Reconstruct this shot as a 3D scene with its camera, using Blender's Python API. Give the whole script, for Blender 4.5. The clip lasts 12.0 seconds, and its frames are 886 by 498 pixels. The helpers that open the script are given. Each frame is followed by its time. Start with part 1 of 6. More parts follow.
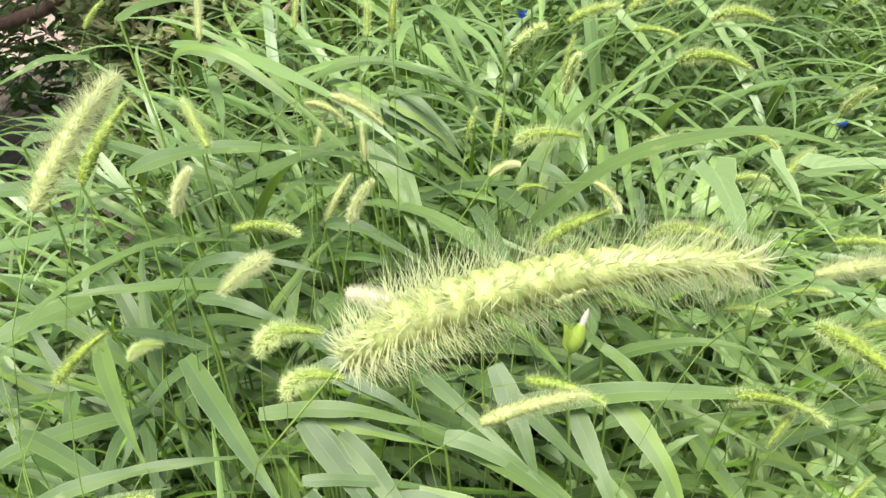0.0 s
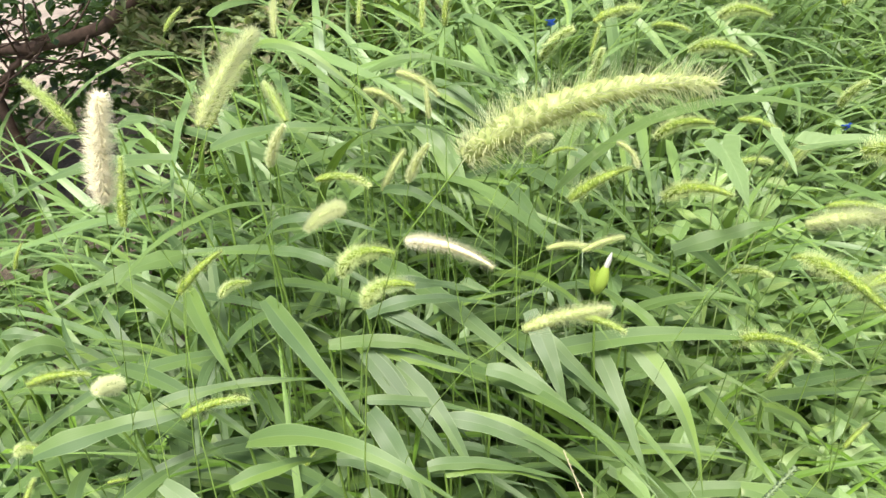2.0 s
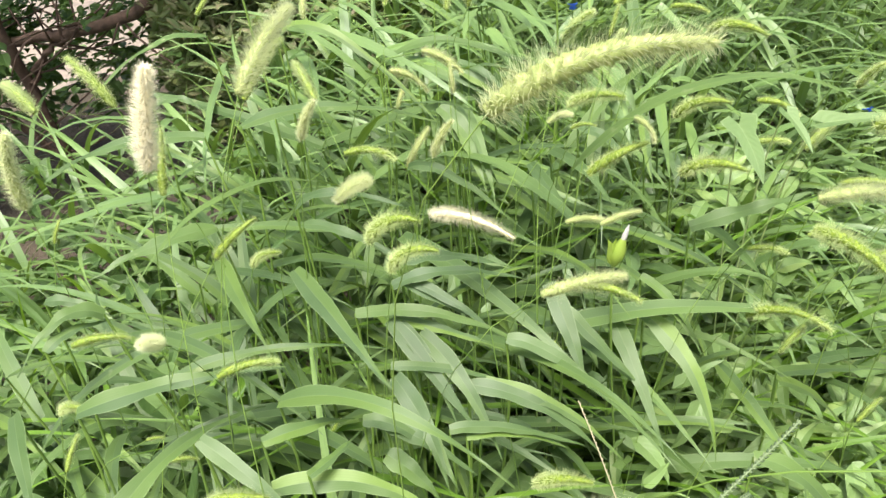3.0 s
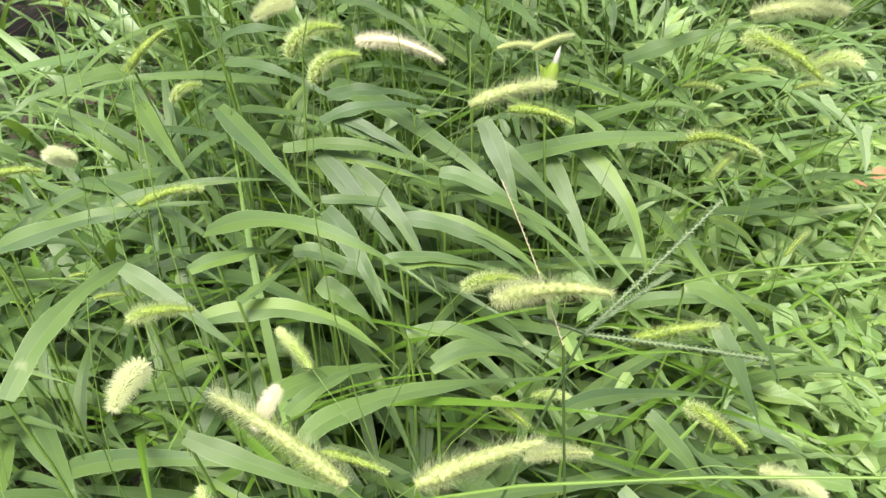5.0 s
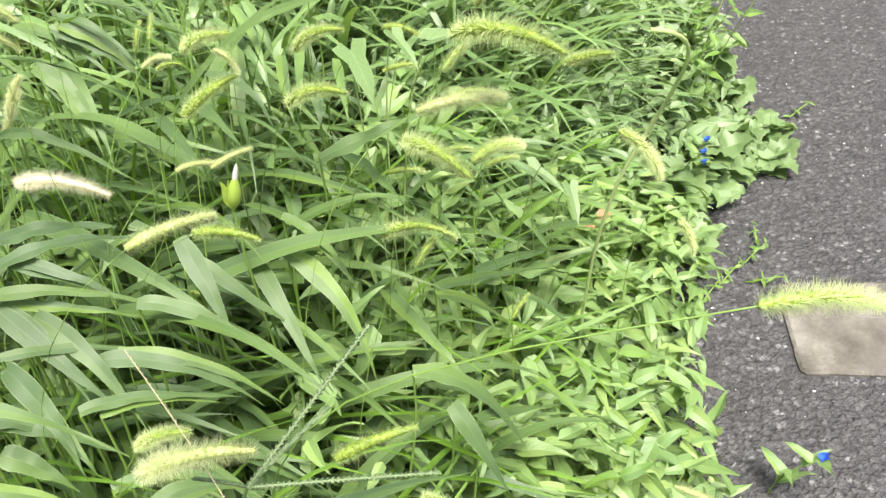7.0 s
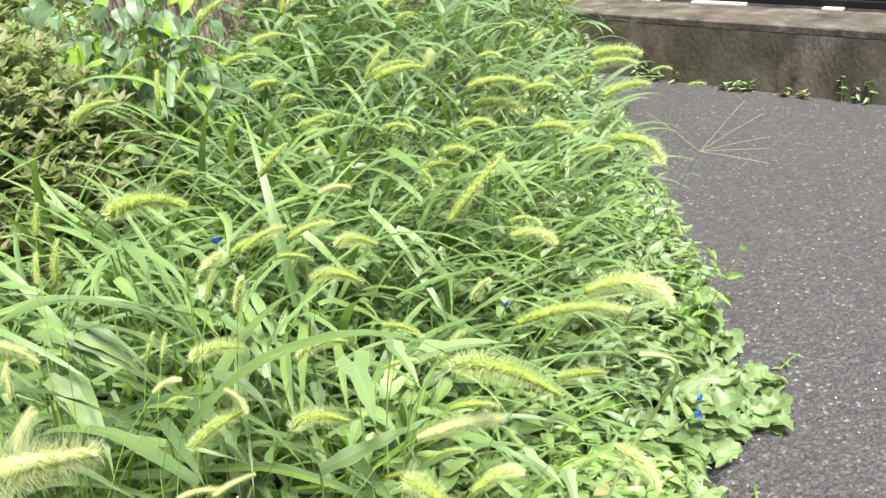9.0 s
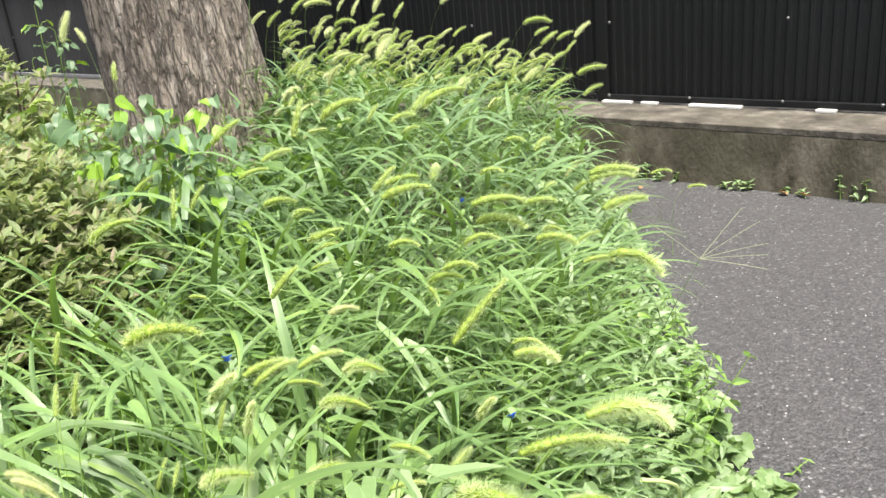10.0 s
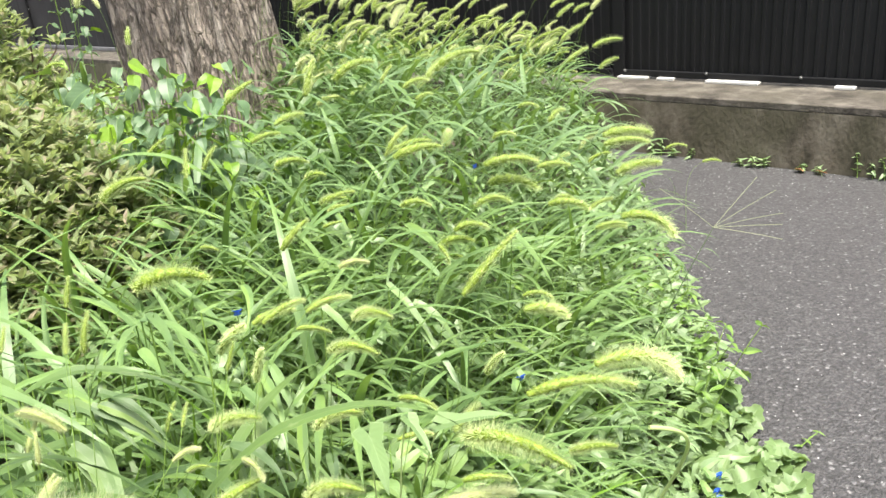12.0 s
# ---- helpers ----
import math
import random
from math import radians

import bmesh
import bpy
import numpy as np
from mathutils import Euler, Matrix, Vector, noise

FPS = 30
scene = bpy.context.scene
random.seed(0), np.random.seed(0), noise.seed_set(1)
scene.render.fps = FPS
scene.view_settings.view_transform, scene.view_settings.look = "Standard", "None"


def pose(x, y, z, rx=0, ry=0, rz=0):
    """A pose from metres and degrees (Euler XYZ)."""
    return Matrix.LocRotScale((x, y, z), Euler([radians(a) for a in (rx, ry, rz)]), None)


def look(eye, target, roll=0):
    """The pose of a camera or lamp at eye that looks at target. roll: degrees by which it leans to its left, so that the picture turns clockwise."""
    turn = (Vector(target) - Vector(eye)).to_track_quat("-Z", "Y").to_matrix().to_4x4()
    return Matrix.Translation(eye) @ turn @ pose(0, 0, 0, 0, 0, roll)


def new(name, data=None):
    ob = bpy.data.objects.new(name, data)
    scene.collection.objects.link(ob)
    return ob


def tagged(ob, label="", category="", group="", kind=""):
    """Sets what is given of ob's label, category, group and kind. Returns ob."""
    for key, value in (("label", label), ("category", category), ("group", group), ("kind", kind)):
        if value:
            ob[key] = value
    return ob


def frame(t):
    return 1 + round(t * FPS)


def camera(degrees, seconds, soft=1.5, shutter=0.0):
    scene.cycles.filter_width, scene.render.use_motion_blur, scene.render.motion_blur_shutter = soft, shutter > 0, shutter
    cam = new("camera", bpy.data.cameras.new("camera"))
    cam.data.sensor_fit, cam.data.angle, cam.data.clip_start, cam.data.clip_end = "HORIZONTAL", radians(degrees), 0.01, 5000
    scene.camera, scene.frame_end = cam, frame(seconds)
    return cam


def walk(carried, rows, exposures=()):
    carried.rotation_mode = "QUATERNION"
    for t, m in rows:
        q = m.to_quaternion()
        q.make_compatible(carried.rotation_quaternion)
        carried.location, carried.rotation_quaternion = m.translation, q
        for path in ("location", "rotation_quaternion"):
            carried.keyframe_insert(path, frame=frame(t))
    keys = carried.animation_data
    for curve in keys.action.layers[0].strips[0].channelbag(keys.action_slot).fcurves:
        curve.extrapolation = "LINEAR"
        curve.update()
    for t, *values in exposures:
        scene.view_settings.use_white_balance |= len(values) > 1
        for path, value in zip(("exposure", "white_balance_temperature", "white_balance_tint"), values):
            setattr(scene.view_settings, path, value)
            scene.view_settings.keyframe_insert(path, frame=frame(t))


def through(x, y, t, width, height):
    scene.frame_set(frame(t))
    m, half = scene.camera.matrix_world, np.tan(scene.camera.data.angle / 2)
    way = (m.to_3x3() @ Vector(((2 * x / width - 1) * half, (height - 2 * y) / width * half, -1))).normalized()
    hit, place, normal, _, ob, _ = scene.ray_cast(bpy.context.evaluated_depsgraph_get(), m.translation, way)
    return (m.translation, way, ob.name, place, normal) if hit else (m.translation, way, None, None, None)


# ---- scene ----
cam = camera(57.3, 12.0, soft=1.5)
PATH = [
    (0, (0.1, 0.089, 1.179), (-0.061, 1.649, -0.061), -9.4),
    (0.5, (0.098, 0.038, 1.184), (-0.051, 1.624, -0.026), -9.1),
    (1, (0.093, -0.009, 1.194), (-0.049, 1.605, 0.021), -8.5),
    (1.5, (0.095, -0.017, 1.2), (-0.088, 1.593, 0.028), -9.4),
    (2, (0.082, -0.029, 1.196), (-0.121, 1.575, 0.019), -9.7),
    (2.5, (0.088, -0.045, 1.191), (-0.161, 1.553, 0.015), -10.3),
    (2.7, (0.084, -0.051, 1.199), (-0.174, 1.542, 0.018), -10.5),
    (4.3, (0.081, -0.085, 1.19), (-0.16, 1.474, -0.039), -10.2),
    (4.5, (0.086, -0.087, 1.181), (-0.145, 1.448, -0.079), -10.1),
    (5, (0.09, -0.095, 1.135), (-0.065, 1.358, -0.23), -9.9),
    (5.5, (0.107, -0.088, 1.094), (0.039, 1.277, -0.366), -9.1),
    (6, (0.132, -0.085, 1.084), (0.153, 1.243, -0.411), -8.4),
    (6.5, (0.173, -0.072, 1.12), (0.342, 1.308, -0.318), -7.7),
    (7, (0.197, -0.069, 1.157), (0.488, 1.398, -0.171), -7.2),
    (7.5, (0.206, -0.057, 1.191), (0.546, 1.501, -0.017), -6.6),
    (7.7, (0.207, -0.052, 1.201), (0.565, 1.54, 0.045), -6.5),
    (9.3, (0.211, -0.035, 1.261), (0.644, 1.725, 0.415), -5.7),
    (9.5, (0.213, -0.041, 1.269), (0.651, 1.738, 0.468), -6.0),
    (10, (0.212, -0.054, 1.297), (0.663, 1.766, 0.601), -6.1),
    (10.5, (0.217, -0.061, 1.299), (0.675, 1.778, 0.663), -6.1),
    (11, (0.216, -0.063, 1.293), (0.674, 1.778, 0.66), -5.9),
    (11.5, (0.216, -0.063, 1.275), (0.664, 1.776, 0.628), -6.0),
    (12, (0.209, -0.061, 1.263), (0.622, 1.751, 0.525), -5.7),
]
walk(cam, [(t, look(eye, target, roll)) for t, eye, target, roll in PATH],
     [(0, 1.57), (2.5, 1.62), (5.5, 1.53), (7, 1.74), (9.5, 1.91), (12, 1.92)])

# ---- light ----
world = bpy.data.worlds.new("overcast_sky")
scene.world = world
world.use_nodes = True
wn = world.node_tree
sky = wn.nodes.new("ShaderNodeTexSky")
sky.sky_type = "NISHITA"
sky.sun_disc = False
sky.sun_elevation = radians(71)
sky.sun_rotation = radians(171)
sky.air_density = 1.0
sky.dust_density = 6.0
sky.ozone_density = 0.6
wn.nodes["Background"].inputs["Strength"].default_value = 0.085
wn.links.new(sky.outputs["Color"], wn.nodes["Background"].inputs["Color"])

sun = new("sun", bpy.data.lights.new("sun", "SUN"))
sun.data.energy = 2.9
sun.data.angle = radians(22)
sun.data.color = (1.0, 0.97, 0.9)
# The hazy sun stands high behind the camera.
sun.matrix_world = look((0.3, -1.9, 5.6), (0, 0, 0))

# ---- small tools ----
rng = np.random.default_rng(11)


def build_mesh(name, verts, faces, material, uv=None, smooth=True):
    """A mesh from arrays of vertices and of equal-sided faces."""
    verts, faces = np.asarray(verts, float), np.asarray(faces, int)
    me = bpy.data.meshes.new(name)
    me.vertices.add(len(verts))
    me.vertices.foreach_set("co", verts.ravel())
    k = faces.shape[1]
    me.loops.add(faces.size)
    me.loops.foreach_set("vertex_index", faces.ravel())
    me.polygons.add(len(faces))
    me.polygons.foreach_set("loop_start", np.arange(0, faces.size, k))
    me.polygons.foreach_set("use_smooth", np.full(len(faces), smooth))
    if uv is not None:
        layer = me.uv_layers.new(name="UVMap")
        layer.data.foreach_set("uv", np.asarray(uv, float)[faces.ravel()].ravel())
    me.update(calc_edges=True)
    if uv is not None:
        # A crease along the midrib.
        ends = np.empty(len(me.edges) * 2, int)
        me.edges.foreach_get("vertices", ends)
        rib = np.abs(np.asarray(uv, float)[:, 0] - 0.5) < 1e-6
        crease = me.attributes.new("sharp_edge", "BOOLEAN", "EDGE")
        crease.data.foreach_set("value", rib[ends].reshape(-1, 2).all(axis=1))
    me.materials.append(material)
    return me


def thing(name, label, category, group="", kind="", at=(0, 0, 0)):
    """An Empty at the base of a thing, to which its parts are parented."""
    ob = new(name)
    ob.empty_display_size = 0.05
    ob.location = at
    return tagged(ob, label, category, group, kind)


def part(name, mesh, parent, local=None, label=""):
    """One mesh object under a thing or a part."""
    ob = new(name, mesh)
    ob.parent = parent
    if local is not None:
        ob.matrix_basis = local
    if label:
        ob["label"] = label
    return ob


def from_bm(bm, name, material, smooth=False):
    me = bpy.data.meshes.new(name)
    bmesh.ops.recalc_face_normals(bm, faces=bm.faces)
    bm.to_mesh(me)
    bm.free()
    for p in me.polygons:
        p.use_smooth = smooth
    me.materials.append(material)
    return me


def box_mesh(name, size, material, bevel=0.004, at=(0, 0, 0)):
    bm = bmesh.new()
    bmesh.ops.create_cube(bm, size=1.0)
    bmesh.ops.scale(bm, vec=size, verts=bm.verts)
    bmesh.ops.translate(bm, vec=at, verts=bm.verts)
    if bevel:
        bmesh.ops.bevel(bm, geom=bm.edges[:], offset=bevel, segments=2, affect="EDGES", profile=0.5)
    return from_bm(bm, name, material)


def tube(points, radii, sides=5):
    """Vertices and quads of a round tube along a line of points."""
    P = np.asarray(points, float)
    n = len(P)
    T = np.gradient(P, axis=0)
    T /= np.linalg.norm(T, axis=1)[:, None] + 1e-12
    ref = np.where(np.abs(T[:, 2:3]) > 0.9, np.array([[1.0, 0, 0]]), np.array([[0, 0, 1.0]]))
    A = np.cross(T, ref)
    A /= np.linalg.norm(A, axis=1)[:, None] + 1e-12
    B = np.cross(T, A)
    ang = np.arange(sides) * 2 * math.pi / sides
    R = np.broadcast_to(np.asarray(radii, float), (n,))
    V = P[:, None] + R[:, None, None] * (np.cos(ang)[None, :, None] * A[:, None] + np.sin(ang)[None, :, None] * B[:, None])
    i = np.arange(n - 1)[:, None] * sides
    j = np.arange(sides)[None, :]
    k = (j + 1) % sides
    F = np.stack([i + j, i + k, i + sides + k, i + sides + j], -1).reshape(-1, 4)
    return V.reshape(-1, 3), F


def bezier(a, b, c, d, n):
    s = np.linspace(0, 1, n)[:, None]
    a, b, c, d = (np.asarray(v, float) for v in (a, b, c, d))
    return (1 - s) ** 3 * a + 3 * s * (1 - s) ** 2 * b + 3 * s * s * (1 - s) * c + s ** 3 * d


def joined(pieces):
    """Several (vertices, faces, uv) as one."""
    V, F, U, n = [], [], [], 0
    for v, f, u in pieces:
        V.append(v), F.append(f + n), U.append(u)
        n += len(v)
    return np.concatenate(V), np.concatenate(F), np.concatenate(U)


def breeze(local, n=None, other=0.24):
    """Headings of leaves: most bend to one side with the wind, some to the other."""
    if n is None:
        return float(breeze(local, 1)[0])
    other = local.uniform(0, 1, n) < other
    return np.radians(np.where(other, local.normal(170, 40, n), local.normal(-34, 34, n)))


# ---- materials ----
def material(name):
    m = bpy.data.materials.new(name)
    m.use_nodes = True
    nt = m.node_tree
    return m, nt, nt.nodes["Principled BSDF"], nt.nodes["Material Output"]


def node(nt, kind, **values):
    n = nt.nodes.new(kind)
    for key, value in values.items():
        if key in n.inputs:
            n.inputs[key].default_value = value
    return n


def ramp(nt, source, stops):
    r = nt.nodes.new("ShaderNodeValToRGB")
    el = r.color_ramp.elements
    while len(el) < len(stops):
        el.new(0.5)
    for e, (pos, col) in zip(el, stops):
        e.position, e.color = pos, (*col, 1)
    nt.links.new(source, r.inputs["Fac"])
    return r.outputs["Color"]


def maths(nt, op, a, b=0.0):
    n = nt.nodes.new("ShaderNodeMath")
    n.operation = op
    for slot, v in zip(n.inputs, (a, b)):
        if isinstance(v, (int, float)):
            slot.default_value = v
        else:
            nt.links.new(v, slot)
    return n.outputs[0]


def mixed(nt, fac, a, b, blend="MIX"):
    n = nt.nodes.new("ShaderNodeMix")
    n.data_type, n.blend_type = "RGBA", blend
    for slot, v in ((n.inputs[0], fac), (n.inputs[6], a), (n.inputs[7], b)):
        if isinstance(v, (int, float)):
            slot.default_value = v
        elif isinstance(v, tuple):
            slot.default_value = (*v, 1)
        else:
            nt.links.new(v, slot)
    return n.outputs[2]


def chance(nt):
    """A number for each thing and each loose piece of a mesh."""
    o = nt.nodes.new("ShaderNodeObjectInfo").outputs["Random"]
    g = nt.nodes.new("ShaderNodeNewGeometry").outputs["Random Per Island"]
    return maths(nt, "FRACT", maths(nt, "ADD", o, g))


def leaf_material(name, tones, rib, through, rough=0.45, veins=26.0, glow=0.4, ribwidth=0.06, spots=0.5, shine=0.48):
    """A leaf: tones by chance, a pale midrib, fine veins, blemishes and light shining through."""
    m, nt, bsdf, out = material(name)
    rnd = chance(nt)
    base = ramp(nt, rnd, [(i / max(1, len(tones) - 1), c) for i, c in enumerate(tones)])
    uv = nt.nodes.new("ShaderNodeUVMap")
    sep = nt.nodes.new("ShaderNodeSeparateXYZ")
    nt.links.new(uv.outputs["UV"], sep.inputs[0])
    across = maths(nt, "ABSOLUTE", maths(nt, "SUBTRACT", sep.outputs["X"], 0.5))
    inrib = maths(nt, "LESS_THAN", across, ribwidth)
    wave = nt.nodes.new("ShaderNodeMath")
    wave.operation = "SINE"
    if veins > 5:
        run = maths(nt, "MULTIPLY", sep.outputs["X"], veins * 6.283)
    else:
        # Side veins that slant from the midrib to the margin.
        run = maths(nt, "MULTIPLY", maths(nt, "SUBTRACT", sep.outputs["Y"], maths(nt, "MULTIPLY", across, 0.55)), 50.0)
    nt.links.new(run, wave.inputs[0])
    stripe = maths(nt, "MULTIPLY", maths(nt, "ADD", wave.outputs[0], 1.0), 0.07 if veins > 5 else 0.025)
    col = mixed(nt, stripe, base, (0.02, 0.06, 0.012))
    col = mixed(nt, maths(nt, "MULTIPLY", inrib, 0.20 if veins > 5 else 0.38), col, rib)
    col = mixed(nt, maths(nt, "MULTIPLY", maths(nt, "GREATER_THAN", across, 0.468), 0.50), col, rib)
    pos = nt.nodes.new("ShaderNodeNewGeometry").outputs["Position"]
    blot = node(nt, "ShaderNodeTexNoise", Scale=38.0, Detail=3.0)
    nt.links.new(pos, blot.inputs["Vector"])
    big = node(nt, "ShaderNodeTexNoise", Scale=5.0, Detail=2.0)
    nt.links.new(pos, big.inputs["Vector"])
    col = mixed(nt, maths(nt, "MULTIPLY", maths(nt, "SUBTRACT", big.outputs["Fac"], 0.38), 0.8), col, tuple(1.5 * v for v in tones[-1]))
    mark = ramp(nt, blot.outputs["Fac"], [(0.70, (0, 0, 0)), (0.78, (1, 1, 1))])
    col = mixed(nt, maths(nt, "MULTIPLY", mark, spots), col, (0.38, 0.40, 0.22))
    nt.links.new(col, bsdf.inputs["Base Color"])
    bsdf.inputs["Roughness"].default_value = rough
    bsdf.inputs["Specular IOR Level"].default_value = shine
    bump = node(nt, "ShaderNodeBump", Strength=0.05 if veins > 5 else 0.12, Distance=0.0004 if veins > 5 else 0.0012)
    nt.links.new(wave.outputs[0], bump.inputs["Height"])
    nt.links.new(bump.outputs[0], bsdf.inputs["Normal"])
    lit = nt.nodes.new("ShaderNodeBsdfTranslucent")
    nt.links.new(mixed(nt, 0.75, col, through), lit.inputs["Color"])
    mix = nt.nodes.new("ShaderNodeMixShader")
    mix.inputs[0].default_value = glow
    nt.links.new(bsdf.outputs[0], mix.inputs[1])
    nt.links.new(lit.outputs[0], mix.inputs[2])
    nt.links.new(mix.outputs[0], out.inputs["Surface"])
    return m


def soft_material(name, tones, glow, through, rough=0.6, grain=0.0):
    """A thin plant part that lets light through; its tone goes by piece, or by grain where one is given."""
    m, nt, bsdf, out = material(name)
    by = chance(nt)
    if grain:
        speck = node(nt, "ShaderNodeTexNoise", Scale=grain, Detail=2.0)
        nt.links.new(nt.nodes.new("ShaderNodeNewGeometry").outputs["Position"], speck.inputs["Vector"])
        by = maths(nt, "MULTIPLY", maths(nt, "SUBTRACT", speck.outputs["Fac"], 0.25), 2.0)
    col = ramp(nt, by, [(i / max(1, len(tones) - 1), c) for i, c in enumerate(tones)])
    nt.links.new(col, bsdf.inputs["Base Color"])
    bsdf.inputs["Roughness"].default_value = rough
    lit = nt.nodes.new("ShaderNodeBsdfTranslucent")
    lit.inputs["Color"].default_value = (*through, 1)
    mix = nt.nodes.new("ShaderNodeMixShader")
    mix.inputs[0].default_value = glow
    nt.links.new(bsdf.outputs[0], mix.inputs[1])
    nt.links.new(lit.outputs[0], mix.inputs[2])
    nt.links.new(mix.outputs[0], out.inputs["Surface"])
    return m


def rough_material(name, stops, scale, rough, bump_scale, bump, second=None, detail=6.0, metal=0.0, stretch=(1, 1, 1), shine=0.4):
    """A mineral or painted surface: colour by noise at two scales, with relief."""
    m, nt, bsdf, out = material(name)
    pos = nt.nodes.new("ShaderNodeTexCoord").outputs["Object"]
    mp = nt.nodes.new("ShaderNodeMapping")
    mp.inputs["Scale"].default_value = stretch
    nt.links.new(pos, mp.inputs["Vector"])
    n1 = node(nt, "ShaderNodeTexNoise", Scale=scale, Detail=detail, Roughness=0.65)
    nt.links.new(mp.outputs[0], n1.inputs["Vector"])
    col = ramp(nt, n1.outputs["Fac"], stops)
    if second:
        n2 = node(nt, "ShaderNodeTexNoise", Scale=second[0], Detail=4.0)
        nt.links.new(mp.outputs[0], n2.inputs["Vector"])
        f = ramp(nt, n2.outputs["Fac"], [(0.45, (0, 0, 0)), (0.62, (1, 1, 1))])
        col = mixed(nt, maths(nt, "MULTIPLY", f, second[2]), col, second[1])
    nt.links.new(col, bsdf.inputs["Base Color"])
    bsdf.inputs["Roughness"].default_value = rough
    bsdf.inputs["Specular IOR Level"].default_value = shine
    bsdf.inputs["Metallic"].default_value = metal
    n3 = node(nt, "ShaderNodeTexNoise", Scale=bump_scale, Detail=5.0)
    nt.links.new(mp.outputs[0], n3.inputs["Vector"])
    b = node(nt, "ShaderNodeBump", Strength=0.7, Distance=bump)
    nt.links.new(n3.outputs["Fac"], b.inputs["Height"])
    nt.links.new(b.outputs[0], bsdf.inputs["Normal"])
    return m


# One foxtail leaf, light painted in: dim nearby, brighter behind, bluish sky sheen farthest.
M_BLADE = leaf_material("foxtail_leaf_lit", [(0.052, 0.106, 0.028), (0.112, 0.186, 0.062), (0.096, 0.166, 0.060), (0.130, 0.208, 0.068), (0.110, 0.182, 0.074), (0.162, 0.250, 0.056)], (0.19, 0.27, 0.13), (0.27, 0.46, 0.036), 0.46, 9.0, 0.20, 0.028, shine=0.50)
M_LONGLEAF = leaf_material("foxtail_leaf_dim", [(0.036, 0.070, 0.021), (0.069, 0.118, 0.040), (0.057, 0.099, 0.040), (0.084, 0.140, 0.036), (0.046, 0.083, 0.034), (0.118, 0.188, 0.034)], (0.20, 0.27, 0.13), (0.26, 0.46, 0.026), 0.54, 9.0, 0.18, 0.026, shine=0.45)
M_FARBLADE = leaf_material("foxtail_leaf_far_sheen", [(0.052, 0.098, 0.036), (0.116, 0.182, 0.090), (0.080, 0.138, 0.056), (0.145, 0.215, 0.108), (0.130, 0.212, 0.062)], (0.22, 0.31, 0.16), (0.28, 0.46, 0.05), 0.48, 9.0, 0.24, 0.028, shine=0.36)
M_VIVID = leaf_material("fresh_grass_leaf", [(0.066, 0.140, 0.016), (0.105, 0.205, 0.022), (0.082, 0.165, 0.022), (0.150, 0.270, 0.028)], (0.20, 0.30, 0.10), (0.32, 0.56, 0.02), 0.50, 9.0, 0.30, 0.028, shine=0.42)
M_BROAD = leaf_material("broad_leaf", [(0.072, 0.142, 0.030), (0.112, 0.205, 0.038), (0.160, 0.262, 0.040), (0.094, 0.172, 0.044)], (0.20, 0.30, 0.12), (0.30, 0.48, 0.03), 0.48, 3.0, 0.27, 0.03)
M_BRIGHT = leaf_material("edge_leaf", [(0.102, 0.182, 0.058), (0.154, 0.248, 0.080), (0.132, 0.220, 0.078), (0.236, 0.324, 0.100)], (0.24, 0.35, 0.15), (0.34, 0.52, 0.04), 0.48, 3.0, 0.27, 0.03)
M_PALEWEED = leaf_material("pale_edge_leaf", [(0.110, 0.178, 0.068), (0.160, 0.240, 0.108), (0.140, 0.216, 0.092), (0.225, 0.305, 0.140)], (0.24, 0.33, 0.18), (0.30, 0.46, 0.06), 0.46, 3.0, 0.22, 0.03, shine=0.5)
M_CREEPER = leaf_material("creeper_leaf", [(0.100, 0.166, 0.058), (0.148, 0.222, 0.086), (0.122, 0.190, 0.072)], (0.24, 0.32, 0.15), (0.30, 0.45, 0.06), 0.5, 3.0, 0.22, 0.03)
M_SHRUB = leaf_material("azalea_leaf", [(0.165, 0.235, 0.098), (0.200, 0.270, 0.116), (0.260, 0.205, 0.150), (0.180, 0.275, 0.090), (0.160, 0.228, 0.095), (0.225, 0.285, 0.130), (0.225, 0.195, 0.125)], (0.26, 0.24, 0.14), (0.36, 0.45, 0.13), 0.60, 2.0, 0.46, 0.03, 0.5, 0.4)
# Leaf tones lowered so that the colour itself deepens shade in the gaps.
M_DARKLEAF = leaf_material("shade_darkened_leaf", [(0.032, 0.068, 0.018), (0.052, 0.100, 0.026), (0.078, 0.138, 0.032)], (0.16, 0.26, 0.09), (0.20, 0.38, 0.03), 0.50, 2.0, 0.22, 0.03, shine=0.38)
M_TREELEAF = leaf_material("tree_leaf", [(0.05, 0.11, 0.03), (0.08, 0.16, 0.04)], (0.12, 0.2, 0.06), (0.15, 0.3, 0.04), 0.5, 2.0, 0.35, 0.03)
M_STEM = soft_material("green_stem", [(0.11, 0.20, 0.036), (0.19, 0.30, 0.055), (0.14, 0.235, 0.05)], 0.15, (0.36, 0.52, 0.08), 0.5)
M_TENDRIL = soft_material("pale_green_vine", [(0.44, 0.54, 0.22), (0.52, 0.62, 0.29)], 0.35, (0.55, 0.68, 0.28), 0.5)
M_STRAW = soft_material("dry_straw", [(0.45, 0.40, 0.24), (0.55, 0.50, 0.33)], 0.15, (0.5, 0.45, 0.25))
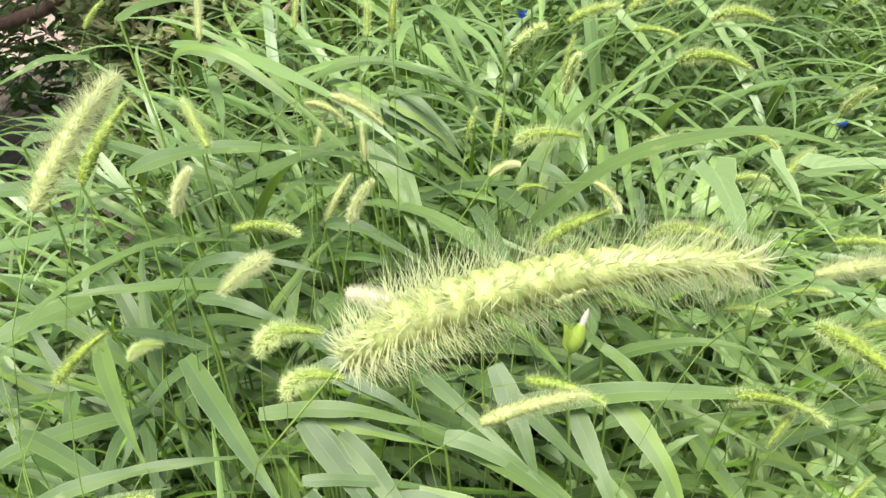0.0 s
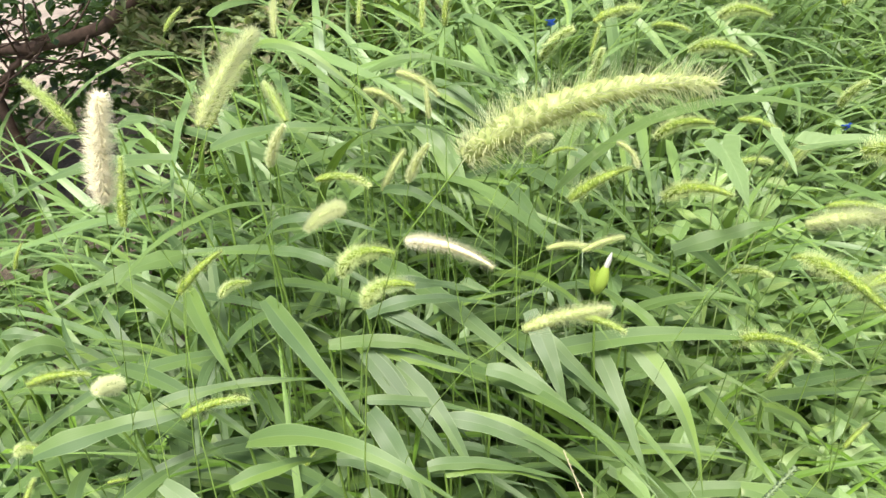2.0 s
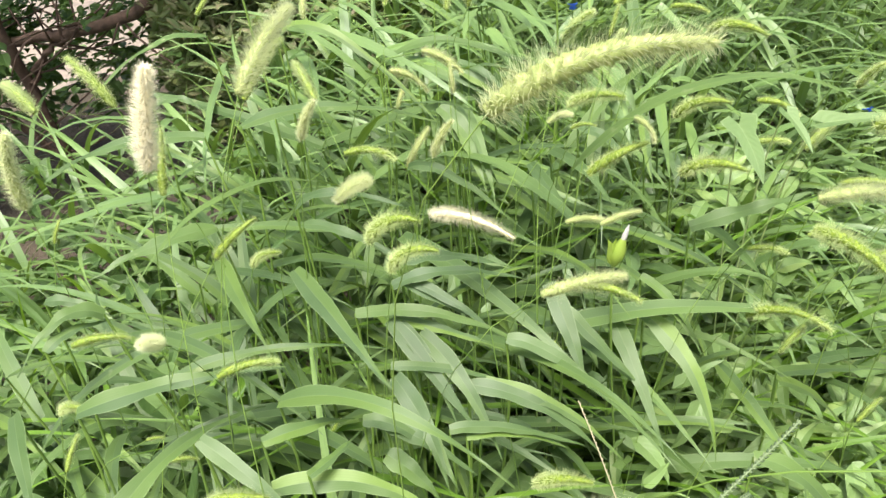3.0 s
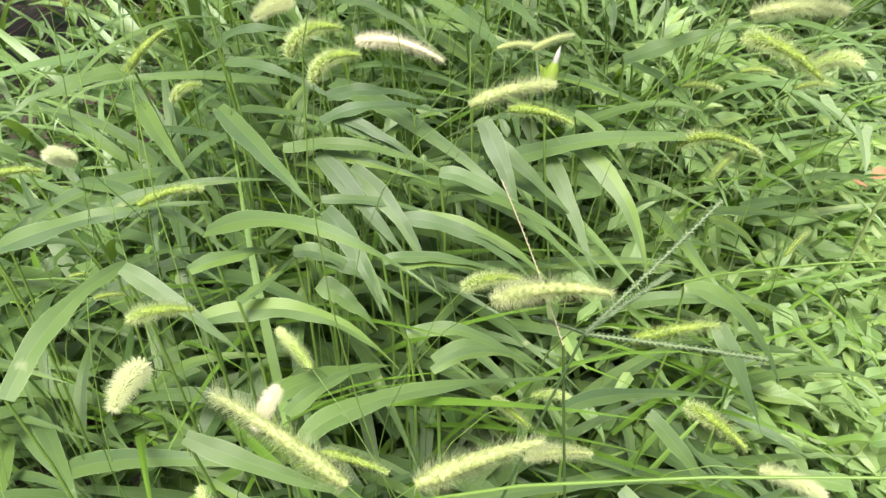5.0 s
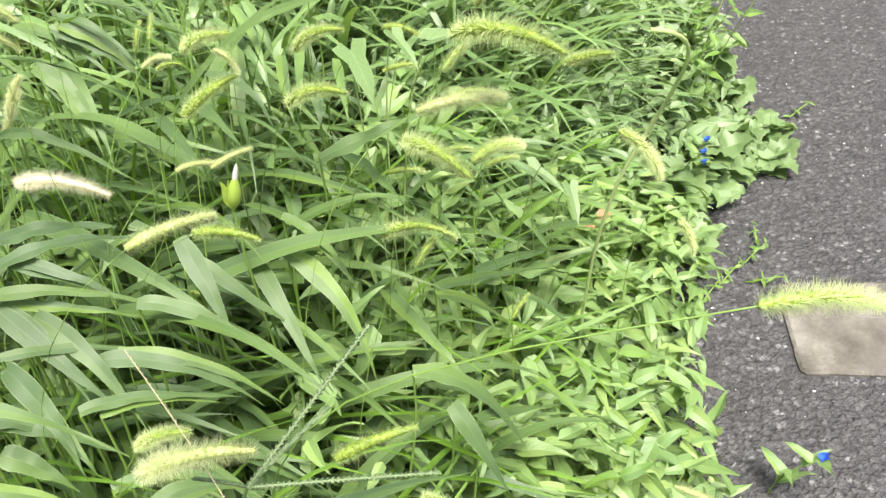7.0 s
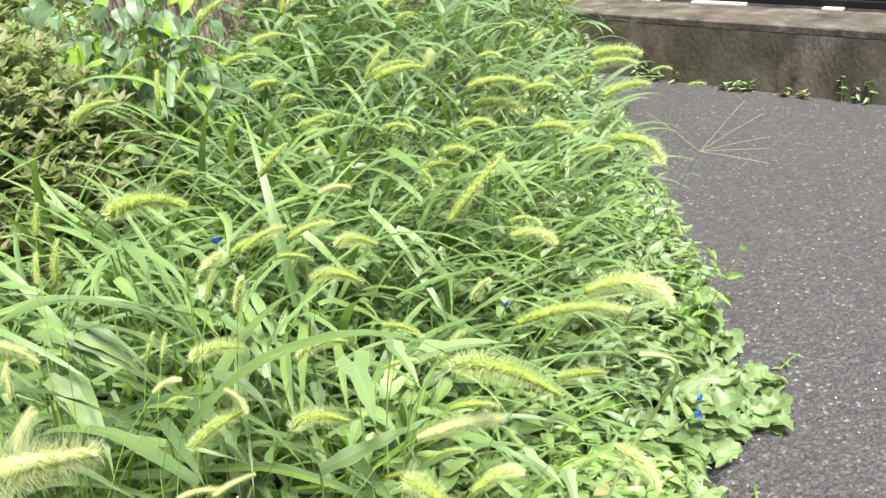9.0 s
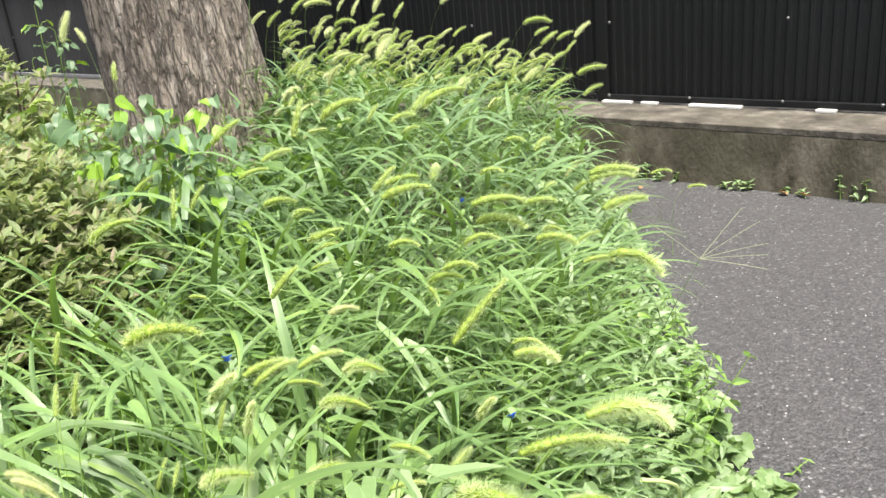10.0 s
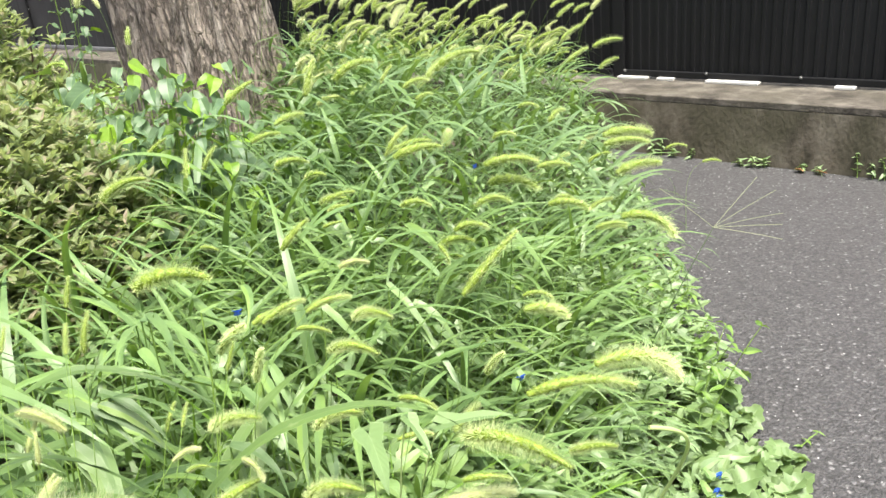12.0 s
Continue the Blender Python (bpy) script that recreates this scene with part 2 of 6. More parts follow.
M_HEAD = {
    "green": (soft_material("green_spikelets", [(0.062, 0.112, 0.010), (0.175, 0.250, 0.024), (0.31, 0.39, 0.05)], 0.14, (0.32, 0.46, 0.07), grain=420.0),
              soft_material("green_bristles", [(0.50, 0.60, 0.22), (0.72, 0.79, 0.45), (0.61, 0.69, 0.33)], 0.5, (0.74, 0.83, 0.43))),
    "pale": (soft_material("pale_spikelets", [(0.22, 0.285, 0.085), (0.37, 0.43, 0.155), (0.50, 0.54, 0.25)], 0.25, (0.48, 0.55, 0.17), grain=420.0),
             soft_material("pale_bristles", [(0.54, 0.59, 0.31), (0.72, 0.75, 0.48), (0.63, 0.67, 0.39)], 0.5, (0.79, 0.83, 0.52))),
    "cream": (soft_material("cream_spikelets", [(0.62, 0.60, 0.36), (0.74, 0.71, 0.50), (0.82, 0.79, 0.62)], 0.25, (0.74, 0.68, 0.42), grain=420.0),
              soft_material("cream_bristles", [(0.82, 0.77, 0.54), (0.90, 0.86, 0.69)], 0.45, (0.90, 0.87, 0.72))),
}


def bark_material():
    """Furrowed bark: long forking fissures between grey-brown ridges, flaked and grained."""
    m, nt, bsdf, out = material("grey_brown_bark")
    pos = nt.nodes.new("ShaderNodeTexCoord").outputs["Object"]

    def along(stretch):
        mp = nt.nodes.new("ShaderNodeMapping")
        mp.inputs["Scale"].default_value = (1, 1, stretch)
        mp.inputs["Rotation"].default_value = (0, radians(9), 0)
        nt.links.new(pos, mp.inputs["Vector"])
        return mp.outputs[0]

    def grain(stretch, scale, detail, rough=0.6):
        n = node(nt, "ShaderNodeTexNoise", Scale=scale, Detail=detail, Roughness=rough)
        nt.links.new(along(stretch), n.inputs["Vector"])
        return n.outputs["Fac"]

    def plates(stretch, scale, width):
        """Cracks between long plates whose outlines wander."""
        warp = node(nt, "ShaderNodeTexNoise", Scale=scale * 0.8, Detail=4.0)
        nt.links.new(along(stretch * 2.2), warp.inputs["Vector"])
        shift = nt.nodes.new("ShaderNodeVectorMath")
        shift.operation = "MULTIPLY_ADD"
        nt.links.new(warp.outputs["Color"], shift.inputs[0])
        shift.inputs[1].default_value = (2.0 / scale, 2.0 / scale, 2.6 / scale)
        nt.links.new(along(stretch), shift.inputs[2])
        v = node(nt, "ShaderNodeTexVoronoi", Scale=scale)
        v.feature = "DISTANCE_TO_EDGE"
        nt.links.new(shift.outputs[0], v.inputs["Vector"])
        tone = node(nt, "ShaderNodeTexVoronoi", Scale=scale)
        nt.links.new(shift.outputs[0], tone.inputs["Vector"])
        pick = nt.nodes.new("ShaderNodeSeparateColor")
        nt.links.new(tone.outputs["Color"], pick.inputs[0])
        return ramp(nt, v.outputs["Distance"], [(0.0, (1, 1, 1)), (width, (0, 0, 0))]), pick.outputs["Red"]

    deep, plate = plates(0.13, 17.0, 0.17)
    thin, sliver = plates(0.16, 40.0, 0.15)
    flake = grain(0.40, 60.0, 9.0, 0.68)
    col = ramp(nt, flake, [(0.30, (0.260, 0.214, 0.172)), (0.5, (0.410, 0.348, 0.288)), (0.68, (0.530, 0.465, 0.398))])
    col = mixed(nt, 0.45, col, ramp(nt, plate, [(0.0, (0.260, 0.214, 0.172)), (0.6, (0.395, 0.336, 0.280)), (1.0, (0.560, 0.512, 0.452))]))
    col = mixed(nt, 0.20, col, ramp(nt, sliver, [(0.0, (0.160, 0.128, 0.100)), (1.0, (0.430, 0.372, 0.312))]))
    col = mixed(nt, maths(nt, "MULTIPLY", thin, 0.40), col, (0.085, 0.066, 0.053))
    col = mixed(nt, maths(nt, "MULTIPLY", deep, 0.72), col, (0.048, 0.036, 0.029))
    nt.links.new(col, bsdf.inputs["Base Color"])
    bsdf.inputs["Roughness"].default_value = 0.92
    hgt = maths(nt, "SUBTRACT", maths(nt, "MULTIPLY", flake, 0.9), maths(nt, "ADD", maths(nt, "MULTIPLY", deep, 0.8), maths(nt, "MULTIPLY", thin, 0.35)))
    b = node(nt, "ShaderNodeBump", Strength=1.0, Distance=0.020)
    nt.links.new(hgt, b.inputs["Height"])
    nt.links.new(b.outputs[0], bsdf.inputs["Normal"])
    return m


M_BARK = bark_material()
M_TWIG = rough_material("brown_twig", [(0.3, (0.05, 0.03, 0.022)), (0.7, (0.15, 0.095, 0.07))], 40.0, 0.8, 200.0, 0.002)
M_SOIL = rough_material("dry_soil", [(0.3, (0.035, 0.027, 0.018)), (0.55, (0.085, 0.066, 0.047)), (0.8, (0.17, 0.14, 0.105))], 7.0, 0.95, 70.0, 0.02, (1.3, (0.11, 0.09, 0.068), 0.6))
M_CONCRETE = rough_material("stained_concrete", [(0.34, (0.030, 0.025, 0.017)), (0.46, (0.088, 0.076, 0.055)), (0.58, (0.136, 0.120, 0.091)), (0.72, (0.225, 0.203, 0.163))], 6.0, 0.9, 60.0, 0.008, (3.2, (0.056, 0.054, 0.030), 0.6), detail=11.0, stretch=(1, 1, 0.6))
M_LEDGE = rough_material("worn_ledge", [(0.36, (0.026, 0.022, 0.017)), (0.50, (0.070, 0.062, 0.050)), (0.66, (0.165, 0.150, 0.125))], 7.0, 0.9, 80.0, 0.008, (3.0, (0.062, 0.056, 0.040), 0.5), detail=11.0)
M_PLATE = rough_material("grey_slab", [(0.34, (0.062, 0.056, 0.046)), (0.5, (0.114, 0.105, 0.088)), (0.62, (0.176, 0.165, 0.143)), (0.70, (0.260, 0.248, 0.222))], 12.0, 0.9, 130.0, 0.006, (5.0, (0.098, 0.088, 0.078), 0.7), detail=11.0)
M_FENCE = rough_material("black_sheet_metal", [(0.3, (0.0088, 0.0090, 0.0096)), (0.7, (0.0130, 0.0132, 0.0139))], 2.0, 0.5, 30.0, 0.001, (5.0, (0.0130, 0.0133, 0.0140), 0.4), stretch=(1, 1, 0.3), shine=0.16)
M_FENCEGREY = rough_material("dark_grey_sheet_metal", [(0.3, (0.024, 0.024, 0.0248)), (0.7, (0.038, 0.038, 0.0388))], 2.0, 0.6, 30.0, 0.001, shine=0.15)
M_FENCEDULL = rough_material("dulled_black_sheet_metal", [(0.3, (0.0085, 0.0087, 0.0092)), (0.7, (0.0150, 0.0152, 0.0158))], 2.0, 0.55, 30.0, 0.001, (5.0, (0.0135, 0.0138, 0.0142), 0.3), stretch=(1, 1, 0.3), shine=0.15)
M_RAIL = rough_material("grey_rail", [(0.3, (0.12, 0.12, 0.125)), (0.7, (0.2, 0.2, 0.205))], 6.0, 0.4, 60.0, 0.0005)
M_BOLT = rough_material("galvanised_bolt", [(0.3, (0.16, 0.16, 0.16)), (0.7, (0.26, 0.26, 0.255))], 30.0, 0.35, 90.0, 0.0005, metal=0.6)
M_SHIM = rough_material("white_plastic", [(0.3, (0.42, 0.41, 0.38)), (0.7, (0.58, 0.57, 0.54))], 20.0, 0.6, 60.0, 0.0005)
M_PETAL = soft_material("blue_petal", [(0.03, 0.10, 0.62), (0.05, 0.16, 0.75)], 0.3, (0.1, 0.25, 0.9), 0.5)
M_DRYLEAF = leaf_material("dry_leaf", [(0.30, 0.15, 0.07), (0.38, 0.22, 0.12)], (0.45, 0.28, 0.15), (0.5, 0.2, 0.06), 0.6, 3.0, 0.2, 0.03)
M_GRIT = rough_material("pale_grit", [(0.3, (0.24, 0.235, 0.23)), (0.7, (0.60, 0.59, 0.58))], 60.0, 0.8, 200.0, 0.001)


def asphalt_material():
    m, nt, bsdf, out = material("weathered_asphalt")
    pos = nt.nodes.new("ShaderNodeTexCoord").outputs["Object"]
    wob = node(nt, "ShaderNodeTexNoise", Scale=120.0, Detail=3.0)
    nt.links.new(pos, wob.inputs["Vector"])
    moved = nt.nodes.new("ShaderNodeVectorMath")
    moved.operation = "MULTIPLY_ADD"
    nt.links.new(wob.outputs["Color"], moved.inputs[0])
    moved.inputs[1].default_value = (0.016, 0.016, 0.016)
    nt.links.new(pos, moved.inputs[2])
    cell = node(nt, "ShaderNodeTexVoronoi", Scale=95.0)
    cell.feature = "F1"
    nt.links.new(moved.outputs[0], cell.inputs["Vector"])
    small = node(nt, "ShaderNodeTexVoronoi", Scale=230.0)
    nt.links.new(pos, small.inputs["Vector"])
    sep = nt.nodes.new("ShaderNodeSeparateColor")
    nt.links.new(cell.outputs["Color"], sep.inputs[0])
    stone = ramp(nt, sep.outputs["Red"], [(0.0, (0.042, 0.041, 0.042)), (0.5, (0.080, 0.078, 0.080)), (0.93, (0.132, 0.130, 0.133)), (0.985, (0.34, 0.335, 0.34))])
    gap = ramp(nt, cell.outputs["Distance"], [(0.32, (0, 0, 0)), (0.62, (1, 1, 1))])
    col = mixed(nt, maths(nt, "MULTIPLY", gap, 0.75), stone, (0.017, 0.016, 0.017))
    wide = node(nt, "ShaderNodeTexNoise", Scale=2.2, Detail=5.0)
    nt.links.new(pos, wide.inputs["Vector"])
    col = mixed(nt, maths(nt, "MULTIPLY", maths(nt, "SUBTRACT", wide.outputs["Fac"], 0.3), 0.5), col, (0.10, 0.096, 0.10))
    rubble = node(nt, "ShaderNodeTexNoise", Scale=75.0, Detail=6.0, Roughness=0.75)
    nt.links.new(pos, rubble.inputs["Vector"])
    dusty = ramp(nt, rubble.outputs["Fac"], [(0.36, (0.026, 0.025, 0.026)), (0.5, (0.066, 0.065, 0.066)), (0.64, (0.138, 0.136, 0.137))])
    col = mixed(nt, 0.38, col, dusty)
    nt.links.new(col, bsdf.inputs["Base Color"])
    bsdf.inputs["Roughness"].default_value = 0.72
    hgt = maths(nt, "ADD", maths(nt, "MULTIPLY", cell.outputs["Distance"], -1.0), maths(nt, "MULTIPLY", small.outputs["Distance"], -0.35))
    b = node(nt, "ShaderNodeBump", Strength=1.0, Distance=0.011)
    nt.links.new(hgt, b.inputs["Height"])
    nt.links.new(b.outputs[0], bsdf.inputs["Normal"])
    return m


M_ASPHALT = asphalt_material()


# ---- the ground, the road and the wall ----
EDGE_Y = (-4.0, 0.0, 0.4, 0.65, 0.85, 1.25, 1.47, 1.73, 2.2, 2.63, 3.15, 4.06, 6.0)
EDGE_X = (0.26, 0.52, 0.60, 0.67, 0.79, 1.03, 1.17, 1.31, 1.48, 1.62, 1.77, 2.00, 2.5)


def edge_x(y):
    """Where the planting ends and the asphalt begins."""
    return np.interp(y, EDGE_Y, EDGE_X)


ground = new("ground", build_mesh("ground", [(-200, -200, 0), (200, -200, 0), (200, 200, 0), (-200, 200, 0)], [(0, 1, 2, 3)], M_SOIL))
tagged(ground, "bare dry brown soil under the plants", "ground", kind="structure")

M_SAND = rough_material("pale_sandy_ground", [(0.3, (0.15, 0.125, 0.105)), (0.55, (0.22, 0.185, 0.155)), (0.8, (0.31, 0.265, 0.225))], 9.0, 0.95, 90.0, 0.006, (2.0, (0.27, 0.225, 0.18), 0.5))
sr = np.random.default_rng(8)
turn = np.linspace(0, 2 * math.pi, 60, endpoint=False)
wob = 1 + 0.06 * np.sin(3 * turn + 1) + sr.normal(0, 0.02, 60)
rim = np.stack([-2.1 + 1.25 * wob * np.cos(turn), 3.75 + 0.95 * wob * np.sin(turn), np.full(60, 0.004)], -1)
V = np.concatenate([rim, rim * (1, 1, 0) + (0, 0, -0.02), [(-2.1, 3.75, 0.03)]])
i = np.arange(60)
F = np.concatenate([np.stack([i, (i + 1) % 60, np.full(60, 120)], -1), np.stack([i + 60, (i + 1) % 60 + 60, (i + 1) % 60], -1)])
tagged(new("path", build_mesh("path", V, F, M_SAND)), "pale bare sandy ground behind the shrub", "ground", kind="structure")

ys = np.concatenate([[-30.0, -12.0], np.arange(-4, 4.6, 0.05)])
left = edge_x(ys) + 0.03 * np.sin(ys * 17.0) + 0.02 * np.sin(ys * 41.0 + 1.0)
far = np.where(ys > 4.4, left + 0.1, 25.0)
rv = np.stack([np.stack([left, ys, np.full_like(ys, 0.008)], -1), np.stack([np.maximum(far, left + 0.1), ys, np.full_like(ys, 0.008)], -1),
               np.stack([left, ys, np.full_like(ys, -0.02)], -1)], 1).reshape(-1, 3)
ri = np.arange(len(ys) - 1) * 3
rf = np.concatenate([np.stack([ri, ri + 1, ri + 4, ri + 3], -1), np.stack([ri + 2, ri, ri + 3, ri + 5], -1)])
road = new("road", build_mesh("road", rv, rf, M_ASPHALT, smooth=False))
tagged(road, "grey coarse weathered asphalt beside the planting", "road", kind="structure")

# The wall and its fence run from the road away to the back.
WALL = Vector((2.59, 3.41, 0))
ALONG = Vector((-0.558, 0.830, 0)).normalized()
INWARD = Vector((ALONG.y, -ALONG.x, 0))
WALL_H = 0.295


def wall_pose(s, back=0.0, z=0.0):
    """The pose at s metres along the wall and some metres behind its face: x along, y back."""
    o = WALL + ALONG * s + INWARD * back
    return Matrix(((ALONG.x, INWARD.x, 0, o.x), (ALONG.y, INWARD.y, 0, o.y), (0, 0, 1, z), (0, 0, 0, 1)))


wall = tagged(new("wall_north", box_mesh("wall_north", (24.0, 0.70, WALL_H + 0.2), M_CONCRETE, 0.004, (0, 0.35, (WALL_H - 0.2) / 2))), "low stained concrete retaining wall under the fence", "wall", kind="structure")
wall.matrix_world = wall_pose(3.0)
cap = tagged(new("wall_ledge", box_mesh("wall_ledge", (24.0, 0.70, 0.035), M_LEDGE, 0.004, (0, 0.349, 0))), "worn pale concrete ledge on the low wall", "ledge", kind="structure")
cap.matrix_world = wall_pose(3.0, 0.0, WALL_H + 0.017)


# ---- the fence ----
FENCE_BACK, FENCE_Z, FENCE_TOP = 0.42, WALL_H + 0.055, 2.1


def ribbed_sheet(width, height, pitch=0.055, depth=0.012):
    """A sheet of metal with upright folded ribs and its own thickness."""
    xs, zs, x = [], [], 0.0
    while x < width - pitch:
        for dx, d in ((0, 0), (0.55, 0), (0.62, 1), (0.93, 1)):
            xs.append(x + dx * pitch), zs.append(d * depth)
        x += pitch
    xs.append(width), zs.append(0.0)
    xs, zs = np.array(xs), np.array(zs)
    n = len(xs)
    V = np.concatenate([np.stack([xs, -zs + off, np.full(n, h)], -1) for off, h in ((0, 0), (0, height), (0.003, 0), (0.003, height))])
    i = np.arange(n - 1)
    F = np.concatenate([np.stack([i, i + 1, i + n + 1, i + n], -1), np.stack([i + 2 * n + 1, i + 2 * n, i + 3 * n, i + 3 * n + 1], -1),
                        np.stack([i + n, i + n + 1, i + 3 * n + 1, i + 3 * n], -1), np.stack([i + 1, i, i + 2 * n, i + 2 * n + 1], -1)])
    return V, F


def bolt_mesh():
    bm = bmesh.new()
    bmesh.ops.create_cone(bm, cap_ends=True, segments=10, radius1=0.009, radius2=0.006, depth=0.008, matrix=Matrix.Rotation(radians(90), 4, "X"))
    return from_bm(bm, "bolt", M_BOLT, True)


BOLT = bolt_mesh()


def fence_run(first, count, width, sheet_material, pitch, label, rail_heights, seam):
    """Bays of sheet-metal fence: posts, sheets, rails and bolts."""
    root = thing("fence", label, "fence", "fence along the low wall")
    root.matrix_basis = wall_pose(first, FENCE_BACK, WALL_H + 0.035)
    V, F = ribbed_sheet(width - 0.05, FENCE_TOP - FENCE_Z, pitch, 0.007 if pitch < 0.1 else 0.004)
    sheet = build_mesh("panel", V, F, sheet_material, smooth=False)
    post = box_mesh("post", (0.05, 0.05, FENCE_TOP - WALL_H - 0.02), M_FENCE, 0.004, (0, 0, (FENCE_TOP - WALL_H - 0.02) / 2))
    rail = box_mesh("rail", (width - 0.054, 0.022, 0.035), M_RAIL if seam else M_FENCE, 0.004)
    for k in range(count):
        x = k * width
        part("post", post, root, pose(x, 0.0, 0))
        part("panel", sheet, root, pose(x + 0.025, 0.0, 0.025))
        for h in rail_heights:
            part("rail", rail, root, pose(x + width / 2, -0.028, h))
        for h in (0.045, 0.46, 1.05):
            for d in (width * 0.24, width * 0.475, width * 0.7275, width - 0.045):
                if h < 0.1 or d > width - 0.1 or abs(d - width * 0.475) < 0.01:
                    part("bolt", BOLT, root, pose(x + d, -0.044 if h < 0.1 else -0.02, h))
    part("post", post, root, pose(count * width, 0.0, 0))
    return root


fence_run(-7.08, 4, 2.0, M_FENCE, 0.055, "black ribbed sheet-metal fence on the low wall", (0.03,), False)
fence_run(0.94, 2, 2.0, M_FENCEDULL, 0.055, "black ribbed sheet-metal fence behind the foxtails", (0.03, 0.95), False)
fence_run(4.98, 4, 2.0, M_FENCEGREY, 0.42, "dark grey sheet-metal fence with a grey rail", (0.03, 0.97), True)

# White packing strips under the fence.
for s, w, d in ((0.815, 0.19, 0.05), (0.61, 0.10, 0.04), (0.22, 0.29, 0.06), (-0.35, 0.095, 0.05)):
    strip = new("packing_strip", box_mesh("packing_strip", (w, d, 0.015), M_SHIM, 0.003))
    strip.matrix_world = wall_pose(s, FENCE_BACK - 0.05, WALL_H + 0.043)
    tagged(strip, "white plastic packing strip under the fence rail", "strip", "packing strips")

# The slab let into the asphalt.
slab = thing("inset_slab", "grey concrete slab set flush in the asphalt", "slab", at=(1.172, 0.678, 0.008))
slab.rotation_euler = (0, 0, radians(-22))


def chipped_plate(width, depth, low, high):
    """A slab whose edges are worn and chipped along their length."""
    local = np.random.default_rng(12)
    xs, ys = np.linspace(0.010 - width / 2, width / 2 - 0.010, 57), np.linspace(0.010 - depth / 2, depth / 2 - 0.010, 29)
    line = [(x, -depth / 2, 0, -1) for x in xs] + [(width / 2, y, 1, 0) for y in ys] + [(-x, depth / 2, 0, 1) for x in xs] + [(-width / 2, -y, -1, 0) for y in ys]
    rings = []
    for k, (x, y, nx, ny) in enumerate(line):
        wear = 0.0014 * noise.noise(Vector((k * 0.21, 1.3, 0))) - 0.007 * max(0.0, noise.noise(Vector((k * 0.13, 7.1, 2.0))) - 0.3) + local.normal(0, 0.0003)
        inset = 0.004 + 0.003 * local.uniform()
        rings.append([(x + nx * wear, y + ny * wear, low), (x + nx * wear, y + ny * wear, high - 0.004), (x + nx * (wear - inset), y + ny * (wear - inset), high)])
    bm = bmesh.new()
    made = [[bm.verts.new(v) for v in ring] for ring in rings]
    for a, b in zip(made, made[1:] + made[:1]):
        for k in range(2):
            bm.faces.new((a[k], b[k], b[k + 1], a[k + 1]))
    middle = bm.verts.new((0, 0, high))
    for a, b in zip(made, made[1:] + made[:1]):
        bm.faces.new((a[2], b[2], middle))
    return from_bm(bm, "plate", M_PLATE)


part("plate", chipped_plate(0.42, 0.225, -0.021, 0.009), slab)
for mark in ((-0.080, 0.030, 0.0098), (-0.070, 0.018, 0.0098)):
    part("scratch", box_mesh("scratch", (0.034, 0.0022, 0.0012), M_RAIL, 0.0003, mark), slab, None, "pale scratch")


# ---- the tree ----
def tree(x, y, radius):
    root = thing("tree", "large tree with deeply furrowed grey-brown bark among weeds", "tree", at=(x, y, 0))
    n, rows = 360, 170
    top = 3.4
    a = np.linspace(0, 2 * math.pi, n, endpoint=False)
    h = np.linspace(-0.05, top, rows)
    V = np.zeros((rows, n, 3))
    for i, z in enumerate(h):
        base = radius * (1.0 + 0.20 * math.exp(-max(z, 0) / 0.16) - 0.14 * z)
        cx, cy = 0.03 - 0.085 * z, 0.02 * z
        for j, t in enumerate(a):
            c, s = math.cos(t), math.sin(t)
            lobes = 0.035 * math.sin(3 * t + 0.5) + 0.025 * math.sin(5 * t + 2.0 + 0.4 * z)
            # Narrow ridges that fork and join, broken into plates.
            w = noise.noise(Vector((c * 6, s * 6, z * 2.0)))
            ridge = 1.0 - abs(noise.noise(Vector((c * 16 + 1.2 * w, s * 16 + 1.2 * w, z * 2.8 + 0.5 * t)))) * 3.2
            fine = 1.0 - abs(noise.noise(Vector((c * 36, s * 36, z * 11.0)))) * 2.5
            r = base * (1 + lobes) + 0.011 * max(-0.9, ridge) + 0.003 * fine
            V[i, j] = (cx + r * c, cy + r * s, z)
    k = np.arange(rows - 1)[:, None] * n
    j = np.arange(n)[None]
    j2 = (j + 1) % n
    F = np.stack([k + j, k + j2, k + n + j2, k + n + j], -1).reshape(-1, 4)
    part("trunk", build_mesh("trunk", V.reshape(-1, 3), F, M_BARK), root)
    # Limbs and crown high above the bed.
    local = np.random.default_rng(5)
    ends = []
    for i in range(7):
        t = i * 0.9 + local.uniform(-0.2, 0.2)
        d = np.array([math.cos(t), math.sin(t), 0])
        p0 = np.array([0.03 - 0.085 * top, 0.02 * top, top - 0.35 * (i % 3)])
        p3 = p0 + d * local.uniform(1.0, 2.0) + np.array([0, 0, local.uniform(1.2, 2.2)])
        pts = bezier(p0, p0 + d * 0.3 + (0, 0, 0.5), p3 - (0, 0, 0.5), p3, 10)
        V1, F1 = tube(pts, np.linspace(0.17, 0.03, 10), 8)
        part("limb", build_mesh("limb", V1, F1, M_BARK), root)
        ends += list(pts[4:])
    ends = np.array(ends)
    v0, f0, u0 = leaf_shape(0.42, 0.5, 0.0, 4)
    place = ends[local.integers(0, len(ends), 5200)] + local.normal(0, 0.42, (5200, 3))
    V, F, U = scattered([(v0, f0, u0)], place, local.uniform(0, 6.28, 5200), local.uniform(-0.8, 0.6, 5200), local.uniform(-0.6, 0.6, 5200), local.uniform(0.07, 0.13, 5200), local)
    part("crown", build_mesh("crown", V, F, M_TREELEAF, U), root)
    return root


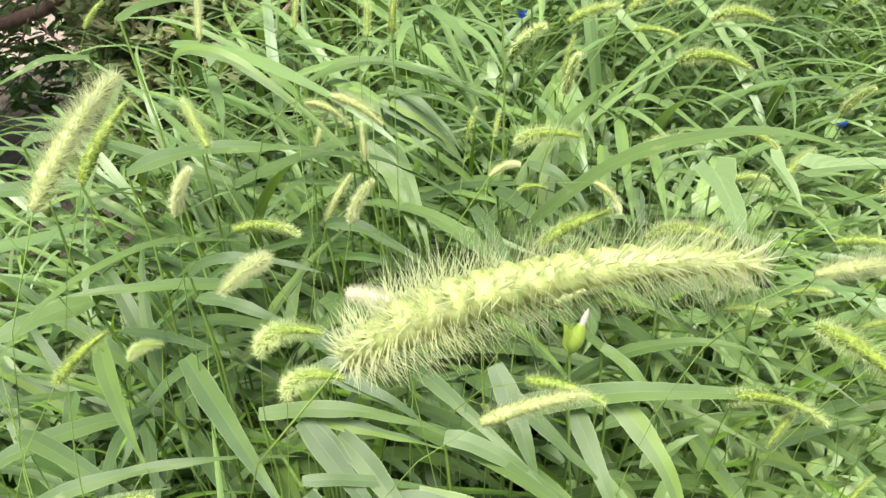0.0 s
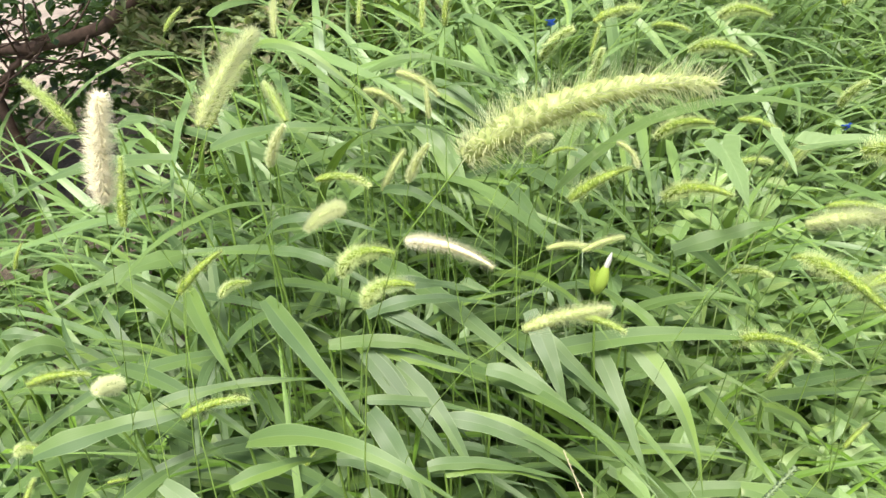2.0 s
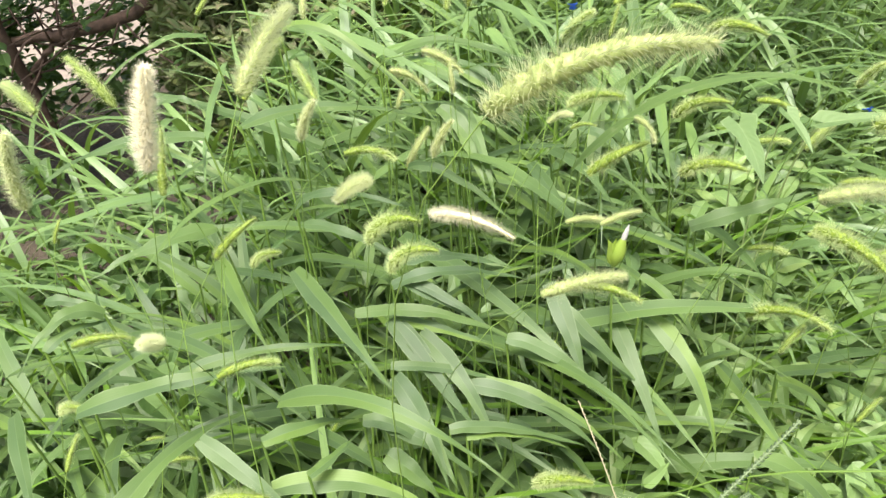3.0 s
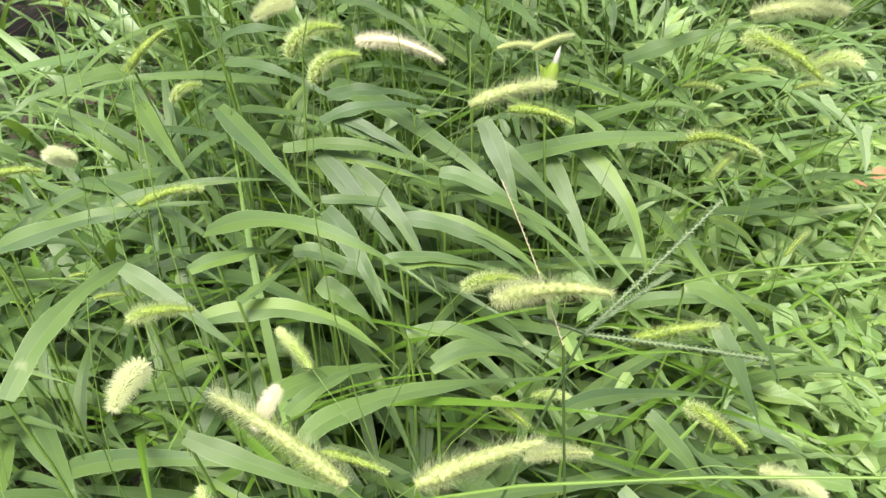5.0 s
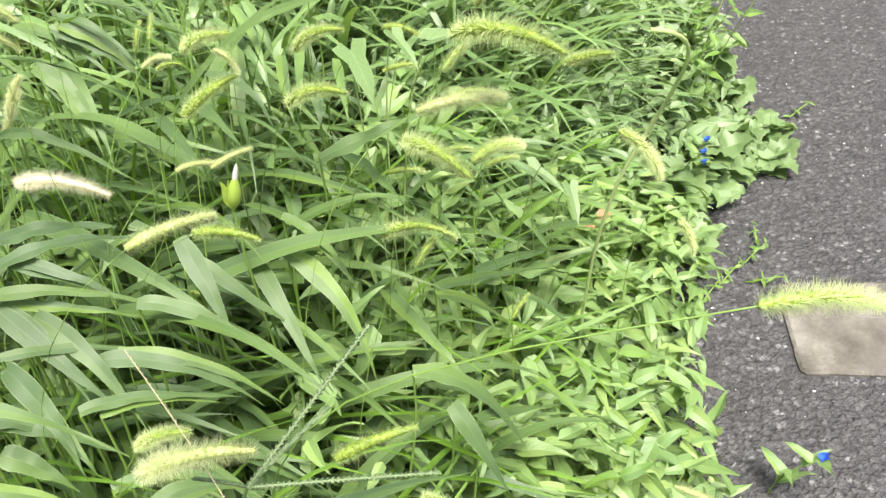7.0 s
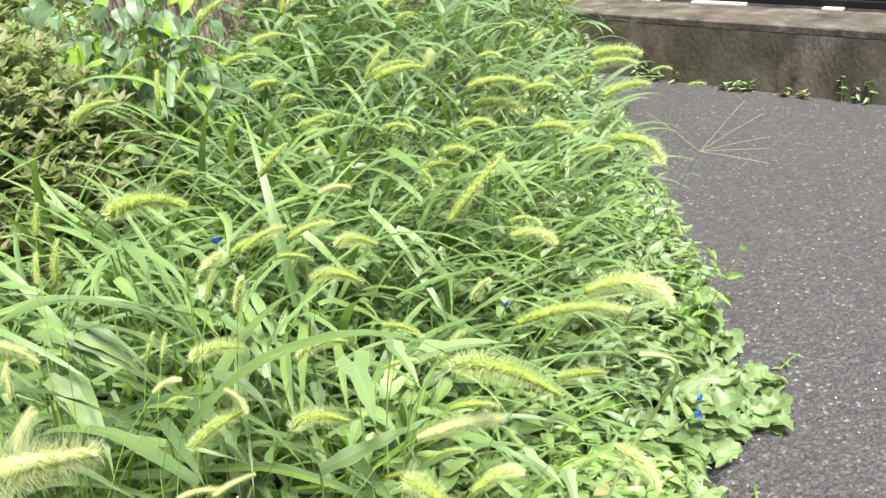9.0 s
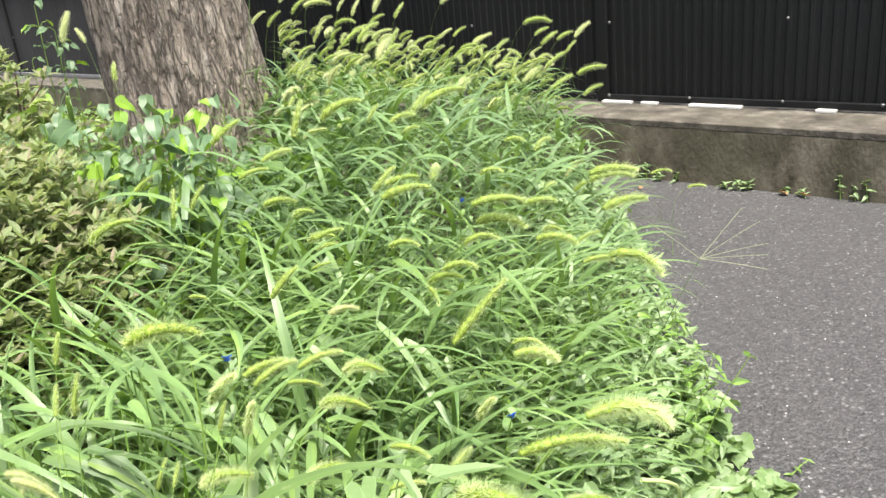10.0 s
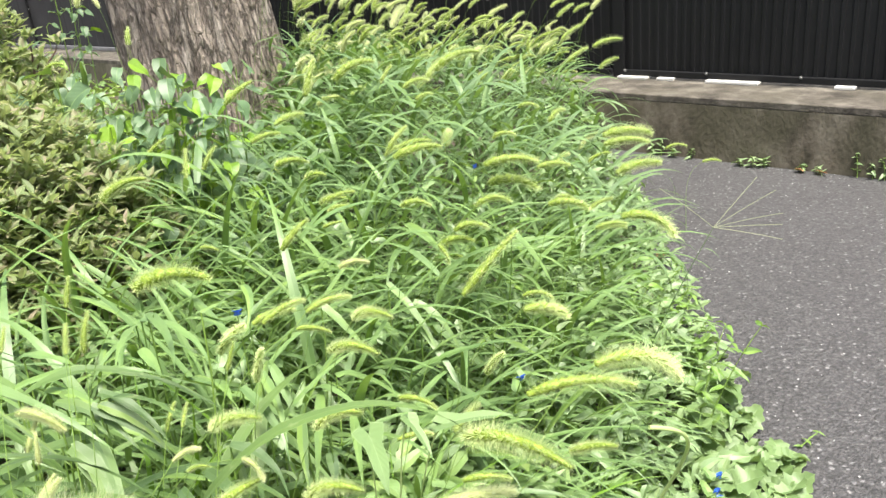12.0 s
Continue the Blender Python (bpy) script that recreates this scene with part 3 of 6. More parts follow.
# ---- shapes of leaves and seed heads ----
def strip_shape(width, centre, normal_fold, heading):
    """Vertices, quads and uv of a folded strip along a centre line."""
    n = len(centre)
    T = np.gradient(centre, axis=0)
    T /= np.linalg.norm(T, axis=1)[:, None]
    S = np.cross(np.broadcast_to(heading, T.shape), T)
    S /= np.linalg.norm(S, axis=1)[:, None] + 1e-9
    N = np.cross(T, S)
    V = np.stack([centre + S * width[:, None] + N * normal_fold[:, None], centre, centre - S * width[:, None] + N * normal_fold[:, None]], 1)
    v = np.linspace(0, 1, n)
    U = np.stack([np.stack([np.full(n, u), v], -1) for u in (0.0, 0.5, 1.0)], 1)
    i = np.arange(n - 1) * 3
    F = np.concatenate([np.stack([i, i + 1, i + 4, i + 3], -1), np.stack([i + 1, i + 2, i + 5, i + 4], -1)])
    return V.reshape(-1, 3), F, U.reshape(-1, 2)


def lance(width, s):
    """Half widths of a grass leaf: narrow at the sheath, widest below the middle, with a long drawn-out tip."""
    w = 0.5 * width * (0.62 + 0.38 * np.sin(np.clip(s / 0.28, 0, 1) * math.pi / 2)) * np.clip(1 - np.clip((s - 0.12) / 0.88, 0, 1) ** 1.3, 0, 1) ** 1.12
    w[-1] = 0.0006 * width / 0.074
    return w


def blade_shape(width, bend, side, n=12, twist=0.0, power=1.25, wavy=0.0):
    """A grass blade one metre long that sets out along x and bends down by bend radians."""
    s = np.linspace(0, 1, n)
    a = -bend * s ** power
    y = side * s ** 1.6
    step = 1.0 / (n - 1)
    d = np.stack([np.cos(a) * np.cos(y), np.cos(a) * np.sin(y), np.sin(a)], -1)
    C = np.concatenate([[np.zeros(3)], np.cumsum((d[1:] + d[:-1]) / 2 * step, axis=0)])
    w = lance(width, s)
    V, F, U = strip_shape(w, C, 0.09 * w, np.array([0.0, math.sin(0.001), 1.0]))
    V = V.reshape(n, 3, 3)
    tw = twist * s ** 1.5
    for i in range(n):
        c, m = C[i], (V[i] - C[i])
        t = d[i]
        k = math.cos(tw[i]), math.sin(tw[i])
        V[i] = c + m * k[0] + np.cross(t, m) * k[1] + np.outer(m @ t, t) * (1 - k[0])
    if wavy:
        V[:, 0, 2] += wavy * width * np.sin(s * 21)
        V[:, 2, 2] += wavy * width * np.sin(s * 19 + 1.5)
    return V.reshape(-1, 3), F, U


def leaf_shape(width, bend, side, n=7, lobe=0.75):
    """A broad leaf one metre long along x, pointed, with a short stalk."""
    s = np.linspace(0, 1, n)
    a = 0.25 - bend * s
    d = np.stack([np.cos(a), side * s, np.sin(a)], -1)
    C = np.concatenate([[np.zeros(3)], np.cumsum((d[1:] + d[:-1]) / 2 / (n - 1), axis=0)])
    w = s ** lobe * (1 - s) ** 1.05
    w = 0.5 * width * w / w.max()
    w[0], w[-1] = 0.012, 0.004
    V, F, U = strip_shape(w, C, 0.34 * w, np.array([0.0, 0.0, 1.0]))
    V[0::3, 2] += 0.10 * width * np.sin(s * 9 + 3 * side)
    V[2::3, 2] += 0.10 * width * np.sin(s * 8 + 1.7)
    return V, F, U


def scattered(shapes, place, yaw, rise, roll, size, local):
    """Many leaves of a few shapes, each turned, sized and set at its place, as one soup."""
    out = []
    pick = local.integers(0, len(shapes), len(place))
    for k, (v, f, u) in enumerate(shapes):
        sel = np.nonzero(pick == k)[0]
        if not len(sel):
            continue
        cy, sy, ce, se, cr, sr = np.cos(yaw[sel]), np.sin(yaw[sel]), np.cos(rise[sel]), np.sin(rise[sel]), np.cos(roll[sel]), np.sin(roll[sel])
        X = v[None, :, 0] * np.ones((len(sel), 1))
        Y = v[None, :, 1] * cr[:, None] - v[None, :, 2] * sr[:, None]
        Z = v[None, :, 1] * sr[:, None] + v[None, :, 2] * cr[:, None]
        X, Z = X * ce[:, None] - Z * se[:, None], X * se[:, None] + Z * ce[:, None]
        X, Y = X * cy[:, None] - Y * sy[:, None], X * sy[:, None] + Y * cy[:, None]
        P = np.stack([X, Y, Z], -1) * size[sel][:, None, None] + place[sel][:, None]
        F = f[None] + (np.arange(len(sel)) * len(v))[:, None, None]
        out.append((P.reshape(-1, 3), F.reshape(-1, f.shape[1]), np.tile(u, (len(sel), 1))))
    return joined(out)


def set_out(origin, yaw, rise, roll=0.0, size=1.0):
    """The pose of a leaf or head: at origin, heading yaw, rising by rise (radians), rolled about itself."""
    return Matrix.Translation(origin) @ Matrix.Rotation(yaw, 4, "Z") @ Matrix.Rotation(-rise, 4, "Y") @ Matrix.Rotation(roll, 4, "X") @ Matrix.Scale(size, 4)


HEAD_BENDS = (0.15, 0.5, 0.85, 1.2, 1.6, 2.1)


def head_shapes(bend, seed, fat=1.0, hairs=1700, rows=40, sides=10, fine=0.0026, core=0.037, short=1.0):
    """A bristly seed head one metre long: its spikelets as quads and its bristles as triangles."""
    local = np.random.default_rng(seed)

    def centre(s):
        a = -bend * s
        if bend < 1e-3:
            return np.stack([s, 0 * s, 0 * s], -1)
        return np.stack([-np.sin(a) / bend, 0 * s, -(1 - np.cos(a)) / bend], -1)

    def frame_at(s):
        a = -bend * s
        t = np.stack([np.cos(a), 0 * a, np.sin(a)], -1)
        up = np.stack([-np.sin(a), 0 * a, np.cos(a)], -1)
        return t, np.broadcast_to([0.0, 1.0, 0.0], t.shape), up

    def girth(s):
        return core * fat * np.minimum(1, 0.50 + 2.4 * s) * np.clip(1.03 - s, 0.01, 1) ** 0.42

    # One knobbly core: whorls of spikelets that press against each other.
    s = np.linspace(0, 1, rows)
    V, F = tube(centre(s), girth(s) * np.where((s == 0) | (s == 1), 0.05, 1.0), sides)
    ring = np.arange(sides)[None] * 2 * math.pi / sides
    knob = np.sin(s[:, None] * (1.9 * rows) + 2.0 * np.sin(3 * ring)) * np.cos(3 * ring + s[:, None] * 40) + local.normal(0, 0.28, (rows, sides))
    mid = centre(s)[:, None]
    V = (mid + (V.reshape(rows, sides, 3) - mid) * (1 + 0.22 * knob)[..., None]).reshape(-1, 3)
    # Bristles stand out and forward.
    hs = local.uniform(0.0, 1.0, hairs)
    ha = local.uniform(0, 2 * math.pi, hairs)
    t, b, u = frame_at(hs)
    rad = np.cos(ha)[:, None] * b + np.sin(ha)[:, None] * u
    org = centre(hs) + rad * (girth(hs) * 0.75)[:, None]
    fwd = local.uniform(-0.10, 0.42, hairs)[:, None]
    way = rad * (1 - 0.35 * fwd) + t * fwd + local.normal(0, 0.12, (hairs, 3))
    way /= np.linalg.norm(way, axis=1)[:, None]
    long = fat * local.uniform(0.048, 0.098, hairs)[:, None] * (0.55 + 0.45 * np.minimum(1, np.minimum((1.05 - hs) * 3, 0.4 + hs * 4)))[:, None] * short * min(1.0, 1.5 / fat)
    wide = np.cross(way, t + 0.3 * rad)
    wide /= np.linalg.norm(wide, axis=1)[:, None] + 1e-9
    HV = np.stack([org - wide * fine * fat, org + wide * fine * fat, org + way * long + t * long * 0.10], 1).reshape(-1, 3)
    HF = np.arange(hairs * 3).reshape(-1, 3)
    return V, F, HV, HF


HEAD_FATS = (0.8, 1.1, 1.4, 1.65, 1.95)
HEADS = {}
for tone, (spike_m, hair_m) in M_HEAD.items():
    for i, b in enumerate(HEAD_BENDS):
        for v, fat in enumerate(HEAD_FATS):
            for tier, (hairs, rows, sides, fine, core, short) in enumerate(((1500, 72, 12, 0.0018, 0.037, 1.0), (1300, 40, 10, 0.0022, 0.046, 1.18), (640, 30, 9, 0.0030, 0.045, 1.18))):
                more = {"green": 1.0, "pale": 1.4, "cream": 1.7}[tone]
                cv, cf, hv, hf = head_shapes(b, 40 + i * 7 + v, fat, int(more * hairs), rows, sides, fine, core, short)
                HEADS[tone, i, v, tier] = (build_mesh("seed_head", cv, cf, spike_m), build_mesh("bristles", hv, hf, hair_m, smooth=False))

BLADE_SHAPES, BLADE_BENDS = [], []
for i in range(14):
    bend = (0.5, 0.8, 1.0, 1.2, 1.5, 1.8, 2.2)[i % 7]
    BLADE_SHAPES.append(blade_shape(0.074, bend, rng.uniform(-0.35, 0.35), 14, rng.uniform(-0.7, 0.7), rng.uniform(1.0, 1.7), 0.05))
    BLADE_BENDS.append(bend)
BLADES = {m.name: [build_mesh("leaf", v, f, m, u) for v, f, u in BLADE_SHAPES] for m in (M_BLADE, M_LONGLEAF, M_FARBLADE)}


def head_pose_index(bend):
    return int(np.argmin([abs(bend - b) for b in HEAD_BENDS]))


LABELS = {
    "green": "green foxtail grass with a nodding bristly seed head",
    "pale": "foxtail grass with a pale yellow-green bristly seed head",
    "cream": "foxtail grass with a ripe cream-white bristly seed head",
}


def canopy(x, y):
    """The height of the tips of the grass over a place."""
    return float(top_of(x, y))


def foxtail(x, y, z, yaw, rise, bend, size, tone="green", leaves=4, lean=None, fat=0, reach=0.16, neck=None, swing=None):
    """One foxtail grass: the seed head sets out at (x, y, z) towards yaw, rising by rise degrees, and nods by bend radians."""
    yaw, rise = radians(yaw), radians(rise)
    lean = rng.uniform(0.06, 0.22) * min(1.0, z / 0.6) if lean is None else lean
    sway = (yaw if swing is None else radians(swing)) + rng.uniform(-0.4, 0.4) * (0.2 if reach > 0.2 else 1.0)
    rx, ry = x - lean * math.cos(sway), y - lean * math.sin(sway)
    near = (x - 0.15) ** 2 + (y + 0.03) ** 2 < 0.34
    root = thing("foxtail", LABELS[tone], "foxtail", "foxtails", at=(rx, ry, 0))
    tip = np.array([x - rx, y - ry, z])
    t = np.array([math.cos(yaw) * math.cos(rise), math.sin(yaw) * math.cos(rise), math.sin(rise)])
    way = yaw if swing is None else radians(swing)
    n = t if neck is None else np.array([math.cos(way) * math.cos(radians(neck)), math.sin(way) * math.cos(radians(neck)), math.sin(radians(neck))])
    pts = bezier((0, 0, -0.01), (0, 0, z * (0.45 if reach < 0.2 else 0.88)), tip - n * min(reach, z * 0.3 if reach < 0.2 else reach), tip + t * size * 0.02, 12)
    V, F = tube(pts, np.linspace(0.0010, 0.0007 if reach > 0.2 else 0.0004, 12) * (1.0 if reach > 0.2 else 0.7 if near else 0.9), 5)
    part("stem", build_mesh("stem", V, F, M_STEM), root)
    girth = max((1.3, 1.0, 1.65)[fat], (1.45, 1.15, 1.75)[fat] * 0.082 / size) if y < 0.8 else (1.85, 1.5, 2.0)[fat] * (0.09 / size) ** 0.4
    core, hair = HEADS[tone, head_pose_index(bend), int(np.argmin([abs(girth - g) for g in HEAD_FATS])), 0 if y < 0.8 else 1 if y < 2.4 else 2]
    head = part("seed_head", core, root, set_out(tip, yaw, rise, 0, size))
    part("bristles", hair, head)
    slim = near or edge_x(y) - x < 0.35
    for k in range(1 if slim else leaves):
        f = rng.uniform(0.25, 0.40 if slim else 0.74)
        p = pts[int(f * 11)]
        grow_leaf(root, p, breeze(rng), rng, rng.uniform(0.14, 0.2) if slim else None)
    return root


def grow_leaf(root, p, yaw, local, size=None):
    """A long leaf that springs from the stem."""
    k = int(local.integers(0, len(BLADE_SHAPES)))
    bend = BLADE_BENDS[k]
    rise = bend * (0.42 if root.location.y + p[1] < 0.6 else 0.58) + local.uniform(-0.25, 0.22)
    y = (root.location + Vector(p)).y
    # The place picks the painted brightness: dim near, lighter to the right and back.
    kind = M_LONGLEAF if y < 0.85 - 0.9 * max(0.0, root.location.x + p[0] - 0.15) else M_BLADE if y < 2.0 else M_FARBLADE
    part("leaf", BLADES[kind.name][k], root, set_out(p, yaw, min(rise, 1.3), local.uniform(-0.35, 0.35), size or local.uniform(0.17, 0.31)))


def arched_leaf(base, crest, tip, width):
    """A shoot with one long leaf that rises from base, is drawn towards crest and hangs to tip."""
    base, crest, tip = (np.array(v) for v in (base, crest, tip))
    away = crest - base
    away[2] = 0
    foot = base - away / (np.linalg.norm(away) + 1e-9) * (0.04 + 0.06 * base[2])
    root = thing("grass_shoot", "leafy green foxtail shoot with a long arching leaf", "grass", "leafy shoots", at=(foot[0], foot[1], 0))
    top = base - (foot[0], foot[1], 0)
    pts = bezier((0, 0, -0.01), (0, 0, base[2] * 0.5), top - (0, 0, base[2] * 0.25), top, 9)
    V, F = tube(pts, np.linspace(0.0020, 0.0012, 9), 5)
    part("stem", build_mesh("stem", V, F, M_STEM), root)
    s = np.linspace(0, 1, 20)[:, None]
    C = (1 - s) ** 2 * base + 2 * s * (1 - s) * crest + s * s * tip - (foot[0], foot[1], 0)
    s = s[:, 0]
    w = lance(width, s)
    # Leaves turn their faces to the open side and the sky; the margins wave a little.
    V, F, U = strip_shape(w, C, 0.07 * w, np.array([rng.uniform(-0.3, 0.3), -0.28, 0.92]))
    V[0::3, 2] += 0.07 * width * np.sin(s * rng.uniform(14, 24) + rng.uniform(0, 6))
    V[2::3, 2] += 0.07 * width * np.sin(s * rng.uniform(14, 24) + rng.uniform(0, 6))
    # Near leaves get the dimmed copy of the leaf colour, others the lit one.
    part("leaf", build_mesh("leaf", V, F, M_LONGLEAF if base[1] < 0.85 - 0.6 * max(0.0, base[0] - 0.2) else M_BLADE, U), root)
    grow_leaf(root, pts[4], breeze(rng), rng)


# ---- leafy shoots and undergrowth ----
def shoot(x, y, height, leaves):
    """A foxtail shoot that has not flowered."""
    root = thing("grass_shoot", "leafy green foxtail shoot without a seed head", "grass", "leafy shoots", at=(x, y, 0))
    d = rng.normal(0, 0.05, 2) + (0.03, -0.02)
    pts = bezier((0, 0, -0.01), (0, 0, height * 0.4), (d[0] * 0.5, d[1] * 0.5, height * 0.7), (d[0], d[1], height), 8)
    V, F = tube(pts, np.linspace(0.0024, 0.0012, 8), 5)
    part("stem", build_mesh("stem", V, F, M_STEM), root)
    for k in range(leaves):
        f = 0.30 + 0.70 * (k + rng.uniform(0, 0.8)) / leaves
        grow_leaf(root, pts[min(7, int(f * 7.99))], breeze(rng), rng)


def region(count, y0, y1, x0, local, power=1.0):
    """Places over the planting, left of the road."""
    y = y0 + (y1 - y0) * local.uniform(0, 1, count) ** power
    e = edge_x(y) - np.clip(2.6 - y, 0.25, 1.0) * 0.30
    x = x0 + (e - x0) * local.uniform(0, 1, count)
    return x, y, edge_x(y) - x


def top_of(x, y):
    d = edge_x(y) - x
    low = np.clip((-0.33 - x) / 0.25, 0, 1) * np.clip((y - 0.6) / 0.25, 0, 1)
    back = np.clip((0.55 - x) / 0.3, 0, 1) * np.clip((y - 1.9) / 0.6, 0, 1)
    f = np.clip((y - 2.5) / 0.8, 0, 1)
    far = np.minimum(0.28 + 3.4 * d, 0.58 + 0.20 * d)
    return np.clip((1 - f) * (0.20 + 0.95 * d) + f * far, 0.14, 0.90) * (1 - 0.42 * low) * (1 - 0.56 * back)


def blade_field(name, label, count, y0, y1, x0, shapes, low, high, size, seed, material):
    local = np.random.default_rng(seed)
    x, y, d = region(count, y0, y1, x0, local)
    z = np.clip(top_of(x, y), 0.1, 0.86) * local.uniform(low, high, count)
    keep = np.ones(count, bool)
    for bx, by, br in CLEARINGS + LEAFY:
        keep &= (x - bx) ** 2 + (y - by) ** 2 > br ** 2
    keep &= ~((y < 0.25) & (z > 0.55))
    keep &= (x > -0.22) | (local.uniform(0, 1, count) < 0.30)
    x, y, z = x[keep], y[keep], z[keep]
    n = len(x)
    yaw = breeze(local, n, 0.24 + 0.22 * (y > 0.8))
    V, F, U = scattered(shapes, np.stack([x, y, z], -1), yaw, local.uniform(0.2, 1.0, n) + 0.40 * (y > 0.8), local.uniform(-0.5, 0.5, n), local.uniform(*size, n), local)
    ob = new(name, build_mesh(name, V, F, material, U))
    return tagged(ob, label, "grass", kind="stuff")


def leaf_field(name, label, count, y0, y1, near, far, low, high, size, seed, material, shapes):
    """Broad low leaves, near..far metres from the road's edge."""
    local = np.random.default_rng(seed)
    y = local.uniform(y0, y1, count)
    d = local.uniform(near, far, count)
    x = edge_x(y) - d
    z = np.maximum(0.012, np.clip(top_of(x, y), 0.05, 0.8) * local.uniform(low, high, count))
    keep = ~((y < 0.25) & (z > 0.5)) & ~((near < 0) & (y < 0.55) & (d > 0.27))
    for bx, by, br in CLEARINGS:
        keep &= (x - bx) ** 2 + (y - by) ** 2 > br ** 2
    x, y, z = x[keep], y[keep], z[keep]
    n = len(x)
    V, F, U = scattered(shapes, np.stack([x, y, z], -1), local.uniform(0, 6.28, n), local.uniform(-0.7, 0.6, n), local.uniform(-0.8, 0.8, n), local.uniform(*size, n), local)
    return tagged(new(name, build_mesh(name, V, F, material, U)), label, "weeds", kind="stuff")


# Woody and trodden spots where no grass grows: the tree, the shrub.
CLEARINGS = [(0.06, 4.55, 0.45), (-0.45, 2.1, 0.36), (-1.15, 1.95, 0.42), (-1.9, 3.6, 0.75)]
# Spots where young trees crowd out the grass.
LEAFY = [(-0.08, 2.45, 0.36), (-0.05, 3.05, 0.36), (-0.35, 2.75, 0.3)]

THIN = [blade_shape(0.080, b, s, 9, tw) for b, s, tw in ((1.2, 0.2, 0.3), (1.5, -0.2, -0.4), (1.8, 0.1, 0.4), (2.1, -0.3, -0.3), (0.8, 0.1, 0.2))]
SLIM = [blade_shape(0.046, b, s, 10, tw) for b, s, tw in ((1.2, 0.2, 0.3), (1.5, -0.2, -0.4), (1.8, 0.1, 0.4), (2.1, -0.3, -0.3), (0.8, 0.1, 0.2))]
FINE = [blade_shape(0.066, b, s, 8, tw) for b, s, tw in ((1.4, 0.2, 0.3), (1.8, -0.2, -0.4), (2.2, 0.1, 0.4), (2.5, -0.1, 0.2))]
LANCE = [leaf_shape(0.31, b, s, 8, 0.30) for b, s in ((0.6, 0.25), (1.2, -0.2), (0.2, 0.15), (0.9, -0.3))]
OVATE = [leaf_shape(0.42, b, s, 8, 0.32) for b, s in ((0.6, 0.25), (1.2, -0.2), (0.2, 0.15), (0.9, -0.3))]

tree(0.08, 4.56, 0.46)

# Blade fields split by distance; their colours carry the change in light.
blade_field("grass_blades", "dense arching grey-green grass blades, toned dim nearby", 2300, 0.02, 0.85, -1.1, THIN, 0.12, 0.60, (0.16, 0.32), 21, M_LONGLEAF)
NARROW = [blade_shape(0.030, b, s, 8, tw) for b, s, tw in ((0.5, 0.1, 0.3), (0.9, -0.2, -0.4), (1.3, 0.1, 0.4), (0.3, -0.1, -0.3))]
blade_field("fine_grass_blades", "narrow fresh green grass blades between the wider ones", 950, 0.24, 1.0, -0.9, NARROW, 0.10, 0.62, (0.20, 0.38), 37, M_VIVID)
blade_field("light_grass_blades", "dense arching green grass blades, toned brighter farther back", 3000, 0.85, 2.0, -1.3, SLIM, 0.15, 0.74, (0.24, 0.42), 29, M_BLADE)
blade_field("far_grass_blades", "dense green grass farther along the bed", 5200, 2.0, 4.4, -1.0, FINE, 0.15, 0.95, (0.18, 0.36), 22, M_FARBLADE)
# Weeds below the canopy take the darkened leaf: painted gap shade.
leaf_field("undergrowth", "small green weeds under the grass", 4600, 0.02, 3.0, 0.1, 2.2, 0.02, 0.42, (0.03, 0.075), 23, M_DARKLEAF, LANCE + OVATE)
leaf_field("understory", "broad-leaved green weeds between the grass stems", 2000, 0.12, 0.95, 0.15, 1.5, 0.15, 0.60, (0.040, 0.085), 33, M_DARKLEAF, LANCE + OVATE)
leaf_field("low_edge_weeds", "low light green weeds at the asphalt edge", 1700, 0.05, 1.9, -0.05, 0.30, 0.02, 0.40, (0.028, 0.058), 34, M_PALEWEED, LANCE + OVATE)
leaf_field("edge_weeds", "bright yellow-green weeds along the asphalt", 2100, 0.1, 1.05, -0.06, 0.55, 0.05, 0.88, (0.034, 0.080), 24, M_BRIGHT, LANCE)
leaf_field("pale_edge_weeds", "pale green weeds along the asphalt", 3000, 1.05, 3.5, -0.09, 0.40, 0.05, 0.88, (0.032, 0.074), 35, M_PALEWEED, LANCE)
leaf_field("leafy_weeds", "light green leafy weeds between grass and asphalt", 750, 0.42, 1.05, 0.12, 0.50, 0.35, 0.88, (0.032, 0.066), 36, M_BRIGHT, LANCE)
leaf_field("light_weeds", "light green small weeds among the grass", 900, 0.65, 2.3, 0.30, 0.95, 0.30, 0.80, (0.030, 0.066), 30, M_PALEWEED, LANCE)
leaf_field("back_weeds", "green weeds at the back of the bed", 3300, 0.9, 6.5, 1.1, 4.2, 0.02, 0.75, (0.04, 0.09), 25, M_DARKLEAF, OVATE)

# Leafy shoots that fill the bed.
for i in range(110):
    y = float(rng.uniform(0.12, 2.1))
    x = float(rng.uniform(-0.95, edge_x(y) - 0.32))
    if all((x - bx) ** 2 + (y - by) ** 2 > br ** 2 for bx, by, br in CLEARINGS):
        shoot(x, y, canopy(x, y) * float(rng.uniform(0.50, 0.72)) * (0.75 if y < 0.45 else 1.0), 7)

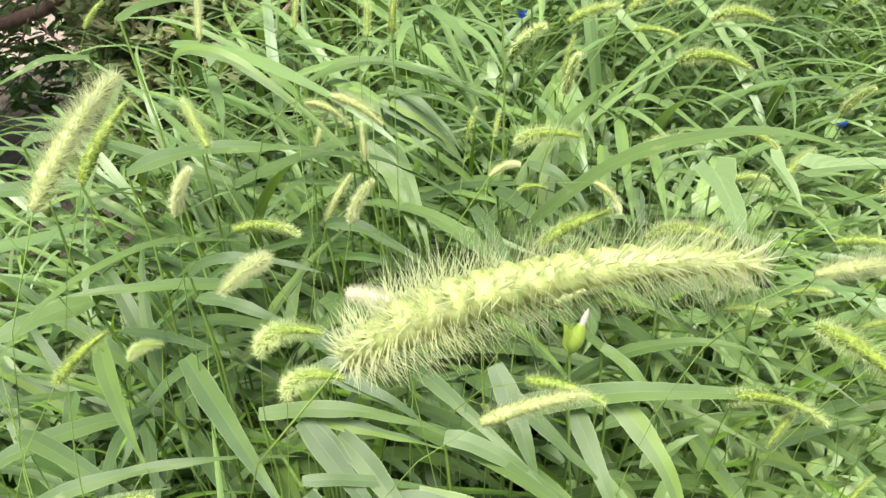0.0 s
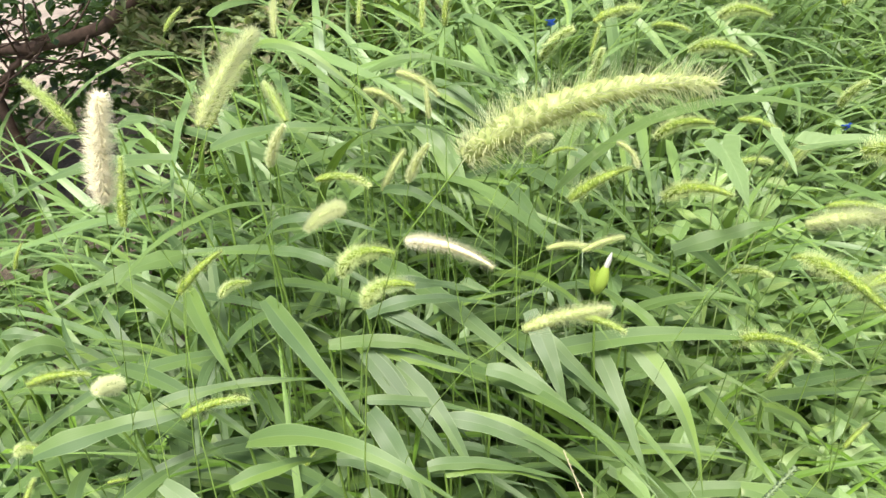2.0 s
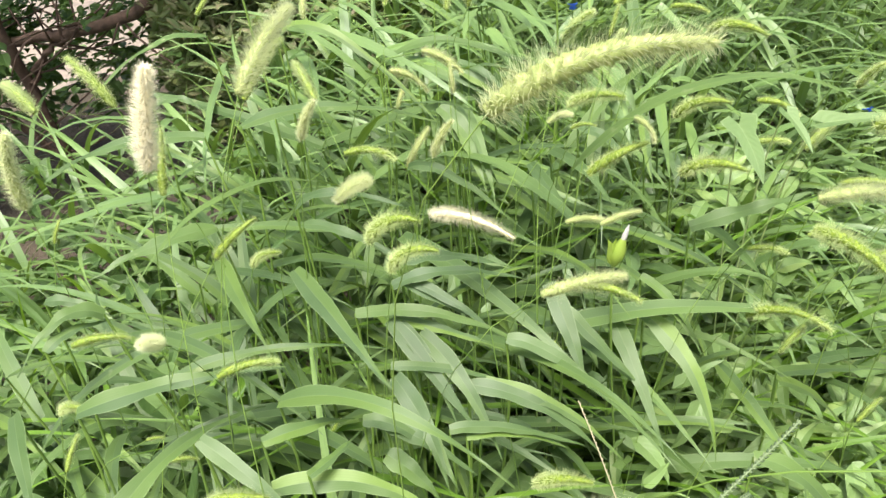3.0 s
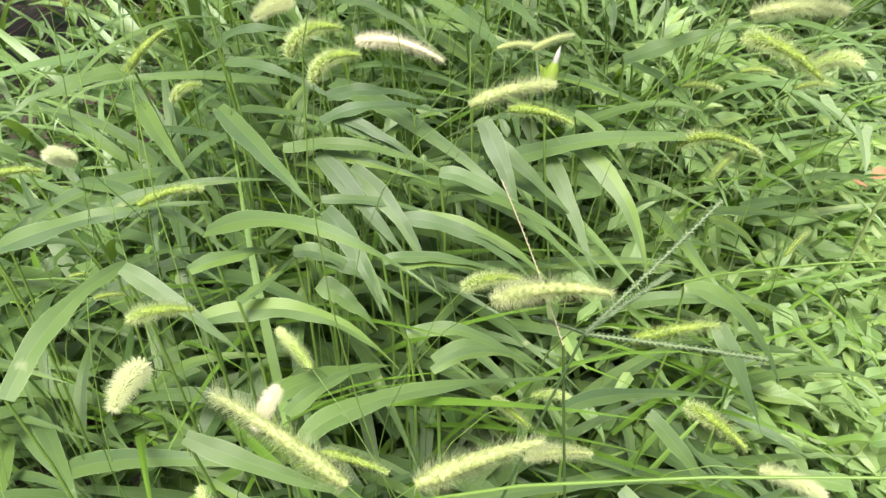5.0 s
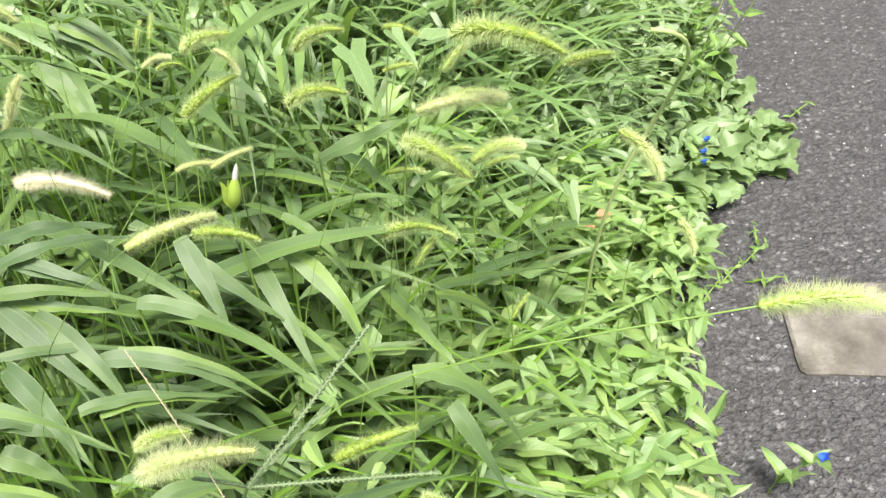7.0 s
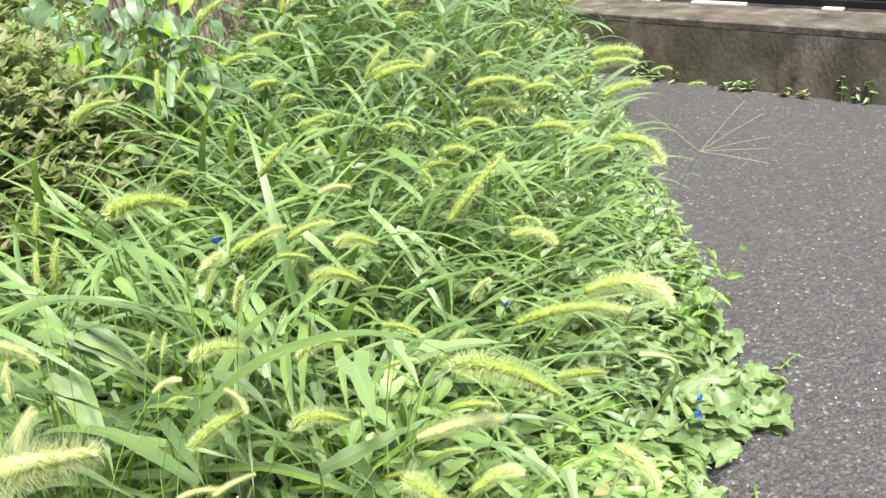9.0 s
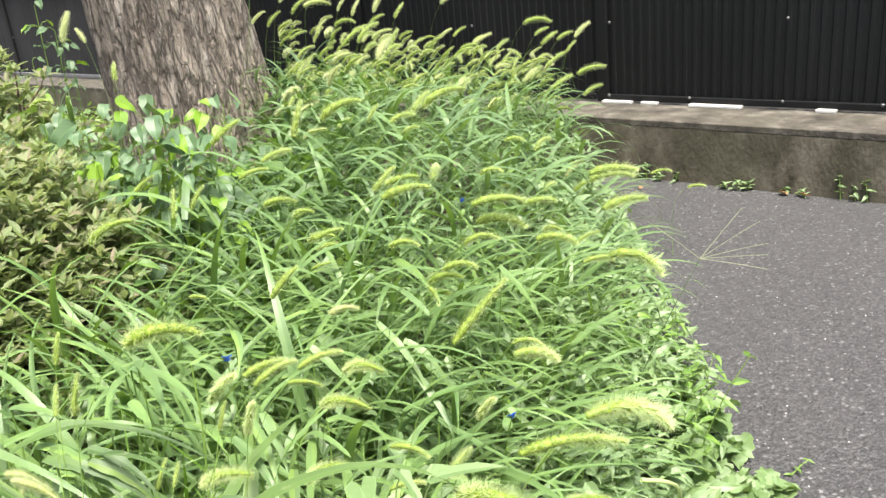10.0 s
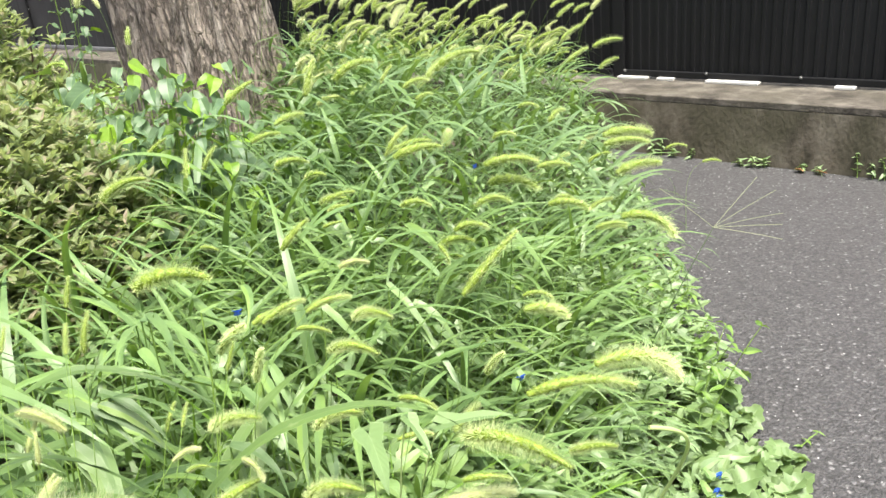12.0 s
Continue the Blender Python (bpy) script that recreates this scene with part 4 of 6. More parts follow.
# Foxtails that crowd the far end of the bed, in front of the fence.
for i in range(140):
    y = float(4.25 - 1.95 * rng.uniform() ** 2.2)
    x = float(rng.uniform(0.42 if y > 3.2 else -0.1, edge_x(y) - 0.12))
    z = canopy(x, y) * float(rng.uniform(0.82, 1.15))
    bend = float(rng.choice([0.85, 1.2, 1.2, 1.6]))
    foxtail(x, y, z, float(rng.normal(-12, 40)), 38 + 24 * bend + float(rng.normal(0, 12)), bend, float(rng.uniform(0.075, 0.11)), "green" if rng.uniform() < 0.7 else "pale", leaves=2, fat=2 * int(rng.integers(0, 2)))
for i in range(16):
    y = float(rng.uniform(1.3, 2.4))
    x = float(rng.uniform(0.2, edge_x(y) - 0.25))
    bend = float(rng.choice([0.85, 1.2, 1.6]))
    foxtail(x, y, canopy(x, y) * float(rng.uniform(0.8, 1.0)), float(rng.normal(-12, 28)), 10 + 28 * bend, bend, float(rng.uniform(0.055, 0.085)), "green", leaves=3, fat=0)

# More seed heads, too many and too far to count, over the far grass.
far_rng = np.random.default_rng(91)
fy = far_rng.uniform(3.4, 4.3, 150)
fx = far_rng.uniform(0.5, edge_x(fy) - 0.1)
fz = top_of(fx, fy) * far_rng.uniform(0.80, 1.20, 150)
ROSE = [head_shapes(b, 300 + i, 1.45, 440, 22, 8, 0.0028, 0.047, 1.12) for i, b in enumerate((0.85, 1.2, 1.6))]
for name, label, pick, mat in (("far_seed_heads", "many nodding green foxtail heads before the fence", 0, M_HEAD["green"][0]), ("far_bristles", "fine bristles of the many foxtail heads", 2, M_HEAD["pale"][1])):
    lot = np.random.default_rng(92)
    shapes = [(r[pick], r[pick + 1], np.zeros((len(r[pick]), 2))) for r in ROSE]
    V, F, U = scattered(shapes, np.stack([fx, fy, fz], -1), np.radians(lot.normal(-12, 40, 150)), lot.uniform(0.75, 1.35, 150), np.zeros(150), lot.uniform(0.075, 0.11, 150), lot)
    tagged(new(name, build_mesh(name, V, F, mat, U)), label, "grass", kind="stuff")
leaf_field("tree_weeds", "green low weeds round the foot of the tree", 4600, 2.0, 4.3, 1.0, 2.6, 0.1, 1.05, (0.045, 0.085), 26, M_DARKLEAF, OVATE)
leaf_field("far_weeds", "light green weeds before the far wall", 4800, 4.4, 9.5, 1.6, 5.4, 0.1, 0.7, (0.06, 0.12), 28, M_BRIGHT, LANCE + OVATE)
leaf_field("corner_weeds", "green leafy weeds below the shrubs, darkened as in shade", 3000, 0.55, 2.3, 0.85, 2.9, 0.02, 0.78, (0.035, 0.080), 27, M_DARKLEAF, LANCE + OVATE)

# Foxtails that stand out singly: place of the head, heading, rise, nod, length.
foxtail(0.037, 0.104, 0.800, 11, 22, 0.5, 0.064, "pale")
foxtail(0.005, 0.106, 0.800, 151, 41, 0.5, 0.080, "pale")
foxtail(0.245, 0.060, 0.850, -6, -4, 0.5, 0.110, "pale", reach=0.36, lean=0.34, neck=0)
foxtail(-0.007, 0.117, 0.740, -21, 3, 0.85, 0.041, "green")
foxtail(0.080, 0.205, 0.811, -15, 37, 0.85, 0.068, "pale")
foxtail(-0.045, 0.205, 0.680, -15, -2, 0.5, 0.047, "green")
foxtail(0.064, 0.206, 1.060, -4, 38, 0.85, 0.086, "pale", fat=2)
foxtail(0.455, 0.232, 0.768, 4, -9, 0.5, 0.126, "green", reach=0.36, lean=0.42, neck=10, swing=-17, fat=1)
foxtail(0.270, 0.247, 0.542, -4, -23, 0.5, 0.073, "pale", fat=1)
foxtail(-0.156, 0.255, 0.771, -5, 34, 0.85, 0.050, "green")
foxtail(0.087, 0.260, 0.567, -24, 45, 0.5, 0.065, "pale", fat=1)
foxtail(-0.055, 0.266, 0.692, 128, 17, 0.5, 0.049, "green", fat=1)
foxtail(0.069, 0.266, 0.639, -51, 21, 0.5, 0.040, "green")
foxtail(0.060, 0.270, 0.755, -22, 50, 0.85, 0.046, "green", fat=1)
foxtail(0.170, 0.275, 0.680, 0, 23, 0.5, 0.063, "green")
foxtail(0.098, 0.303, 0.587, 14, -6, 0.85, 0.040, "green", fat=1)
foxtail(0.228, 0.310, 0.544, -56, 33, 0.85, 0.066, "green")
foxtail(-0.305, 0.323, 0.728, 83, 38, 0.5, 0.031, "green")
foxtail(-0.078, 0.338, 1.019, 67, 36, 0.5, 0.068, "pale")
foxtail(-0.240, 0.351, 0.700, 6, 20, 0.85, 0.026, "green", fat=1)
foxtail(-0.254, 0.358, 0.720, 8, 13, 0.5, 0.016, "green", fat=1)
foxtail(-0.178, 0.367, 0.776, 22, 19, 0.85, 0.050, "green")
foxtail(-0.166, 0.373, 0.959, -5, 74, 0.15, 0.074, "cream")
foxtail(0.522, 0.378, 0.300, -34, -9, 0.5, 0.099, "pale", fat=1)
foxtail(0.074, 0.380, 0.822, 12, 15, 0.5, 0.063, "pale")
foxtail(-0.029, 0.386, 0.850, -15, 75, 1.6, 0.050, "green")
foxtail(-0.341, 0.389, 0.724, -14, 62, 1.6, 0.039, "green", fat=1)
foxtail(-0.154, 0.389, 0.873, 30, 42, 0.5, 0.042, "green")
foxtail(-0.303, 0.395, 0.794, 17, 16, 0.85, 0.047, "green")
foxtail(-0.048, 0.416, 0.855, -15, 73, 1.6, 0.056, "green")
foxtail(-0.192, 0.424, 0.908, 75, 66, 0.15, 0.049, "green", fat=1)
foxtail(-0.115, 0.436, 0.970, 43, 52, 0.5, 0.051, "green", fat=1)
foxtail(0.277, 0.437, 0.815, -62, 24, 0.85, 0.075, "green")
foxtail(0.332, 0.449, 0.772, 20, 22, 1.2, 0.059, "green")
foxtail(-0.154, 0.464, 0.580, 43, 51, 0.5, 0.028, "green", fat=1)
foxtail(0.103, 0.468, 0.755, -22, 17, 0.85, 0.057, "green")
foxtail(0.393, 0.490, 0.896, -13, 24, 0.85, 0.094, "green")
foxtail(0.022, 0.492, 0.930, 86, 79, 0.5, 0.024, "pale")
foxtail(0.304, 0.495, 0.663, -137, 6, 0.5, 0.039, "green", fat=1)
foxtail(-0.180, 0.498, 0.781, -11, 63, 1.2, 0.039, "green", fat=1)
foxtail(-0.104, 0.498, 0.902, -4, 74, 0.5, 0.039, "pale")
foxtail(-0.074, 0.502, 0.883, 11, 14, 1.2, 0.045, "green")
foxtail(0.302, 0.503, 0.796, 8, 5, 0.5, 0.086, "pale")
foxtail(-0.364, 0.504, 0.860, -6, 91, 0.5, 0.077, "pale")
foxtail(0.489, 0.504, 0.725, -12, -31, 0.85, 0.079, "green")
foxtail(0.255, 0.505, 0.671, -28, 50, 1.6, 0.080, "green")
foxtail(0.128, 0.516, 0.780, 14, 21, 0.5, 0.038, "pale", fat=1)
foxtail(0.158, 0.517, 0.880, -41, 2, 1.6, 0.028, "pale", fat=1)
foxtail(0.380, 0.517, 0.500, 30, 43, 0.5, 0.036, "green", fat=1)
foxtail(-0.017, 0.519, 0.805, -30, 22, 0.85, 0.086, "cream", fat=1)
foxtail(0.344, 0.522, 0.847, -54, 30, 0.85, 0.113, "green")
foxtail(0.099, 0.524, 0.780, 4, 17, 0.85, 0.038, "pale", fat=1)
foxtail(0.120, 0.524, 0.827, -4, 43, 0.5, 0.058, "green")
foxtail(0.110, 0.546, 0.860, -11, 40, 1.2, 0.022, "green", fat=1)
foxtail(0.202, 0.556, 0.798, -34, 51, 1.2, 0.065, "green")
foxtail(-0.011, 0.557, 0.840, 4, 71, 0.5, 0.040, "pale")
foxtail(0.374, 0.560, 0.680, 4, 22, 0.85, 0.038, "green")
foxtail(-0.279, 0.561, 0.919, 156, 64, 0.5, 0.059, "green")
foxtail(0.459, 0.565, 0.771, -40, 34, 0.5, 0.052, "green", fat=1)
foxtail(-0.008, 0.579, 0.930, -26, -1, 0.85, 0.042, "pale")
foxtail(0.495, 0.581, 0.852, 7, 10, 1.2, 0.119, "green")
foxtail(0.060, 0.583, 0.600, -23, -22, 0.5, 0.036, "green", fat=1)
foxtail(0.353, 0.587, 0.750, -15, 22, 0.85, 0.051, "green", fat=1)
foxtail(0.192, 0.594, 0.958, 19, 36, 0.85, 0.044, "green")
foxtail(-0.379, 0.598, 0.907, 139, 28, 0.5, 0.063, "green")
foxtail(0.091, 0.600, 0.838, 32, 29, 1.2, 0.030, "pale", fat=1)
foxtail(0.283, 0.616, 0.660, -4, 13, 0.85, 0.043, "green", fat=1)
foxtail(-0.123, 0.627, 0.874, 119, 36, 0.5, 0.056, "green", fat=1)
foxtail(0.346, 0.630, 0.660, -2, 14, 0.85, 0.038, "green", fat=1)
foxtail(0.152, 0.632, 0.900, 42, 65, 0.15, 0.028, "green", fat=1)
foxtail(-0.052, 0.643, 0.780, 46, 54, 0.5, 0.047, "pale", fat=1)
foxtail(0.654, 0.643, 0.458, -20, -55, 0.5, 0.069, "green", fat=1)
foxtail(0.097, 0.659, 0.836, 66, 45, 0.15, 0.025, "green", fat=1)
foxtail(0.029, 0.666, 0.930, 58, 78, 0.5, 0.040, "green", fat=1)
foxtail(0.233, 0.670, 0.926, 12, 28, 0.85, 0.049, "green")
foxtail(-0.497, 0.686, 0.700, 62, 62, 0.5, 0.031, "green")
foxtail(0.250, 0.689, 0.869, -37, 38, 1.2, 0.061, "green")
foxtail(0.006, 0.693, 0.920, 81, 55, 0.15, 0.031, "green", fat=1)
foxtail(0.223, 0.702, 0.773, -29, 58, 1.2, 0.066, "green")
foxtail(0.072, 0.717, 0.800, 57, 59, 0.5, 0.033, "green", fat=1)
foxtail(0.282, 0.718, 0.886, -46, 46, 1.2, 0.056, "green")
foxtail(0.115, 0.718, 0.791, -34, 43, 0.85, 0.073, "green")
foxtail(-0.058, 0.725, 0.920, 74, 54, 0.15, 0.027, "green", fat=1)
foxtail(0.222, 0.732, 0.880, -18, 15, 0.85, 0.039, "green", fat=1)
foxtail(-0.068, 0.735, 0.800, 58, 59, 0.5, 0.037, "pale", fat=1)
foxtail(-0.071, 0.749, 0.840, -19, 6, 1.2, 0.051, "pale", fat=1)
foxtail(0.316, 0.753, 0.700, 2, 19, 0.85, 0.046, "green", fat=1)
foxtail(0.487, 0.762, 0.850, -18, 36, 1.6, 0.040, "green")
foxtail(-0.156, 0.772, 0.900, 84, 65, 0.5, 0.041, "pale", fat=1)
foxtail(0.417, 0.775, 0.860, 9, 44, 0.15, 0.100, "green")
foxtail(0.328, 0.784, 0.737, -28, 19, 1.2, 0.052, "green")
foxtail(0.168, 0.789, 0.796, -41, 74, 0.15, 0.050, "green", fat=1)
foxtail(0.061, 0.803, 0.930, -13, 37, 1.2, 0.089, "green")
foxtail(0.175, 0.808, 0.860, 10, 30, 0.85, 0.054, "green")
foxtail(-0.012, 0.811, 0.920, 58, 68, 0.15, 0.035, "green", fat=1)
foxtail(0.453, 0.826, 0.717, -39, 69, 0.5, 0.045, "green", fat=1)
foxtail(0.402, 0.827, 0.641, 38, 23, 0.5, 0.062, "green", fat=1)
foxtail(0.512, 0.839, 0.791, 0, 14, 1.2, 0.070, "green")
foxtail(0.124, 0.929, 0.771, -34, 60, 0.5, 0.066, "green", fat=1)
foxtail(-0.344, 0.946, 0.860, 40, 50, 0.5, 0.038, "green", fat=1)
foxtail(0.295, 0.954, 0.850, -12, 39, 1.2, 0.044, "pale")
foxtail(0.225, 0.976, 0.880, 10, 55, 0.5, 0.056, "green")
foxtail(0.122, 0.989, 0.900, -20, 12, 0.85, 0.026, "green", fat=1)
foxtail(0.766, 1.071, 0.800, -26, 22, 1.6, 0.104, "green")
foxtail(0.466, 1.097, 0.800, -57, -21, 1.2, 0.037, "green", fat=1)
foxtail(0.518, 1.194, 0.780, -14, 45, 1.6, 0.065, "green")
foxtail(0.800, 1.207, 0.900, -15, 22, 0.85, 0.089, "green")
foxtail(0.584, 1.215, 0.880, -14, 23, 0.85, 0.097, "green")
foxtail(0.596, 1.236, 0.840, -19, 24, 1.2, 0.094, "green")
foxtail(0.440, 1.249, 0.820, -15, 43, 1.6, 0.058, "green")
foxtail(0.305, 1.271, 0.800, -8, 26, 0.5, 0.036, "green", fat=1)
foxtail(0.442, 1.277, 0.900, -10, 32, 0.85, 0.090, "green")
foxtail(0.864, 1.289, 0.800, -10, 32, 0.85, 0.091, "green")
foxtail(0.587, 1.297, 0.780, -13, 49, 1.6, 0.074, "green", fat=1)
foxtail(0.443, 1.330, 0.900, 12, 57, 0.5, 0.058, "green")
foxtail(0.871, 1.402, 0.650, -13, 27, 0.85, 0.069, "green", fat=1)
foxtail(0.750, 1.406, 0.800, -14, 24, 0.85, 0.068, "green")
foxtail(0.321, 1.421, 1.000, 30, 69, 0.15, 0.071, "green")
foxtail(0.789, 1.456, 0.700, -19, 24, 1.2, 0.093, "green")
foxtail(0.931, 1.485, 0.800, -14, 23, 0.85, 0.101, "green")
foxtail(0.690, 1.493, 0.850, -14, 47, 1.6, 0.054, "green")
foxtail(0.249, 1.503, 0.860, -13, 36, 1.2, 0.068, "green")
foxtail(0.907, 1.514, 0.650, -5, 43, 0.85, 0.060, "green", fat=1)
foxtail(-0.077, 1.517, 0.840, -4, 55, 1.2, 0.100, "green")
foxtail(0.923, 1.518, 0.600, -14, 23, 0.85, 0.073, "green")
foxtail(0.390, 1.545, 1.000, -7, 54, 1.2, 0.094, "green")
foxtail(0.484, 1.558, 0.980, 10, 65, 0.5, 0.044, "green", fat=1)
foxtail(0.077, 1.560, 0.850, 69, 69, 0.15, 0.059, "green", fat=1)
foxtail(0.614, 1.621, 0.980, -8, 51, 1.2, 0.109, "green")
foxtail(0.108, 1.642, 0.840, 22, 66, 0.5, 0.057, "green", fat=1)
foxtail(0.832, 1.733, 0.850, -16, 42, 1.6, 0.053, "green")
foxtail(0.172, 1.736, 0.950, 3, 47, 0.5, 0.080, "green")
foxtail(-0.042, 2.028, 0.800, 5, 49, 0.5, 0.068, "green", fat=1)
foxtail(-0.337, 2.599, 0.970, -10, 58, 1.6, 0.070, "green", fat=2, leaves=2)
foxtail(-0.085, 2.601, 1.016, 75, 76, 0.15, 0.055, "green", fat=2, leaves=2)
foxtail(1.925, 2.707, 0.300, -15, 22, 0.85, 0.077, "green", fat=1)
foxtail(-0.115, 2.796, 1.000, 49, 84, 0.5, 0.060, "green", fat=1)
foxtail(1.901, 2.955, 0.300, -14, 36, 1.2, 0.098, "green", fat=1)
foxtail(-0.223, 3.192, 1.101, 136, 70, 0.5, 0.064, "pale", fat=2, leaves=2)
foxtail(-0.300, 3.202, 1.108, 33, 80, 0.5, 0.114, "pale", fat=2, leaves=2)
foxtail(1.737, 3.299, 0.707, -11, 34, 0.85, 0.137, "green", fat=2, leaves=2)
foxtail(1.612, 3.300, 0.656, -4, 43, 0.5, 0.117, "green", fat=2, leaves=2)
foxtail(1.767, 3.302, 0.608, -6, 48, 0.85, 0.102, "green", fat=2, leaves=2)
foxtail(-0.327, 3.374, 1.100, 33, 70, 0.15, 0.121, "green")
foxtail(0.396, 3.456, 1.200, 52, 74, 0.15, 0.122, "pale", fat=1)
foxtail(1.781, 3.497, 0.784, 4, 57, 0.5, 0.069, "green", fat=2, leaves=2)
foxtail(1.822, 3.498, 0.844, 0, 51, 0.5, 0.102, "pale", fat=2, leaves=2)
foxtail(1.504, 3.500, 0.716, 20, 73, 0.5, 0.078, "green", fat=2, leaves=2)
foxtail(1.674, 3.501, 0.727, -3, 44, 0.5, 0.118, "green", fat=2, leaves=2)
foxtail(0.966, 3.596, 0.881, 19, 72, 0.5, 0.110, "green", fat=2, leaves=2)
foxtail(1.697, 3.598, 0.818, -2, 46, 0.5, 0.099, "green", fat=2, leaves=2)
foxtail(1.779, 3.598, 0.829, -6, 46, 0.85, 0.086, "green", fat=2, leaves=2)
foxtail(1.667, 3.601, 0.864, -6, 46, 0.85, 0.079, "green", fat=2, leaves=2)
foxtail(1.301, 3.603, 0.850, -12, 31, 0.85, 0.083, "green", fat=2, leaves=2)
foxtail(1.650, 3.696, 0.913, -14, 33, 1.2, 0.145, "green", fat=2, leaves=2)
foxtail(1.396, 3.699, 0.851, -6, 38, 0.5, 0.101, "pale", fat=2, leaves=2)
foxtail(0.776, 3.701, 0.922, -0, 49, 0.5, 0.133, "green", fat=2, leaves=2)
foxtail(1.329, 3.796, 0.887, -3, 54, 0.85, 0.079, "green", fat=2, leaves=2)
foxtail(1.264, 3.797, 0.887, -2, 57, 0.85, 0.074, "pale", fat=2, leaves=2)
foxtail(0.681, 3.800, 0.983, 6, 70, 0.85, 0.079, "pale", fat=2, leaves=2)
foxtail(0.934, 3.801, 0.928, -8, 41, 0.85, 0.105, "pale", fat=2, leaves=2)
foxtail(0.769, 3.802, 1.003, -13, 49, 1.6, 0.110, "green", fat=2, leaves=2)
foxtail(0.644, 3.842, 1.103, -14, 33, 1.2, 0.134, "pale", fat=2, leaves=2)
foxtail(0.405, 3.894, 1.052, -0, 60, 0.85, 0.086, "pale", fat=2, leaves=2)
foxtail(0.869, 3.894, 1.033, 15, 70, 0.5, 0.083, "pale", fat=2, leaves=2)
foxtail(1.074, 3.896, 0.998, 10, 65, 0.5, 0.086, "green", fat=2, leaves=2)
foxtail(1.307, 3.896, 1.038, -2, 46, 0.5, 0.117, "pale", fat=2, leaves=2)
foxtail(0.947, 3.900, 0.981, -4, 52, 0.85, 0.092, "green", fat=2, leaves=2)
foxtail(0.976, 3.901, 1.036, 9, 74, 0.85, 0.111, "pale", fat=2, leaves=2)
foxtail(0.593, 3.903, 1.073, 3, 65, 0.85, 0.097, "green", fat=2, leaves=2)
foxtail(0.475, 3.904, 1.030, 3, 66, 0.85, 0.095, "green", fat=2, leaves=2)
foxtail(0.697, 3.904, 1.177, -4, 52, 0.85, 0.123, "pale", fat=2, leaves=2)
foxtail(0.807, 3.904, 1.061, 9, 74, 0.85, 0.071, "pale", fat=2, leaves=2)
foxtail(0.544, 3.906, 1.130, 5, 58, 0.5, 0.084, "pale", fat=2, leaves=2)
foxtail(0.419, 3.961, 1.186, 40, 72, 0.15, 0.128, "pale", fat=2, leaves=2)
foxtail(-0.061, 0.513, 0.850, -110, 30, 0.5, 0.055, "pale")
foxtail(-0.191, 0.340, 0.840, -75, 45, 0.15, 0.046, "pale")
foxtail(-0.117, 0.189, 0.800, -80, 45, 0.5, 0.055, "pale")
foxtail(-0.068, 0.078, 0.800, -70, 50, 0.15, 0.05, "cream")
foxtail(-0.091, 0.132, 0.700, 120, 20, 0.5, 0.045, "green")
foxtail(-0.056, 0.205, 0.752, -95, 25, 0.15, 0.040, "cream")

# Long leaves that stand out: base, crest, tip, width.
arched_leaf((0.017, 0.142, 0.626), (0.055, 0.169, 0.613), (0.177, 0.209, 0.504), 0.013)
arched_leaf((0.083, 0.163, 0.589), (0.153, 0.198, 0.576), (0.222, 0.187, 0.454), 0.013)
arched_leaf((0.048, 0.178, 0.611), (0.069, 0.201, 0.605), (0.157, 0.214, 0.523), 0.010)
arched_leaf((0.015, 0.179, 0.632), (0.086, 0.221, 0.606), (0.258, 0.290, 0.449), 0.012)
arched_leaf((-0.130, 0.207, 0.707), (-0.075, 0.184, 0.692), (-0.009, 0.192, 0.627), 0.016)
arched_leaf((-0.063, 0.219, 0.672), (-0.030, 0.262, 0.681), (0.132, 0.335, 0.565), 0.021)
arched_leaf((-0.243, 0.224, 0.740), (-0.221, 0.322, 0.771), (-0.176, 0.415, 0.689), 0.020)
arched_leaf((-0.073, 0.237, 0.680), (-0.053, 0.265, 0.680), (-0.017, 0.307, 0.644), 0.014)
arched_leaf((0.216, 0.241, 0.488), (0.235, 0.217, 0.474), (0.253, 0.200, 0.425), 0.011)
arched_leaf((0.162, 0.241, 0.539), (0.181, 0.215, 0.528), (0.184, 0.202, 0.496), 0.015)
arched_leaf((-0.085, 0.245, 0.686), (-0.058, 0.285, 0.675), (-0.002, 0.337, 0.598), 0.018)
arched_leaf((0.124, 0.296, 0.575), (0.165, 0.328, 0.562), (0.293, 0.366, 0.468), 0.017)
arched_leaf((0.023, 0.299, 0.636), (0.066, 0.329, 0.642), (0.115, 0.335, 0.575), 0.011)
arched_leaf((0.024, 0.309, 0.636), (0.068, 0.336, 0.642), (0.111, 0.330, 0.575), 0.016)
arched_leaf((0.198, 0.316, 0.529), (0.235, 0.275, 0.502), (0.253, 0.270, 0.446), 0.017)
arched_leaf((-0.112, 0.319, 0.713), (-0.095, 0.341, 0.708), (-0.083, 0.379, 0.693), 0.011)
arched_leaf((-0.148, 0.324, 0.692), (-0.054, 0.343, 0.703), (-0.006, 0.316, 0.620), 0.021)
arched_leaf((0.005, 0.328, 0.648), (0.060, 0.344, 0.655), (0.112, 0.320, 0.573), 0.014)
arched_leaf((-0.190, 0.329, 0.750), (-0.140, 0.300, 0.732), (-0.108, 0.286, 0.687), 0.016)
arched_leaf((-0.146, 0.335, 0.736), (-0.105, 0.362, 0.729), (-0.089, 0.386, 0.698), 0.015)
arched_leaf((-0.060, 0.354, 0.690), (-0.036, 0.344, 0.681), (-0.019, 0.335, 0.649), 0.021)
arched_leaf((-0.351, 0.357, 0.760), (-0.317, 0.299, 0.758), (-0.294, 0.259, 0.729), 0.018)
